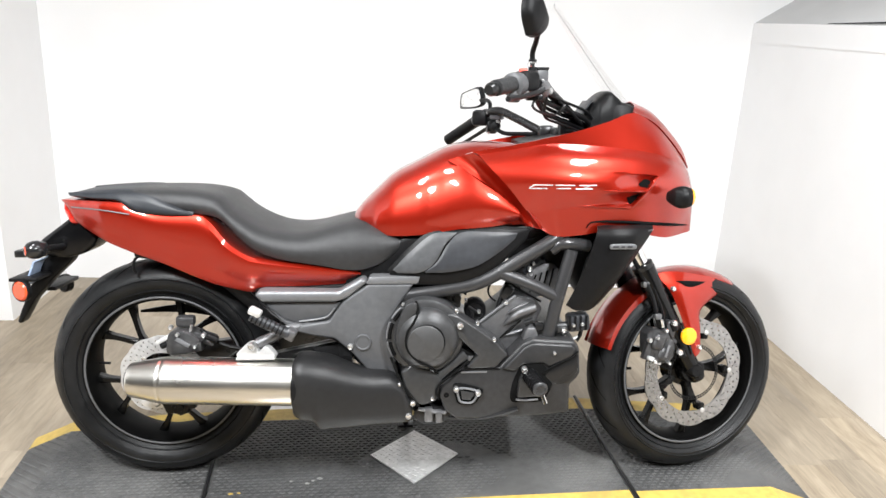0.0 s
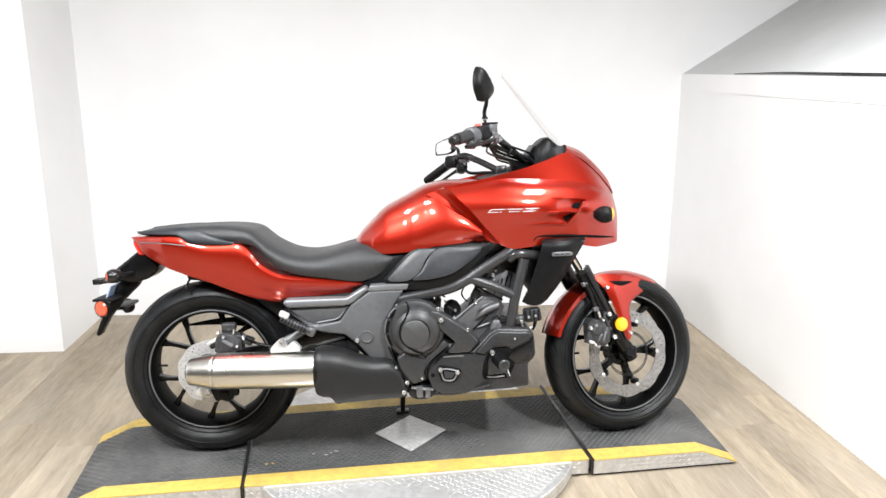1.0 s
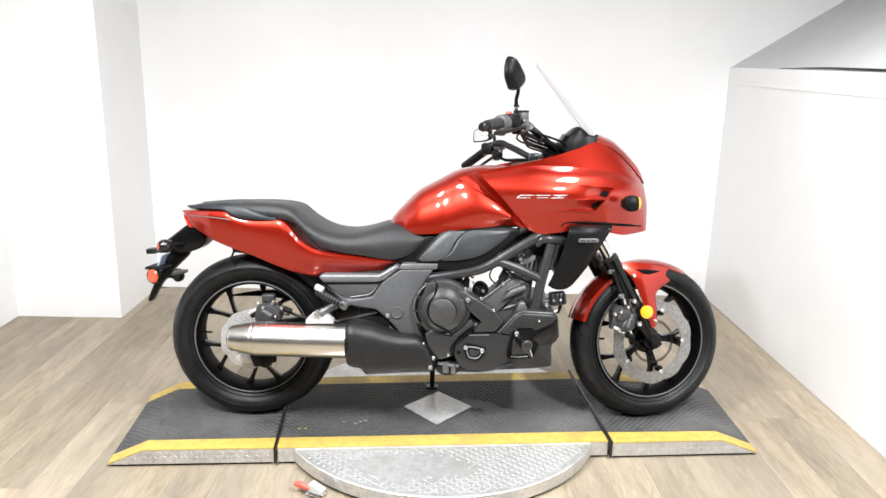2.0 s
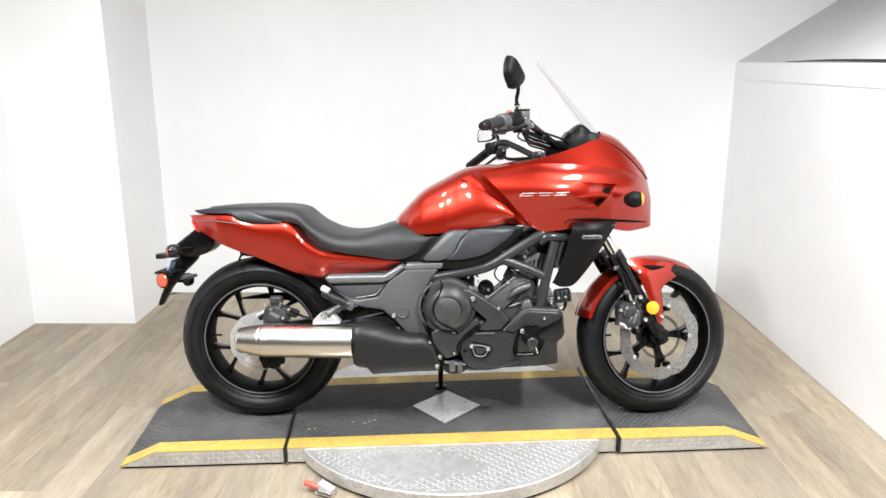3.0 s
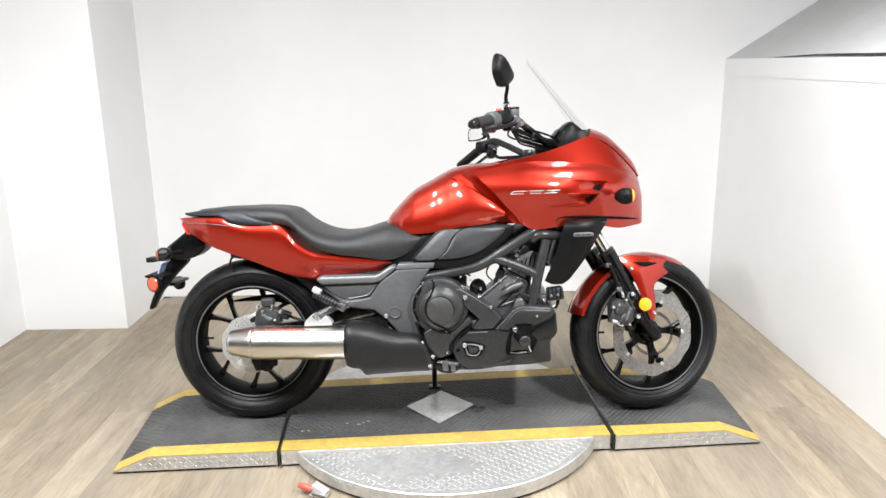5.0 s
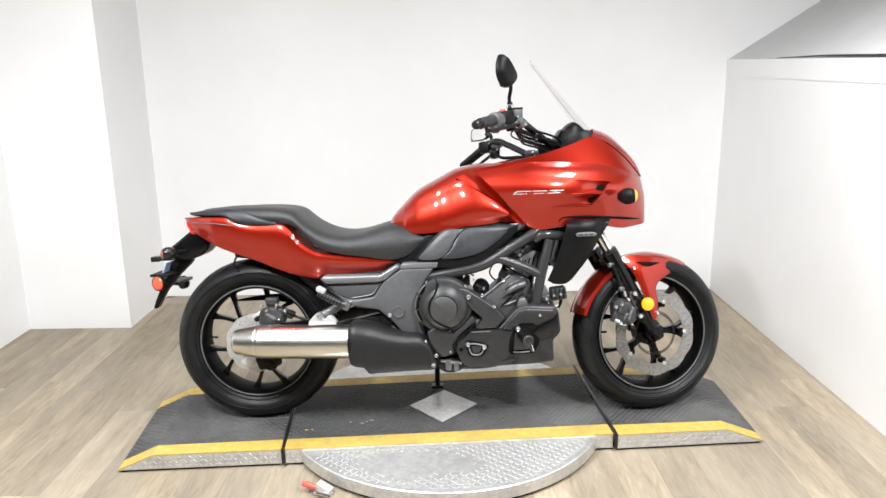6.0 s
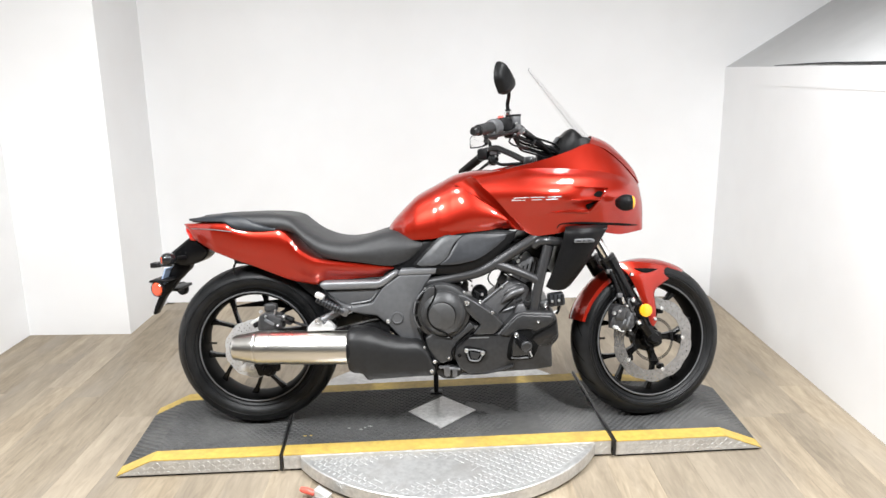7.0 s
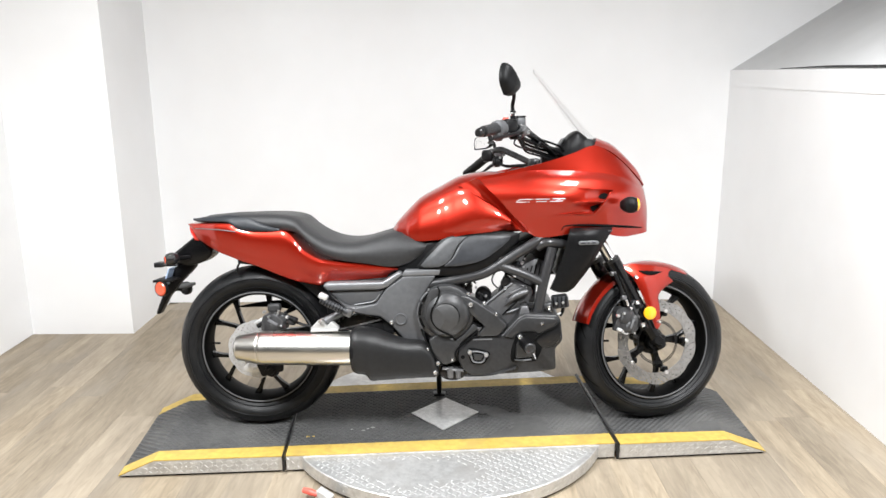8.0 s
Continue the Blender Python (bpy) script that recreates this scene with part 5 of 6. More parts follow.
part("lever", tube([(0.290, -0.262, 1.112), (0.272, -0.315, 1.100), (0.225, -0.385, 1.088), (0.185, -0.440, 1.082)], [0.008, 0.007, 0.006, 0.007], 20, 8), BLACKSTEEL, bars, "black brake lever")
part("lever", tube([(0.232, 0.232, 1.020), (0.215, 0.285, 1.005), (0.170, 0.355, 0.972), (0.120, 0.42, 0.935)], [0.008, 0.007, 0.006, 0.007], 20, 8), BLACKSTEEL, bars, "black clutch lever")
for k, (dy, dz, r) in enumerate(((0.0, -0.012, 0.0065), (0.018, -0.024, 0.005), (0.034, -0.034, 0.0045), (0.012, -0.040, 0.005), (0.026, -0.004, 0.004), (-0.008, 0.010, 0.004), (-0.012, -0.050, 0.0035))):
    part("cable", tube([(0.262 + 0.006 * k, -0.262 + dy, 1.112 + dz * 0.5), (0.300, -0.225 + dy, 1.092 + dz), (0.350, -0.170 + dy, 1.072 + dz), (0.400, -0.125 + dy, 1.056 + dz), (0.440, -0.09 + dy, 1.040 + dz), (0.462, -0.07 + dy, 1.015 + dz)], r, 30, 8), PLASTIC, bars, "black control cable")
part("bar_clamp", joined(tube([(0.298, -0.232, 1.100), (0.288, -0.247, 1.110)], 0.017, 4, 14), tube([(0.262, -0.282, 1.124), (0.255, -0.290, 1.125)], 0.018, 4, 14)), CASTING, bars, "alloy bar clamp")
part("bar_clamp", joined(tube([(0.196, 0.255, 1.041), (0.190, 0.266, 1.037)], 0.019, 4, 14), tube([(0.172, 0.296, 1.024), (0.167, 0.304, 1.020)], 0.021, 4, 14)), CASTING, bars, "alloy bar clamp")
part("brake_hose", tube([(0.300, -0.215, 1.128), (0.322, -0.20, 1.110), (0.345, -0.18, 1.080), (0.38, -0.15, 1.055), (0.42, -0.11, 1.02)], 0.005, 24, 8), PLASTIC, bars)
part("clutch_perch", joined(box(0.226, 0.225, 1.040, 0.04, 0.03, 0.03, 0.006, pose(0, 0, 0, 0, 0, -35)), box(0.212, 0.25, 0.996, 0.035, 0.035, 0.03, 0.008)), GREY, bars)
part("cable", tube([(0.215, 0.225, 1.005), (0.245, 0.18, 0.985), (0.30, 0.12, 0.985), (0.345, 0.08, 0.985)], 0.0065, 24, 8), PLASTIC, bars, "black control cable")


part("mirror_nut", lathe([(0.0065, -0.006), (0.0115, -0.006), (0.0125, 0.0), (0.0115, 0.006), (0.0065, 0.006)], (0.263, -0.266, 1.166), (0, 0, 1), 12), CHROME, bars, "bright mirror nut")
part("lever_perch", joined(box(0.292, -0.244, 1.112, 0.034, 0.030, 0.024, 0.006, pose(0, 0, 0, 0, 15, 30)), lathe([(0.001, 0.014), (0.010, 0.014), (0.012, 0.008), (0.012, -0.01)], (0.296, -0.262, 1.116), (0, -1, 0), 16)), CASTING, bars, "alloy brake lever perch")
part("banjo", lathe([(0.001, 0.010), (0.007, 0.010), (0.010, 0.004), (0.010, -0.010)], (0.312, -0.228, 1.104), (0.3, -0.95, 0), 12), BOLT, bars)
part("cable_stay", box(0.352, -0.168, 1.058, 0.010, 0.05, 0.030, 0.003, pose(0, 0, 0, 0, 35)), BLACKSTEEL, bars)
part("horn_switch", lathe([(0.001, 0.020), (0.015, 0.018), (0.019, 0.008), (0.019, -0.012)], (0.218, 0.228, 1.006), (0.2, -0.97, 0), 20), PLASTIC, bars, "round black switch")
part("switch_ring", lathe([(0.0185, -0.004), (0.0225, -0.003), (0.0225, 0.003), (0.0185, 0.004)], (0.178, 0.288, 1.027), (-0.5, 0.72, -0.48), 20), CHROME, bars, "bright grip ring")
bolts("bolt", [(0.198, 0.236, 1.046, 0.006), (0.226, 0.206, 1.020, 0.005), (0.202, 0.240, 0.985, 0.005), (0.236, 0.196, 1.042, 0.004)], bars)
part("bar_riser", box(0.352, 0.050, 0.992, 0.045, 0.040, 0.040, 0.010), BLACKSTEEL, bars)
part("bar_riser", box(0.392, -0.052, 1.004, 0.045, 0.040, 0.050, 0.010), BLACKSTEEL, bars)


def mirror(centre, turn, stem, flip, outline):
    """A rear-view mirror: leaf-shaped shell with glass on its rear face."""
    edge = [(p.x, p.y) for p in smooth_line([(a * flip, b, 0) for a, b in outline], 48, True)]
    rows = []
    for k, (grow, deep) in enumerate(((0.97, 0.0), (1.0, 0.003), (0.99, 0.010), (0.93, 0.020), (0.78, 0.029), (0.5, 0.035), (0.05, 0.037))):
        rows.append([Vector((deep, a * grow, b * grow)) for a, b in edge])
    bm = grid_mesh(rows, True, True)
    m = Matrix.Translation(centre) @ turn
    root = part("mirror", moved(bm, m), PLASTIC, bike, "black rear-view mirror on a stalk")
    pane = bmesh.new()
    pane.faces.new([pane.verts.new((-0.0012, a * 0.86, b * 0.84)) for a, b in edge])
    pane = joined(pane)
    bmesh.ops.solidify(pane, geom=pane.faces[:], thickness=0.001)
    part("mirror_glass", moved(pane, m), MIRROR, root, "mirror glass")
    part("stalk", tube(stem, 0.0065, 20, 10), PLASTIC, root)
    return root


LEAF = [(-0.045, 0.053), (-0.056, 0.040), (-0.065, 0.018), (-0.064, -0.012), (-0.040, -0.046), (-0.034, -0.049), (0.000, -0.050), (0.032, -0.034), (0.042, -0.014), (0.012, 0.018), (-0.024, 0.048), (-0.036, 0.055)]
BLUNT = [(0.050, -0.034), (0.040, -0.037), (-0.015, -0.035), (-0.048, -0.027), (-0.055, -0.012), (-0.047, 0.028), (-0.036, 0.035), (0.000, 0.027), (0.032, 0.017), (0.045, 0.006)]
mirror((0.247, -0.345, 1.272), pose(0, 0, 0, 0, 0, -30), [(0.263, -0.266, 1.170), (0.262, -0.270, 1.195), (0.266, -0.295, 1.218), (0.266, -0.322, 1.238)], 1, LEAF)
mirror((0.152, 0.385, 1.094), pose(0, 0, 0, 0, -4, 44), [(0.205, 0.235, 1.06), (0.205, 0.25, 1.075), (0.20, 0.30, 1.085), (0.185, 0.35, 1.085)], 1, BLUNT)

# --- frame ---
both("frame_tube", tube([(-0.070, -0.180, 0.566), (0.046, -0.188, 0.584), (0.130, -0.190, 0.600), (0.185, -0.190, 0.624), (0.26, -0.188, 0.668), (0.345, -0.180, 0.718), (0.42, -0.15, 0.77)], 0.0190, 40, 16), FRAME, bike, "satin black main frame tube")
both("frame_tube", tube([(0.192, -0.192, 0.634), (0.287, -0.196, 0.597), (0.368, -0.196, 0.556)], 0.0165, 14, 14), FRAME, bike, "satin black frame brace")
both("frame_tube", tube([(0.392, -0.188, 0.690), (0.370, -0.195, 0.610), (0.353, -0.196, 0.545), (0.338, -0.192, 0.470), (0.329, -0.188, 0.430)], 0.0178, 24, 16), FRAME, bike, "satin black front frame tube")
both("frame_tube", tube([(0.340, -0.178, 0.690), (0.362, -0.186, 0.706), (0.395, -0.186, 0.706), (0.440, -0.170, 0.698)], 0.017, 20, 14), FRAME, bike, "satin black upper bracket")

# --- air box cover and grey side cover ---
air_a = [(-0.100, -0.182, 0.640), (-0.043, -0.190, 0.700), (0.024, -0.196, 0.750), (0.10, -0.198, 0.756), (0.20, -0.196, 0.756), (0.282, -0.186, 0.746)]
air_b = [(-0.085, -0.184, 0.612), (-0.014, -0.192, 0.602), (0.08, -0.194, 0.606), (0.15, -0.194, 0.626), (0.21, -0.192, 0.662), (0.270, -0.184, 0.715)]
LEAN_IN = Matrix(((1, 0, 0, 0), (0, 1, 0.13, -0.13 * 0.66), (0, 0, 1, 0), (0, 0, 0, 1)))
air = both("airbox_cover", moved(panel(air_a, air_b, 0.012, 0.010, 40, 14), LEAN_IN), PLASTIC, bike, "black airbox side cover")
part("airbox_panel", moved(panel([(0.000, -0.2105, 0.640), (0.032, -0.2155, 0.668), (0.062, -0.2155, 0.715), (0.098, -0.2105, 0.742), (0.18, -0.2095, 0.742), (0.245, -0.2025, 0.738)], [(0.004, -0.2105, 0.637), (0.05, -0.2135, 0.638), (0.09, -0.2135, 0.643), (0.14, -0.2125, 0.656), (0.195, -0.2075, 0.688), (0.238, -0.2025, 0.722)], 0.004, 0.004, 30, 12), LEAN_IN), SMOKE, air, "black inset panel")
part("airbox_panel", moved(panel([(-0.085, -0.194, 0.642), (-0.040, -0.204, 0.690), (0.020, -0.210, 0.738), (0.085, -0.212, 0.742)], [(-0.072, -0.196, 0.634), (-0.015, -0.211, 0.638), (0.025, -0.216, 0.664), (0.055, -0.216, 0.715)], 0.004, 0.004, 26, 12), LEAN_IN), DUSK, air, "grey inset panel")

cover = part("side_cover", plate([(-0.220, 0.556), (-0.200, 0.572), (-0.150, 0.606), (-0.030, 0.605), (-0.058, 0.566), (-0.080, 0.530), (-0.094, 0.485), (-0.094, 0.440), (-0.078, 0.385), (-0.072, 0.358), (-0.096, 0.350), (-0.150, 0.360), (-0.197, 0.417), (-0.242, 0.457), (-0.300, 0.466), (-0.345, 0.478), (-0.330, 0.496), (-0.256, 0.506)], -0.206, -0.150, 0.007, 3), GREY, bike, "grey plastic side cover behind the engine")
part("cover_top", plate([(-0.158, 0.606), (-0.145, 0.626), (-0.012, 0.626), (-0.020, 0.605)], -0.207, -0.150, 0.004), GREY_LIGHT, cover, "lighter grey upper edge")
part("cover_bar", plate([(-0.450, 0.580), (-0.436, 0.590), (-0.228, 0.587), (-0.165, 0.624), (-0.150, 0.612), (-0.210, 0.566), (-0.236, 0.558), (-0.430, 0.559)], -0.208, -0.150, 0.009, 3), GREY_LIGHT, cover, "light grey upper bar")
part("cover_inset", plate([(-0.432, 0.556), (-0.222, 0.556), (-0.256, 0.506), (-0.330, 0.494), (-0.375, 0.510)], -0.192, -0.150, 0.005), GREY, cover, "recessed grey panel")
part("cover_fold", tube([(-0.335, -0.196, 0.504), (-0.300, -0.197, 0.508), (-0.262, -0.197, 0.516), (-0.240, -0.197, 0.540)], 0.003, 20, 8), GREY_LIGHT, cover)
part("cover_rim", plate([(-0.445, 0.572), (-0.430, 0.552), (-0.372, 0.508), (-0.330, 0.494), (-0.322, 0.500), (-0.250, 0.502), (-0.262, 0.488), (-0.320, 0.480), (-0.360, 0.490), (-0.408, 0.528)], -0.202, -0.150, 0.003), GREY, cover)
part("round_cap", lathe([(0.001, 0.003), (0.016, 0.003), (0.018, 0.005), (0.021, 0.005), (0.023, 0.002), (0.023, -0.004)], (-0.166, -0.2065, 0.447), (0, -1, 0), 36), GREY, cover, "round pivot cap")
part("cover_bolt", bolt(-0.200, -0.207, 0.436, 0.008, 0.008), BOLT, cover)
part("cover_back", plate([(-0.46, 0.585), (-0.18, 0.60), (-0.03, 0.62), (-0.06, 0.34), (-0.16, 0.345), (-0.25, 0.440), (-0.34, 0.462), (-0.42, 0.525)], -0.165, 0.165, 0.01), PLASTIC, bike)

part("frame_filler", plate([(-0.22, 0.60), (-0.17, 0.66), (-0.06, 0.72), (0.02, 0.745), (0.26, 0.745), (0.20, 0.66), (0.12, 0.60), (0.0, 0.575), (-0.1, 0.57)], -0.165, 0.165, 0.01), PLASTIC, bike)

# --- engine ---
engine = part("engine", plate([(-0.10, 0.560), (-0.03, 0.566), (0.055, 0.520), (0.140, 0.460), (0.215, 0.390), (0.215, 0.26), (0.10, 0.225), (0.0, 0.225), (-0.07, 0.30), (-0.10, 0.40)], -0.19, 0.06, 0.012), BLACKSTEEL, bike, "dark satin parallel engine")


def seam(points, r, parent, n=30):
    """A dark open joint between two castings."""
    part("joint", tube(points, r, n, 6), GROOVE_SHADE, parent)


# clutch side: a ring of bare slots, the bulging cover and its flat round face
ring = part("clutch_ring", lathe([(0.104, -0.04), (0.104, 0.012), (0.100, 0.020), (0.090, 0.024), (0.001, 0.024)], (0.000, -0.208, 0.468), (0, -1, 0), 72), ENGINE, engine, "dark casting behind the clutch cover")
for a0, a1 in ((128, 150), (156, 182), (188, 212)):
    arc = [(0.094 * math.cos(radians(a0 + (a1 - a0) * k / 8)), -0.2325, 0.468 + 0.094 * math.sin(radians(a0 + (a1 - a0) * k / 8))) for k in range(9)]
    part("slot", tube(arc, 0.0045, 12, 8), GROOVE_SHADE, ring, "dark slot beside the clutch cover")
    arc = [(0.101 * math.cos(radians(a0 + (a1 - a0) * k / 8)), -0.228, 0.468 + 0.101 * math.sin(radians(a0 + (a1 - a0) * k / 8))) for k in range(9)]
    part("alloy_rib", tube(arc, 0.0030, 12, 8), GREY_LIGHT, ring, "bare alloy rib beside the clutch cover")
cover_c = part("clutch_cover", lathe([(0.085, -0.03), (0.085, 0.006), (0.083, 0.015), (0.076, 0.026), (0.064, 0.034), (0.052, 0.0385), (0.048, 0.0395)], (0.004, -0.226, 0.464), (0, -1, 0), 72), ENGINE, engine, "bulging dark clutch cover")
part("clutch_face", lathe([(0.0485, -0.004), (0.0480, 0.0015), (0.046, 0.003), (0.001, 0.0033)], (0.001, -0.2655, 0.461), (0, -1, 0), 64), SATIN, cover_c, "flat round cover face")
seam([(-0.024, -0.240, 0.568), (-0.018, -0.250, 0.546), (-0.030, -0.262, 0.516), (-0.045, -0.2665, 0.494), (-0.0505, -0.2670, 0.463), (-0.040, -0.266, 0.434), (-0.014, -0.266, 0.409), (0.015, -0.258, 0.392), (0.033, -0.240, 0.370)], 0.0032, cover_c, 44)
part("left_wing", plate(rounded([(-0.052, 0.556), (-0.024, 0.566), (-0.022, 0.545), (-0.034, 0.512), (-0.052, 0.490), (-0.057, 0.462), (-0.047, 0.430), (-0.060, 0.420), (-0.074, 0.448), (-0.074, 0.50)], 50), -0.252, -0.220, 0.005, 2), ENGINE, cover_c)
low = part("lower_cover", plate([(-0.066, 0.372), (-0.040, 0.392), (0.000, 0.385), (0.030, 0.375), (0.046, 0.352), (0.036, 0.320), (0.030, 0.288), (-0.010, 0.276), (-0.030, 0.288), (-0.055, 0.325)], -0.238, -0.18, 0.008, 3), ENGINE, engine, "dark sprocket-side lower cover")
seam([(-0.092, -0.226, 0.412), (-0.072, -0.236, 0.362), (-0.045, -0.242, 0.312), (-0.018, -0.242, 0.278)], 0.0035, low)
part("cover_leg", plate([(0.030, 0.366), (0.075, 0.402), (0.100, 0.428), (0.118, 0.408), (0.078, 0.378), (0.040, 0.345), (0.020, 0.300), (0.012, 0.318)], -0.236, -0.18, 0.006), ENGINE, engine)
seam([(0.116, -0.236, 0.402), (0.080, -0.240, 0.372), (0.045, -0.242, 0.345), (0.030, -0.242, 0.322), (0.034, -0.242, 0.296)], 0.0032, engine)
# solid black plate paints the shade of the triangular recess
part("triangle_shade", plate([(0.084, 0.440), (0.132, 0.414), (0.108, 0.384), (0.070, 0.408)], -0.226, -0.20, 0.003), GROOVE_SHADE, engine, "black plate painting the shaded recess below the cover arm")
part("gap_clip", plate([(0.112, 0.412), (0.130, 0.412), (0.112, 0.388)], -0.230, -0.215, 0.002), CASTING, engine)
part("cover_arm", plate([(0.054, 0.528), (0.066, 0.534), (0.088, 0.526), (0.137, 0.493), (0.183, 0.459), (0.221, 0.417), (0.187, 0.381), (0.125, 0.379), (0.108, 0.383), (0.140, 0.416), (0.084, 0.470), (0.080, 0.490)], -0.240, -0.17, 0.007, 3), ENGINE, engine, "dark cover arm over the cylinders")
cyl = part("cylinder", plate([(0.140, 0.476), (0.247, 0.561), (0.301, 0.549), (0.322, 0.523), (0.300, 0.474), (0.225, 0.395), (0.19, 0.40)], -0.165, -0.01, 0.008, 3), CASTING, engine, "cast alloy cylinder block")
# rib in a paler grey, painting the highlight along the block's top edge
part("lit_edge_rib", tube([(0.142, -0.168, 0.482), (0.195, -0.168, 0.523), (0.246, -0.168, 0.561)], 0.0042, 10, 8), GREY_LIGHT, cyl)
part("fin", tube([(0.226, -0.170, 0.512), (0.252, -0.175, 0.530), (0.280, -0.172, 0.541)], [0.003, 0.007, 0.006, 0.003], 12, 10), CASTING, cyl)
part("fin", tube([(0.216, -0.170, 0.478), (0.236, -0.178, 0.500), (0.262, -0.180, 0.517), (0.300, -0.176, 0.530)], [0.003, 0.010, 0.014, 0.013], 18, 12), CASTING, cyl)
part("fin", tube([(0.222, -0.170, 0.450), (0.245, -0.174, 0.459), (0.266, -0.172, 0.466)], [0.003, 0.005, 0.004], 12, 8), GREY_LIGHT, cyl)
part("fin", tube([(0.205, -0.170, 0.442), (0.235, -0.174, 0.470), (0.262, -0.172, 0.492)], [0.002, 0.004, 0.002], 12, 8), GROOVE_SHADE, cyl)
part("port_boss", plate([(0.258, 0.430), (0.275, 0.480), (0.298, 0.480), (0.310, 0.440)], -0.205, -0.15, 0.005), CASTING, cyl, "alloy boss")
part("sensor", joined(tube([(0.268, -0.19, 0.488), (0.292, -0.19, 0.497)], 0.008, 5, 10), box(0.310, -0.18, 0.478, 0.025, 0.03, 0.02, 0.004)), BLACKSTEEL, cyl)
part("head", plate(rounded([(0.262, 0.575), (0.285, 0.615), (0.335, 0.642), (0.368, 0.625), (0.360, 0.570), (0.30, 0.545)]), -0.130, 0.130, 0.010), CASTING, engine, "alloy cylinder head")
for k in range(4):
    part("head_rib", tube([(0.290 + 0.018 * k, -0.132, 0.560 + 0.006 * k), (0.306 + 0.016 * k, -0.133, 0.610 + 0.006 * k)], 0.0022, 6, 6), GROOVE_SHADE, engine)
part("plug_wire", tube([(0.205, -0.160, 0.612), (0.25, -0.168, 0.582), (0.315, -0.172, 0.545)], 0.003, 12, 6), PLASTIC, engine)
throttle = part("throttle", lathe([(0.029, -0.03), (0.031, 0.0), (0.029, 0.016), (0.025, 0.022), (0.021, 0.018), (0.001, 0.018)], (0.138, -0.125, 0.512), (0, -1, 0), 36), PLASTIC, engine, "round black throttle drum")
part("spoke", joined(box(0.138, -0.146, 0.512, 0.050, 0.006, 0.008, 0.002, pose(0, 0, 0, 0, 35)), box(0.130, -0.146, 0.506, 0.008, 0.006, 0.026, 0.002)), BLACKSTEEL, throttle)
part("throttle_arm", joined(box(0.075, -0.14, 0.538, 0.045, 0.04, 0.028, 0.006), box(0.060, -0.15, 0.556, 0.026, 0.03, 0.022, 0.006), lathe([(0.001, 0.012), (0.010, 0.012), (0.012, 0.0), (0.012, -0.02)], (0.088, -0.150, 0.552), (0, -1, 0), 16)), BLACKSTEEL, engine)
part("hose", tube([(0.045, -0.16, 0.565), (0.066, -0.165, 0.578), (0.090, -0.16, 0.576), (0.112, -0.15, 0.562)], 0.0035, 16, 6), PLASTIC, engine)
part("hose", tube([(0.196, -0.15, 0.505), (0.202, -0.15, 0.530), (0.212, -0.145, 0.560), (0.226, -0.14, 0.592), (0.24, -0.13, 0.64)], 0.0065, 20, 8), PLASTIC, engine)
part("hose", tube([(0.192, -0.155, 0.542), (0.178, -0.158, 0.556), (0.172, -0.155, 0.575), (0.186, -0.15, 0.600), (0.206, -0.15, 0.606)], 0.003, 20, 6), PLASTIC, engine)
part("wiring", joined(box(0.222, -0.145, 0.566, 0.028, 0.04, 0.040, 0.008, pose(0, 0, 0, 0, 30)), box(0.246, -0.13, 0.598, 0.036, 0.05, 0.028, 0.008), box(0.25, -0.12, 0.632, 0.045, 0.08, 0.03, 0.01)), BLACKSTEEL, engine)
part("connector", joined(box(0.276, -0.150, 0.628, 0.022, 0.02, 0.016, 0.003, pose(0, 0, 0, 0, -25)), tube([(0.286, -0.15, 0.636), (0.300, -0.15, 0.660), (0.330, -0.14, 0.690)], 0.004, 10, 6)), SLATE, engine)
bolts("bolt", [(0.264, -0.160, 0.647, 0.006), (0.284, -0.164, 0.634, 0.007), (0.294, -0.162, 0.648, 0.004), (0.288, -0.162, 0.618, 0.004), (0.220, -0.168, 0.542, 0.006), (0.148, -0.150, 0.512, 0.005), (0.112, -0.150, 0.545, 0.004)], engine)
eng_bolts = [(0.092, -0.244, 0.500, 0.009), (0.083, -0.215, 0.534, 0.007), (0.140, -0.205, 0.497, 0.006), (0.182, -0.244, 0.462, 0.006), (0.028, -0.215, 0.560, 0.006), (-0.070, -0.244, 0.341, 0.006), (-0.034, -0.246, 0.288, 0.008), (-0.046, -0.250, 0.254, 0.009), (-0.050, -0.228, 0.371, 0.007), (0.018, -0.243, 0.300, 0.005), (0.344, -0.245, 0.422, 0.005), (-0.058, -0.225, 0.556, 0.004)]
for x, y, z, r in eng_bolts:
    part("engine_bolt", bolt(x, y, z, r, 0.007), BOLT, engine)
part("engine_bottom", hull([(-0.06, 0.26, 0.205, 0.10), (0.0, 0.25, 0.19, 0.13), (0.04, 0.25, 0.192, 0.14), (0.08, 0.25, 0.21, 0.12)], [(0, 1), (0.9, 1), (1, 0.6), (0.9, 0.1), (0.7, 0), (0, 0)], 14), BLACKSTEEL, engine)
part("oil_pan", plate(rounded([(-0.02, 0.262), (0.055, 0.262), (0.062, 0.232), (0.035, 0.215), (-0.005, 0.215), (-0.03, 0.235)]), -0.215, -0.05, 0.006), BLACKSTEEL, engine)
part("linkage", joined(box(0.008, -0.222, 0.246, 0.022, 0.02, 0.040, 0.004), box(0.036, -0.222, 0.240, 0.018, 0.02, 0.034, 0.004), tube([(-0.02, -0.222, 0.262), (0.02, -0.226, 0.256), (0.055, -0.222, 0.250)], 0.006, 10, 8)), CASTING, engine, "brake pedal linkage")

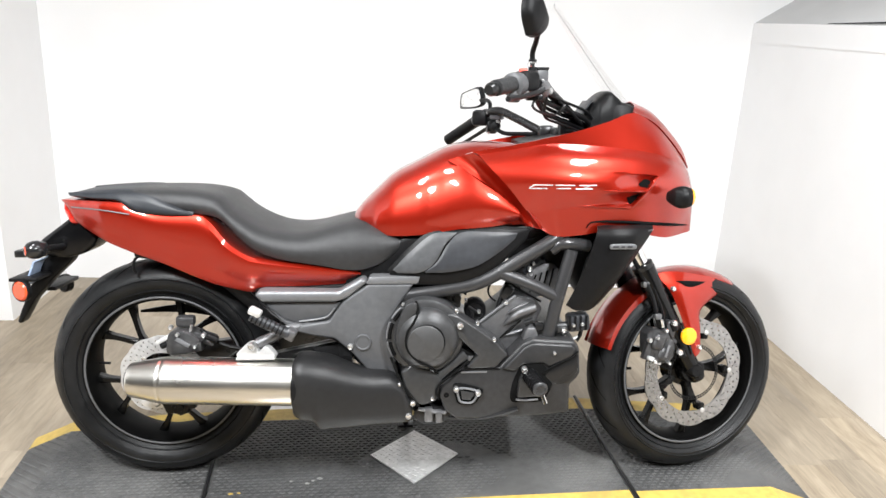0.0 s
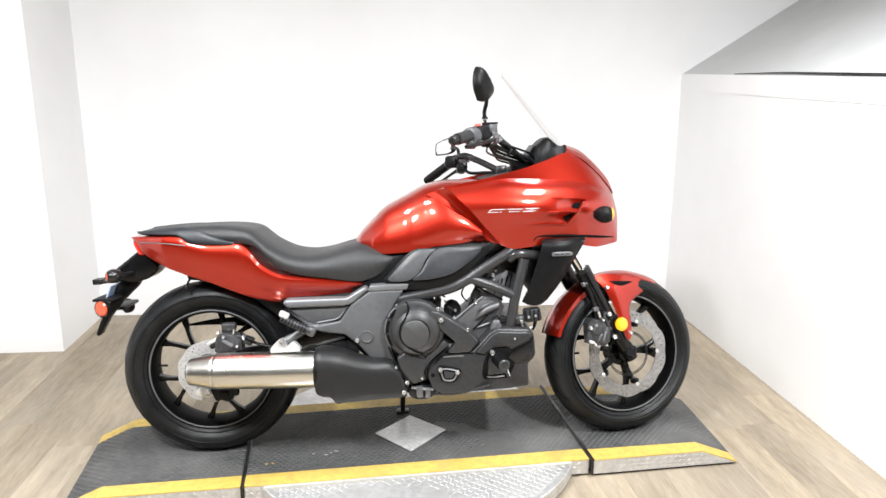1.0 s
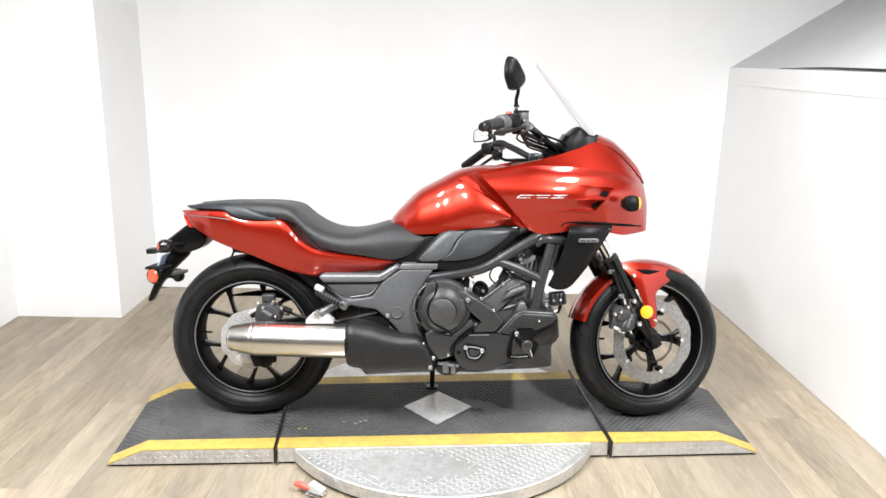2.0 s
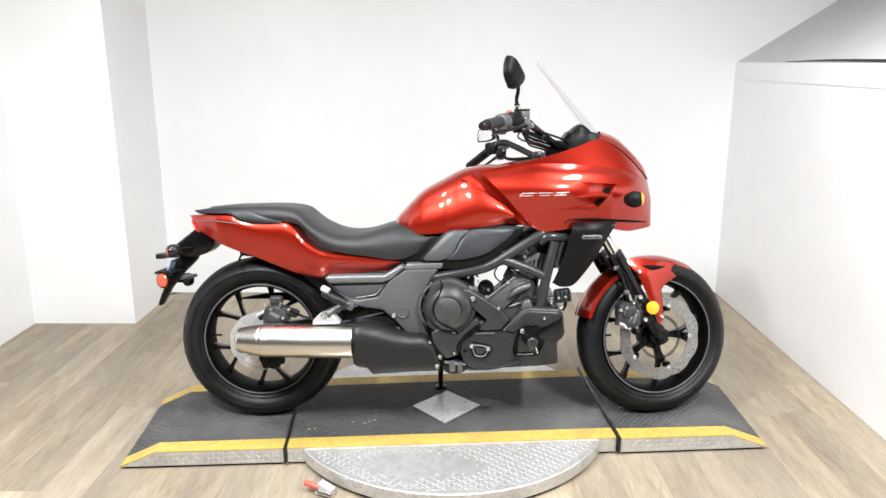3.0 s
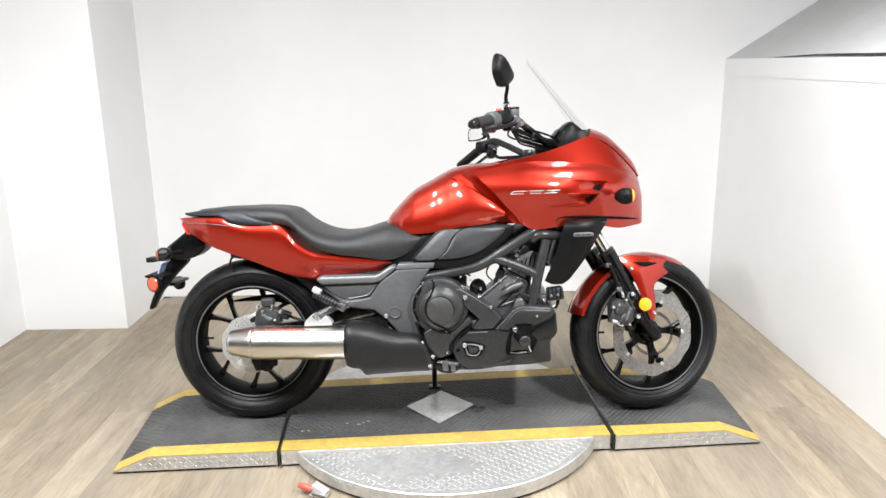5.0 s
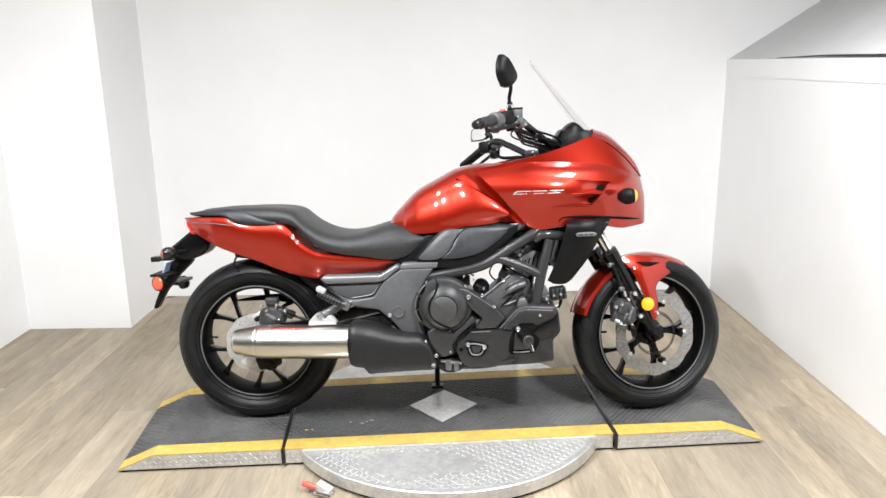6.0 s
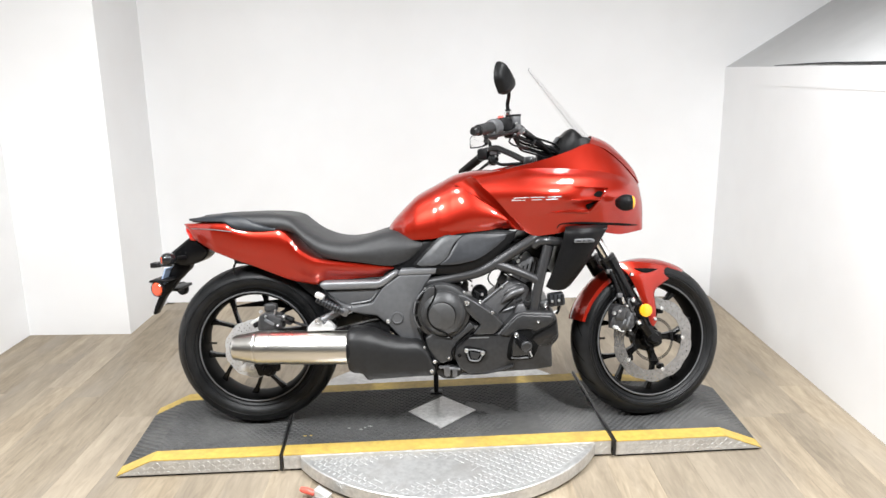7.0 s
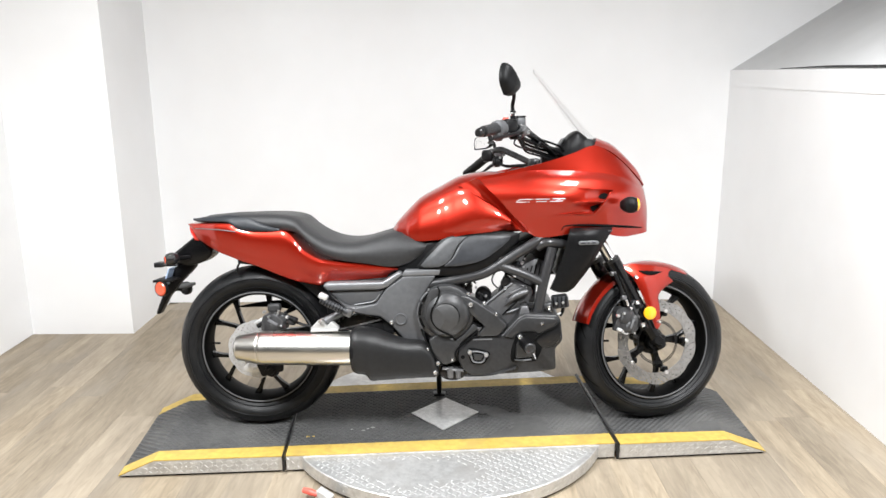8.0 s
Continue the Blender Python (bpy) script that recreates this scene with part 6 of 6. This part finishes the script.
# --- belly cover, peg and radiator cover ---
belly_line = [(0.036, 0.300), (0.040, 0.330), (0.094, 0.376), (0.138, 0.382), (0.197, 0.380), (0.258, 0.444), (0.287, 0.458), (0.400, 0.450), (0.413, 0.432), (0.418, 0.360), (0.410, 0.345), (0.390, 0.326), (0.391, 0.248), (0.319, 0.240), (0.085, 0.232), (0.052, 0.258)]
belly = part("belly_cover", plate(belly_line, -0.232, 0.232, 0.012, 3), BELLY, bike, "dark grey belly cover below the engine")
part("belly_step", plate([(0.206, 0.378), (0.264, 0.440), (0.290, 0.450), (0.392, 0.443), (0.404, 0.430), (0.392, 0.408), (0.330, 0.381), (0.318, 0.394), (0.262, 0.390), (0.240, 0.370)], -0.243, -0.20, 0.007, 3), BELLY, belly)
part("belly_wing", plate([(0.320, 0.356), (0.334, 0.382), (0.394, 0.410), (0.409, 0.424), (0.411, 0.366), (0.388, 0.336), (0.345, 0.330)], -0.237, -0.20, 0.005, 2), BLACKSTEEL, belly, "darker recessed wing")
seam([(0.318, -0.238, 0.362), (0.334, -0.242, 0.380), (0.394, -0.240, 0.409), (0.409, -0.238, 0.424)], 0.0028, belly)
seam([(0.070, -0.2335, 0.356), (0.096, -0.2345, 0.373), (0.138, -0.2345, 0.379), (0.200, -0.2345, 0.377)], 0.0018, belly)
part("plug_plate", plate(rounded([(0.074, 0.330), (0.088, 0.338), (0.150, 0.322), (0.150, 0.306), (0.130, 0.279), (0.090, 0.281), (0.080, 0.300)], 40), -0.240, -0.22, 0.003), GROOVE_SHADE, belly, "small black plate with two bolts")
part("plug_rim", tube([(0.084, -0.242, 0.326), (0.110, -0.242, 0.326), (0.142, -0.242, 0.316), (0.138, -0.242, 0.304), (0.124, -0.242, 0.286), (0.096, -0.242, 0.288), (0.088, -0.242, 0.304), (0.084, -0.242, 0.326)], 0.0032, 50, 8), GREY_LIGHT, belly, "pale rim of the small plate")
part("plug_face", plate([(0.094, 0.320), (0.134, 0.312), (0.120, 0.292), (0.098, 0.294)], -0.243, -0.235, 0.002), ENGINE, belly)
part("plate_bolt", bolt(0.082, -0.246, 0.326, 0.008, 0.008), BOLT, belly)
part("plate_bolt", bolt(0.141, -0.246, 0.314, 0.008, 0.008), BOLT, belly)
part("screw_hole", lathe([(0.001, 0.001), (0.007, 0.001), (0.008, -0.002)], (0.056, -0.2325, 0.304), (0, -1, 0), 16), GROOVE_SHADE, belly)
# thin black plate paints the dark of the peg's recess
part("peg_shade", plate(rounded([(0.232, 0.284), (0.232, 0.326), (0.246, 0.366), (0.262, 0.386), (0.308, 0.390), (0.336, 0.360), (0.342, 0.330), (0.330, 0.300), (0.316, 0.283), (0.27, 0.282)], 50), -0.2355, -0.228, 0.002), GROOVE_SHADE, belly, "black plate painting the shaded recess behind the peg")
part("pocket_edge", tube([(0.244, -0.238, 0.290), (0.272, -0.238, 0.288), (0.304, -0.238, 0.290)], 0.003, 10, 8), GREY_LIGHT, belly)
part("small_label", box(0.130, -0.2335, 0.368, 0.070, 0.003, 0.005, 0.001), GREY_LIGHT, belly, "thin pale marking")
peg = part("front_peg", tube([(0.276, -0.232, 0.360), (0.286, -0.28, 0.357), (0.295, -0.324, 0.353)], [0.019, 0.020, 0.0205, 0.0205, 0.0195], 24, 20), PLASTIC, bike, "black rubber footpeg")
for k in range(6):
    t = 0.22 + 0.14 * k
    part("peg_rib", tube([(0.276 + 0.019 * t, -0.232 - 0.092 * t + 0.003, 0.360 - 0.007 * t), (0.276 + 0.019 * t, -0.232 - 0.092 * t - 0.003, 0.360 - 0.007 * t)], 0.0218, 4, 20), PLASTIC, peg)
part("peg_cap", lathe([(0.0195, -0.004), (0.0195, 0.002), (0.016, 0.005), (0.012, 0.0055), (0.0105, 0.003), (0.001, 0.003)], (0.295, -0.325, 0.353), (0.2, -0.97, -0.07), 28), ENGINE, peg, "dark end of the peg")
part("peg_feeler", tube([(0.302, -0.318, 0.338), (0.310, -0.324, 0.314)], 0.0060, 6, 10), CHROME, peg, "bright feeler pin")
part("peg_bracket", plate([(0.246, 0.296), (0.250, 0.345), (0.262, 0.372), (0.288, 0.378), (0.318, 0.345), (0.318, 0.300)], -0.245, -0.228, 0.006), ENGINE, peg, "dark peg bracket")
part("peg_bolt", bolt(0.264, -0.250, 0.378, 0.009, 0.01), BOLT, peg)

rad_a = [(0.455, -0.200, 0.760), (0.508, -0.212, 0.760), (0.558, -0.206, 0.760), (0.608, -0.182, 0.760)]
rad_rows = loft_rows([rad_a, [(0.450, -0.222, 0.742), (0.504, -0.236, 0.742), (0.553, -0.232, 0.742), (0.600, -0.208, 0.742)], [(0.432, -0.222, 0.680), (0.49, -0.238, 0.680), (0.535, -0.234, 0.680), (0.568, -0.210, 0.690)], [(0.404, -0.212, 0.600), (0.455, -0.228, 0.600), (0.495, -0.222, 0.605), (0.522, -0.200, 0.612)], [(0.378, -0.203, 0.542), (0.404, -0.210, 0.529), (0.440, -0.206, 0.528), (0.468, -0.190, 0.540)]], 20, 26)
rad = both("radiator_cover", shell(rad_rows, 0.010), PLASTIC, bike, "black radiator side cover")
part("cover_edge", panel([(0.590, -0.214, 0.745), (0.600, -0.208, 0.746), (0.607, -0.200, 0.746)], [(0.566, -0.214, 0.718), (0.575, -0.208, 0.716), (0.582, -0.200, 0.716)], 0.004, 0.0, 8, 8), GREY, rad)
part("badge", plate(rounded([(0.480, 0.706), (0.483, 0.714), (0.50, 0.7155), (0.535, 0.7155), (0.549, 0.713), (0.551, 0.706), (0.545, 0.702), (0.50, 0.702), (0.484, 0.702)]), -0.2455, -0.238, 0.002), GREY_LIGHT, rad, "small silver oblong badge")
for k, long in enumerate((0.016, 0.009, 0.014)):
    part("badge_bar", box(0.496 + 0.0185 * k, -0.2465, 0.7087, long, 0.002, 0.005, 0.0008), SMOKE, rad)
part("radiator", box(0.455, 0, 0.645, 0.04, 0.36, 0.18, 0.01, pose(0, 0, 0, 0, 18)), BLACKSTEEL, bike, "black radiator core")
part("upper_engine_mass", plate([(0.20, 0.655), (0.26, 0.70), (0.36, 0.74), (0.44, 0.74), (0.40, 0.60), (0.36, 0.56), (0.33, 0.66), (0.27, 0.66)], -0.12, 0.12, 0.01), PLASTIC, bike)
horn = part("regulator", box(0.416, -0.180, 0.490, 0.060, 0.050, 0.046, 0.008, pose(0, 0, 0, 0, -6)), SMOKE, bike, "small black finned regulator")
for k in range(4):
    part("fin", box(0.390 + 0.015 * k, -0.206, 0.493, 0.005, 0.008, 0.040, 0.001), PLASTIC, horn)
bolts("bolt", [(0.400, -0.208, 0.487, 0.005), (0.424, -0.208, 0.490, 0.005)], horn)
part("arm", joined(tube([(0.338, -0.188, 0.474), (0.362, -0.190, 0.478), (0.392, -0.188, 0.482)], 0.012, 8, 10), box(0.372, -0.196, 0.474, 0.030, 0.020, 0.020, 0.005)), ENGINE, horn, "dark bracket on the frame")
bolts("bolt", [(0.374, -0.208, 0.474, 0.007)], horn)
part("strap", tube([(0.376, -0.18, 0.462), (0.384, -0.18, 0.446), (0.404, -0.18, 0.440), (0.420, -0.18, 0.446)], 0.0045, 10, 8), BRACKET, horn, "pale bent strap")
part("strap", tube([(0.428, -0.18, 0.47), (0.424, -0.18, 0.45), (0.415, -0.18, 0.435)], 0.006, 8, 8), PLASTIC, horn)

# --- exhaust ---
muffler = part("muffler", lathe([(0.001, -0.002), (0.034, -0.002), (0.036, -0.008), (0.042, -0.009), (0.0455, -0.003), (0.048, 0.015), (0.056, 0.052), (0.0592, 0.070), (0.0598, 0.074), (0.0590, 0.076), (0.0590, 0.079), (0.0610, 0.082), (0.0615, 0.088), (0.0615, 0.425)], (-0.761, -0.238, 0.3655), (1, -0.006, -0.034), 64), STEEL, bike, "brushed steel silencer")
part("pipe_mouth", lathe([(0.022, -0.018), (0.026, -0.018), (0.026, 0.01), (0.022, 0.01), (0.022, -0.018)], (-0.761, -0.238, 0.3655), (1, -0.006, -0.034), 32), BLACKSTEEL, muffler)
EXH = [(0, 1), (0.62, 0.97), (0.92, 0.82), (1, 0.5), (0.98, 0.14), (0.92, 0.01), (0.7, 0), (0, 0)]
part("heat_shield", hull([(-0.342, 0.418, 0.288, 0.062, -0.240), (-0.336, 0.424, 0.281, 0.070, -0.240), (-0.318, 0.427, 0.273, 0.074, -0.240), (-0.292, 0.424, 0.268, 0.074, -0.238), (-0.272, 0.420, 0.246, 0.074, -0.237), (-0.25, 0.414, 0.245, 0.072, -0.233), (-0.20, 0.390, 0.243, 0.066, -0.226), (-0.15, 0.374, 0.241, 0.058, -0.218), (-0.09, 0.366, 0.239, 0.052, -0.212), (-0.055, 0.330, 0.237, 0.048, -0.208), (-0.036, 0.275, 0.237, 0.040, -0.204)], EXH, 46, 17), SHIELD, bike, "dark rounded exhaust heat shield")
part("shield_lip", lathe([(0.066, -0.006), (0.0715, -0.004), (0.0725, 0.006), (0.070, 0.012)], (-0.338, -0.240, 0.352), (1, -0.006, -0.034), 48), PLASTIC, muffler)
hanger = part("muffler_bracket", joined(plate(rounded([(-0.490, 0.428), (-0.480, 0.444), (-0.462, 0.460), (-0.446, 0.464), (-0.438, 0.450), (-0.432, 0.438), (-0.424, 0.448), (-0.410, 0.452), (-0.394, 0.436), (-0.392, 0.427), (-0.44, 0.423)], 50), -0.250, -0.226, 0.004), box(-0.44, -0.238, 0.424, 0.10, 0.044, 0.007, 0.002)), BRACKET, bike, "pale alloy silencer bracket")
part("bracket_bolt", bolt(-0.449, -0.254, 0.456, 0.010, 0.008), BOLT, hanger)
part("rear_peg_arm", tube([(-0.44, -0.225, 0.452), (-0.40, -0.215, 0.470), (-0.36, -0.20, 0.485), (-0.31, -0.18, 0.49)], [0.016, 0.014, 0.014, 0.012], 16, 10), CASTING, bike, "alloy pillion peg arm")
rear_peg = part("rear_peg", tube([(-0.446, -0.262, 0.540), (-0.395, -0.262, 0.513), (-0.352, -0.256, 0.489)], [0.0125, 0.014, 0.014], 20, 16), SMOKE, bike, "folded black pillion peg")
part("peg_end", box(-0.434, -0.262, 0.551, 0.034, 0.028, 0.020, 0.006, pose(0, 0, 0, 0, 28)), BRACKET, rear_peg, "pale alloy end of the peg")
for k in range(8):
    t = (k + 0.5) / 9
    part("peg_rib", tube([(-0.446 + 0.092 * t, -0.262, 0.540 - 0.049 * t), (-0.442 + 0.092 * t, -0.262, 0.538 - 0.049 * t)], 0.0155, 4, 16), PLASTIC, rear_peg)
part("peg_hinge", box(-0.348, -0.25, 0.487, 0.026, 0.036, 0.030, 0.006, pose(0, 0, 0, 0, 28)), CASTING, rear_peg)
both("swingarm", hull([(-0.80, 0.335, 0.290, 0.016, -0.118), (-0.76, 0.345, 0.280, 0.020, -0.118), (-0.60, 0.355, 0.290, 0.020, -0.125), (-0.40, 0.40, 0.32, 0.022, -0.135), (-0.20, 0.44, 0.36, 0.03, -0.14)], [(0, 1), (0.8, 1), (1, 0.8), (1, 0.2), (0.8, 0), (0, 0)], 16), BLACKSTEEL, bike, "black swingarm")
axle = part("axle_block", joined(box(-0.688, -0.130, 0.262, 0.090, 0.035, 0.060, 0.012, pose(0, 0, 0, 0, -20)), lathe([(0.001, 0.016), (0.012, 0.016), (0.014, 0.010), (0.024, 0.008), (0.027, 0.0), (0.029, -0.02)], (-0.678, -0.147, 0.249), (0, -1, 0), 8), box(-0.650, -0.140, 0.262, 0.030, 0.030, 0.040, 0.008)), PLASTIC, bike, "black axle adjuster block")
part("stay_plate", plate(rounded([(-0.790, 0.262), (-0.752, 0.285), (-0.722, 0.278), (-0.716, 0.252), (-0.745, 0.240), (-0.778, 0.246)], 30), -0.140, -0.128, 0.003), BRACKET, axle, "pale alloy caliper stay")
bolts("bolt", [(-0.744, -0.144, 0.258, 0.010)], axle)
rear_cal = part("rear_caliper", joined(hull([(-0.705, 0.445, 0.405, 0.022, -0.13), (-0.69, 0.465, 0.40, 0.032, -0.13), (-0.65, 0.470, 0.405, 0.034, -0.13), (-0.61, 0.455, 0.41, 0.026, -0.13)], [(0, 1), (0.8, 1), (1, 0.8), (1, 0.2), (0.8, 0), (0, 0)], 12), box(-0.60, -0.128, 0.44, 0.05, 0.03, 0.03, 0.006, pose(0, 0, 0, 0, 20)), box(-0.655, -0.13, 0.490, 0.05, 0.03, 0.03, 0.008)), CALIPER, bike, "dark grey cast rear brake caliper")
part("caliper_plate", joined(box(-0.640, -0.160, 0.442, 0.052, 0.010, 0.040, 0.006, pose(0, 0, 0, 0, 32)), box(-0.615, -0.150, 0.452, 0.030, 0.014, 0.022, 0.005, pose(0, 0, 0, 0, 20))), CALIPER, rear_cal, "rounded rear caliper body")
for a, b in (((-0.592, -0.150, 0.452), (-0.566, -0.150, 0.440)), ((-0.700, -0.145, 0.432), (-0.720, -0.145, 0.424))):
    part("slide_boot", tube([a, b], 0.010, 6, 12), PLASTIC, rear_cal, "black rubber slide boot")
part("pad_clip", box(-0.712, -0.150, 0.444, 0.044, 0.010, 0.012, 0.003, pose(0, 0, 0, 0, -28)), BRACKET, rear_cal, "bright pad spring")
part("bleed_screw", tube([(-0.640, -0.150, 0.462), (-0.632, -0.154, 0.484)], 0.004, 4, 8), BOLT, rear_cal)
part("caliper_mark", box(-0.655, -0.1665, 0.440, 0.04, 0.003, 0.012, 0.001, pose(0, 0, 0, 0, 32)), GREY_LIGHT, rear_cal)
bolts("bolt", [(-0.600, -0.160, 0.458, 0.007), (-0.690, -0.150, 0.478, 0.006), (-0.575, -0.148, 0.440, 0.006), (-0.668, -0.166, 0.462, 0.005), (-0.622, -0.168, 0.428, 0.005)], rear_cal)
part("brake_hose", tube([(-0.615, -0.135, 0.468), (-0.575, -0.14, 0.435), (-0.52, -0.15, 0.418), (-0.46, -0.16, 0.415), (-0.40, -0.16, 0.43)], 0.0055, 24, 8), PLASTIC, bike, "black rear brake hose")
part("chain_guard", panel([(-0.87, 0.10, 0.455), (-0.76, 0.105, 0.470), (-0.62, 0.11, 0.470), (-0.50, 0.11, 0.455)], [(-0.87, 0.10, 0.448), (-0.74, 0.105, 0.445), (-0.62, 0.11, 0.425), (-0.50, 0.11, 0.40)], 0.006, 0.0, 20, 6), PLASTIC, bike, "black chain guard")
both("shock_mount", box(-0.43, -0.09, 0.50, 0.06, 0.05, 0.10, 0.01), PLASTIC, bike)

# --- brake pedal and side stand ---
part("brake_pedal", tube([(0.250, -0.235, 0.262), (0.15, -0.225, 0.235), (0.02, -0.2, 0.228)], 0.006, 16, 8), BLACKSTEEL, bike)
stand = part("side_stand", tube([(-0.052, 0.10, 0.235), (-0.060, 0.14, 0.13), (-0.066, 0.19, 0.034)], [0.016, 0.011, 0.010], 14, 12), BLACKSTEEL, bike, "black side stand")
part("foot", box(-0.066, 0.196, 0.0275, 0.050, 0.035, 0.008, 0.003, pose(0, 0, 0, 7.5)), BLACKSTEEL, stand)

warping["on"] = False

# ---- floor planks ----
plank_mesh = {}


def plank(x, y, wide, long, parent):
    key = (round(wide, 3), round(long, 3))
    if key not in plank_mesh:
        bm = bmesh.new()
        bmesh.ops.create_cube(bm, size=1, matrix=Matrix.Diagonal((wide - 0.0002, long - 0.0002, 0.010, 1)))
        bmesh.ops.bevel(bm, geom=[e for e in bm.edges if all(v.co.z > 0 for v in e.verts)], offset=0.0004, segments=1, affect="EDGES")
        me = bpy.data.meshes.new("plank")
        bm.to_mesh(me)
        bm.free()
        me.materials.append(WOOD)
        plank_mesh[key] = me
    ob = new("plank", plank_mesh[key])
    ob.parent = parent
    ob.location = (x, y, -0.005)


rng = random.Random(4)
wide, long = 0.15, 1.22
for i in range(int((3.9 - X0) / wide) + 1):
    x = X0 + wide * (i + 0.5)
    if x > 2.45:
        break
    y = -3.4 + rng.uniform(-1.2, 0.0)
    while y < YB:
        y0, y1 = max(y, -3.6), min(y + long, YB)
        if y1 - y0 > 0.05:
            plank(x, round((y0 + y1) / 2, 4), wide, y1 - y0, floor)
        y += long
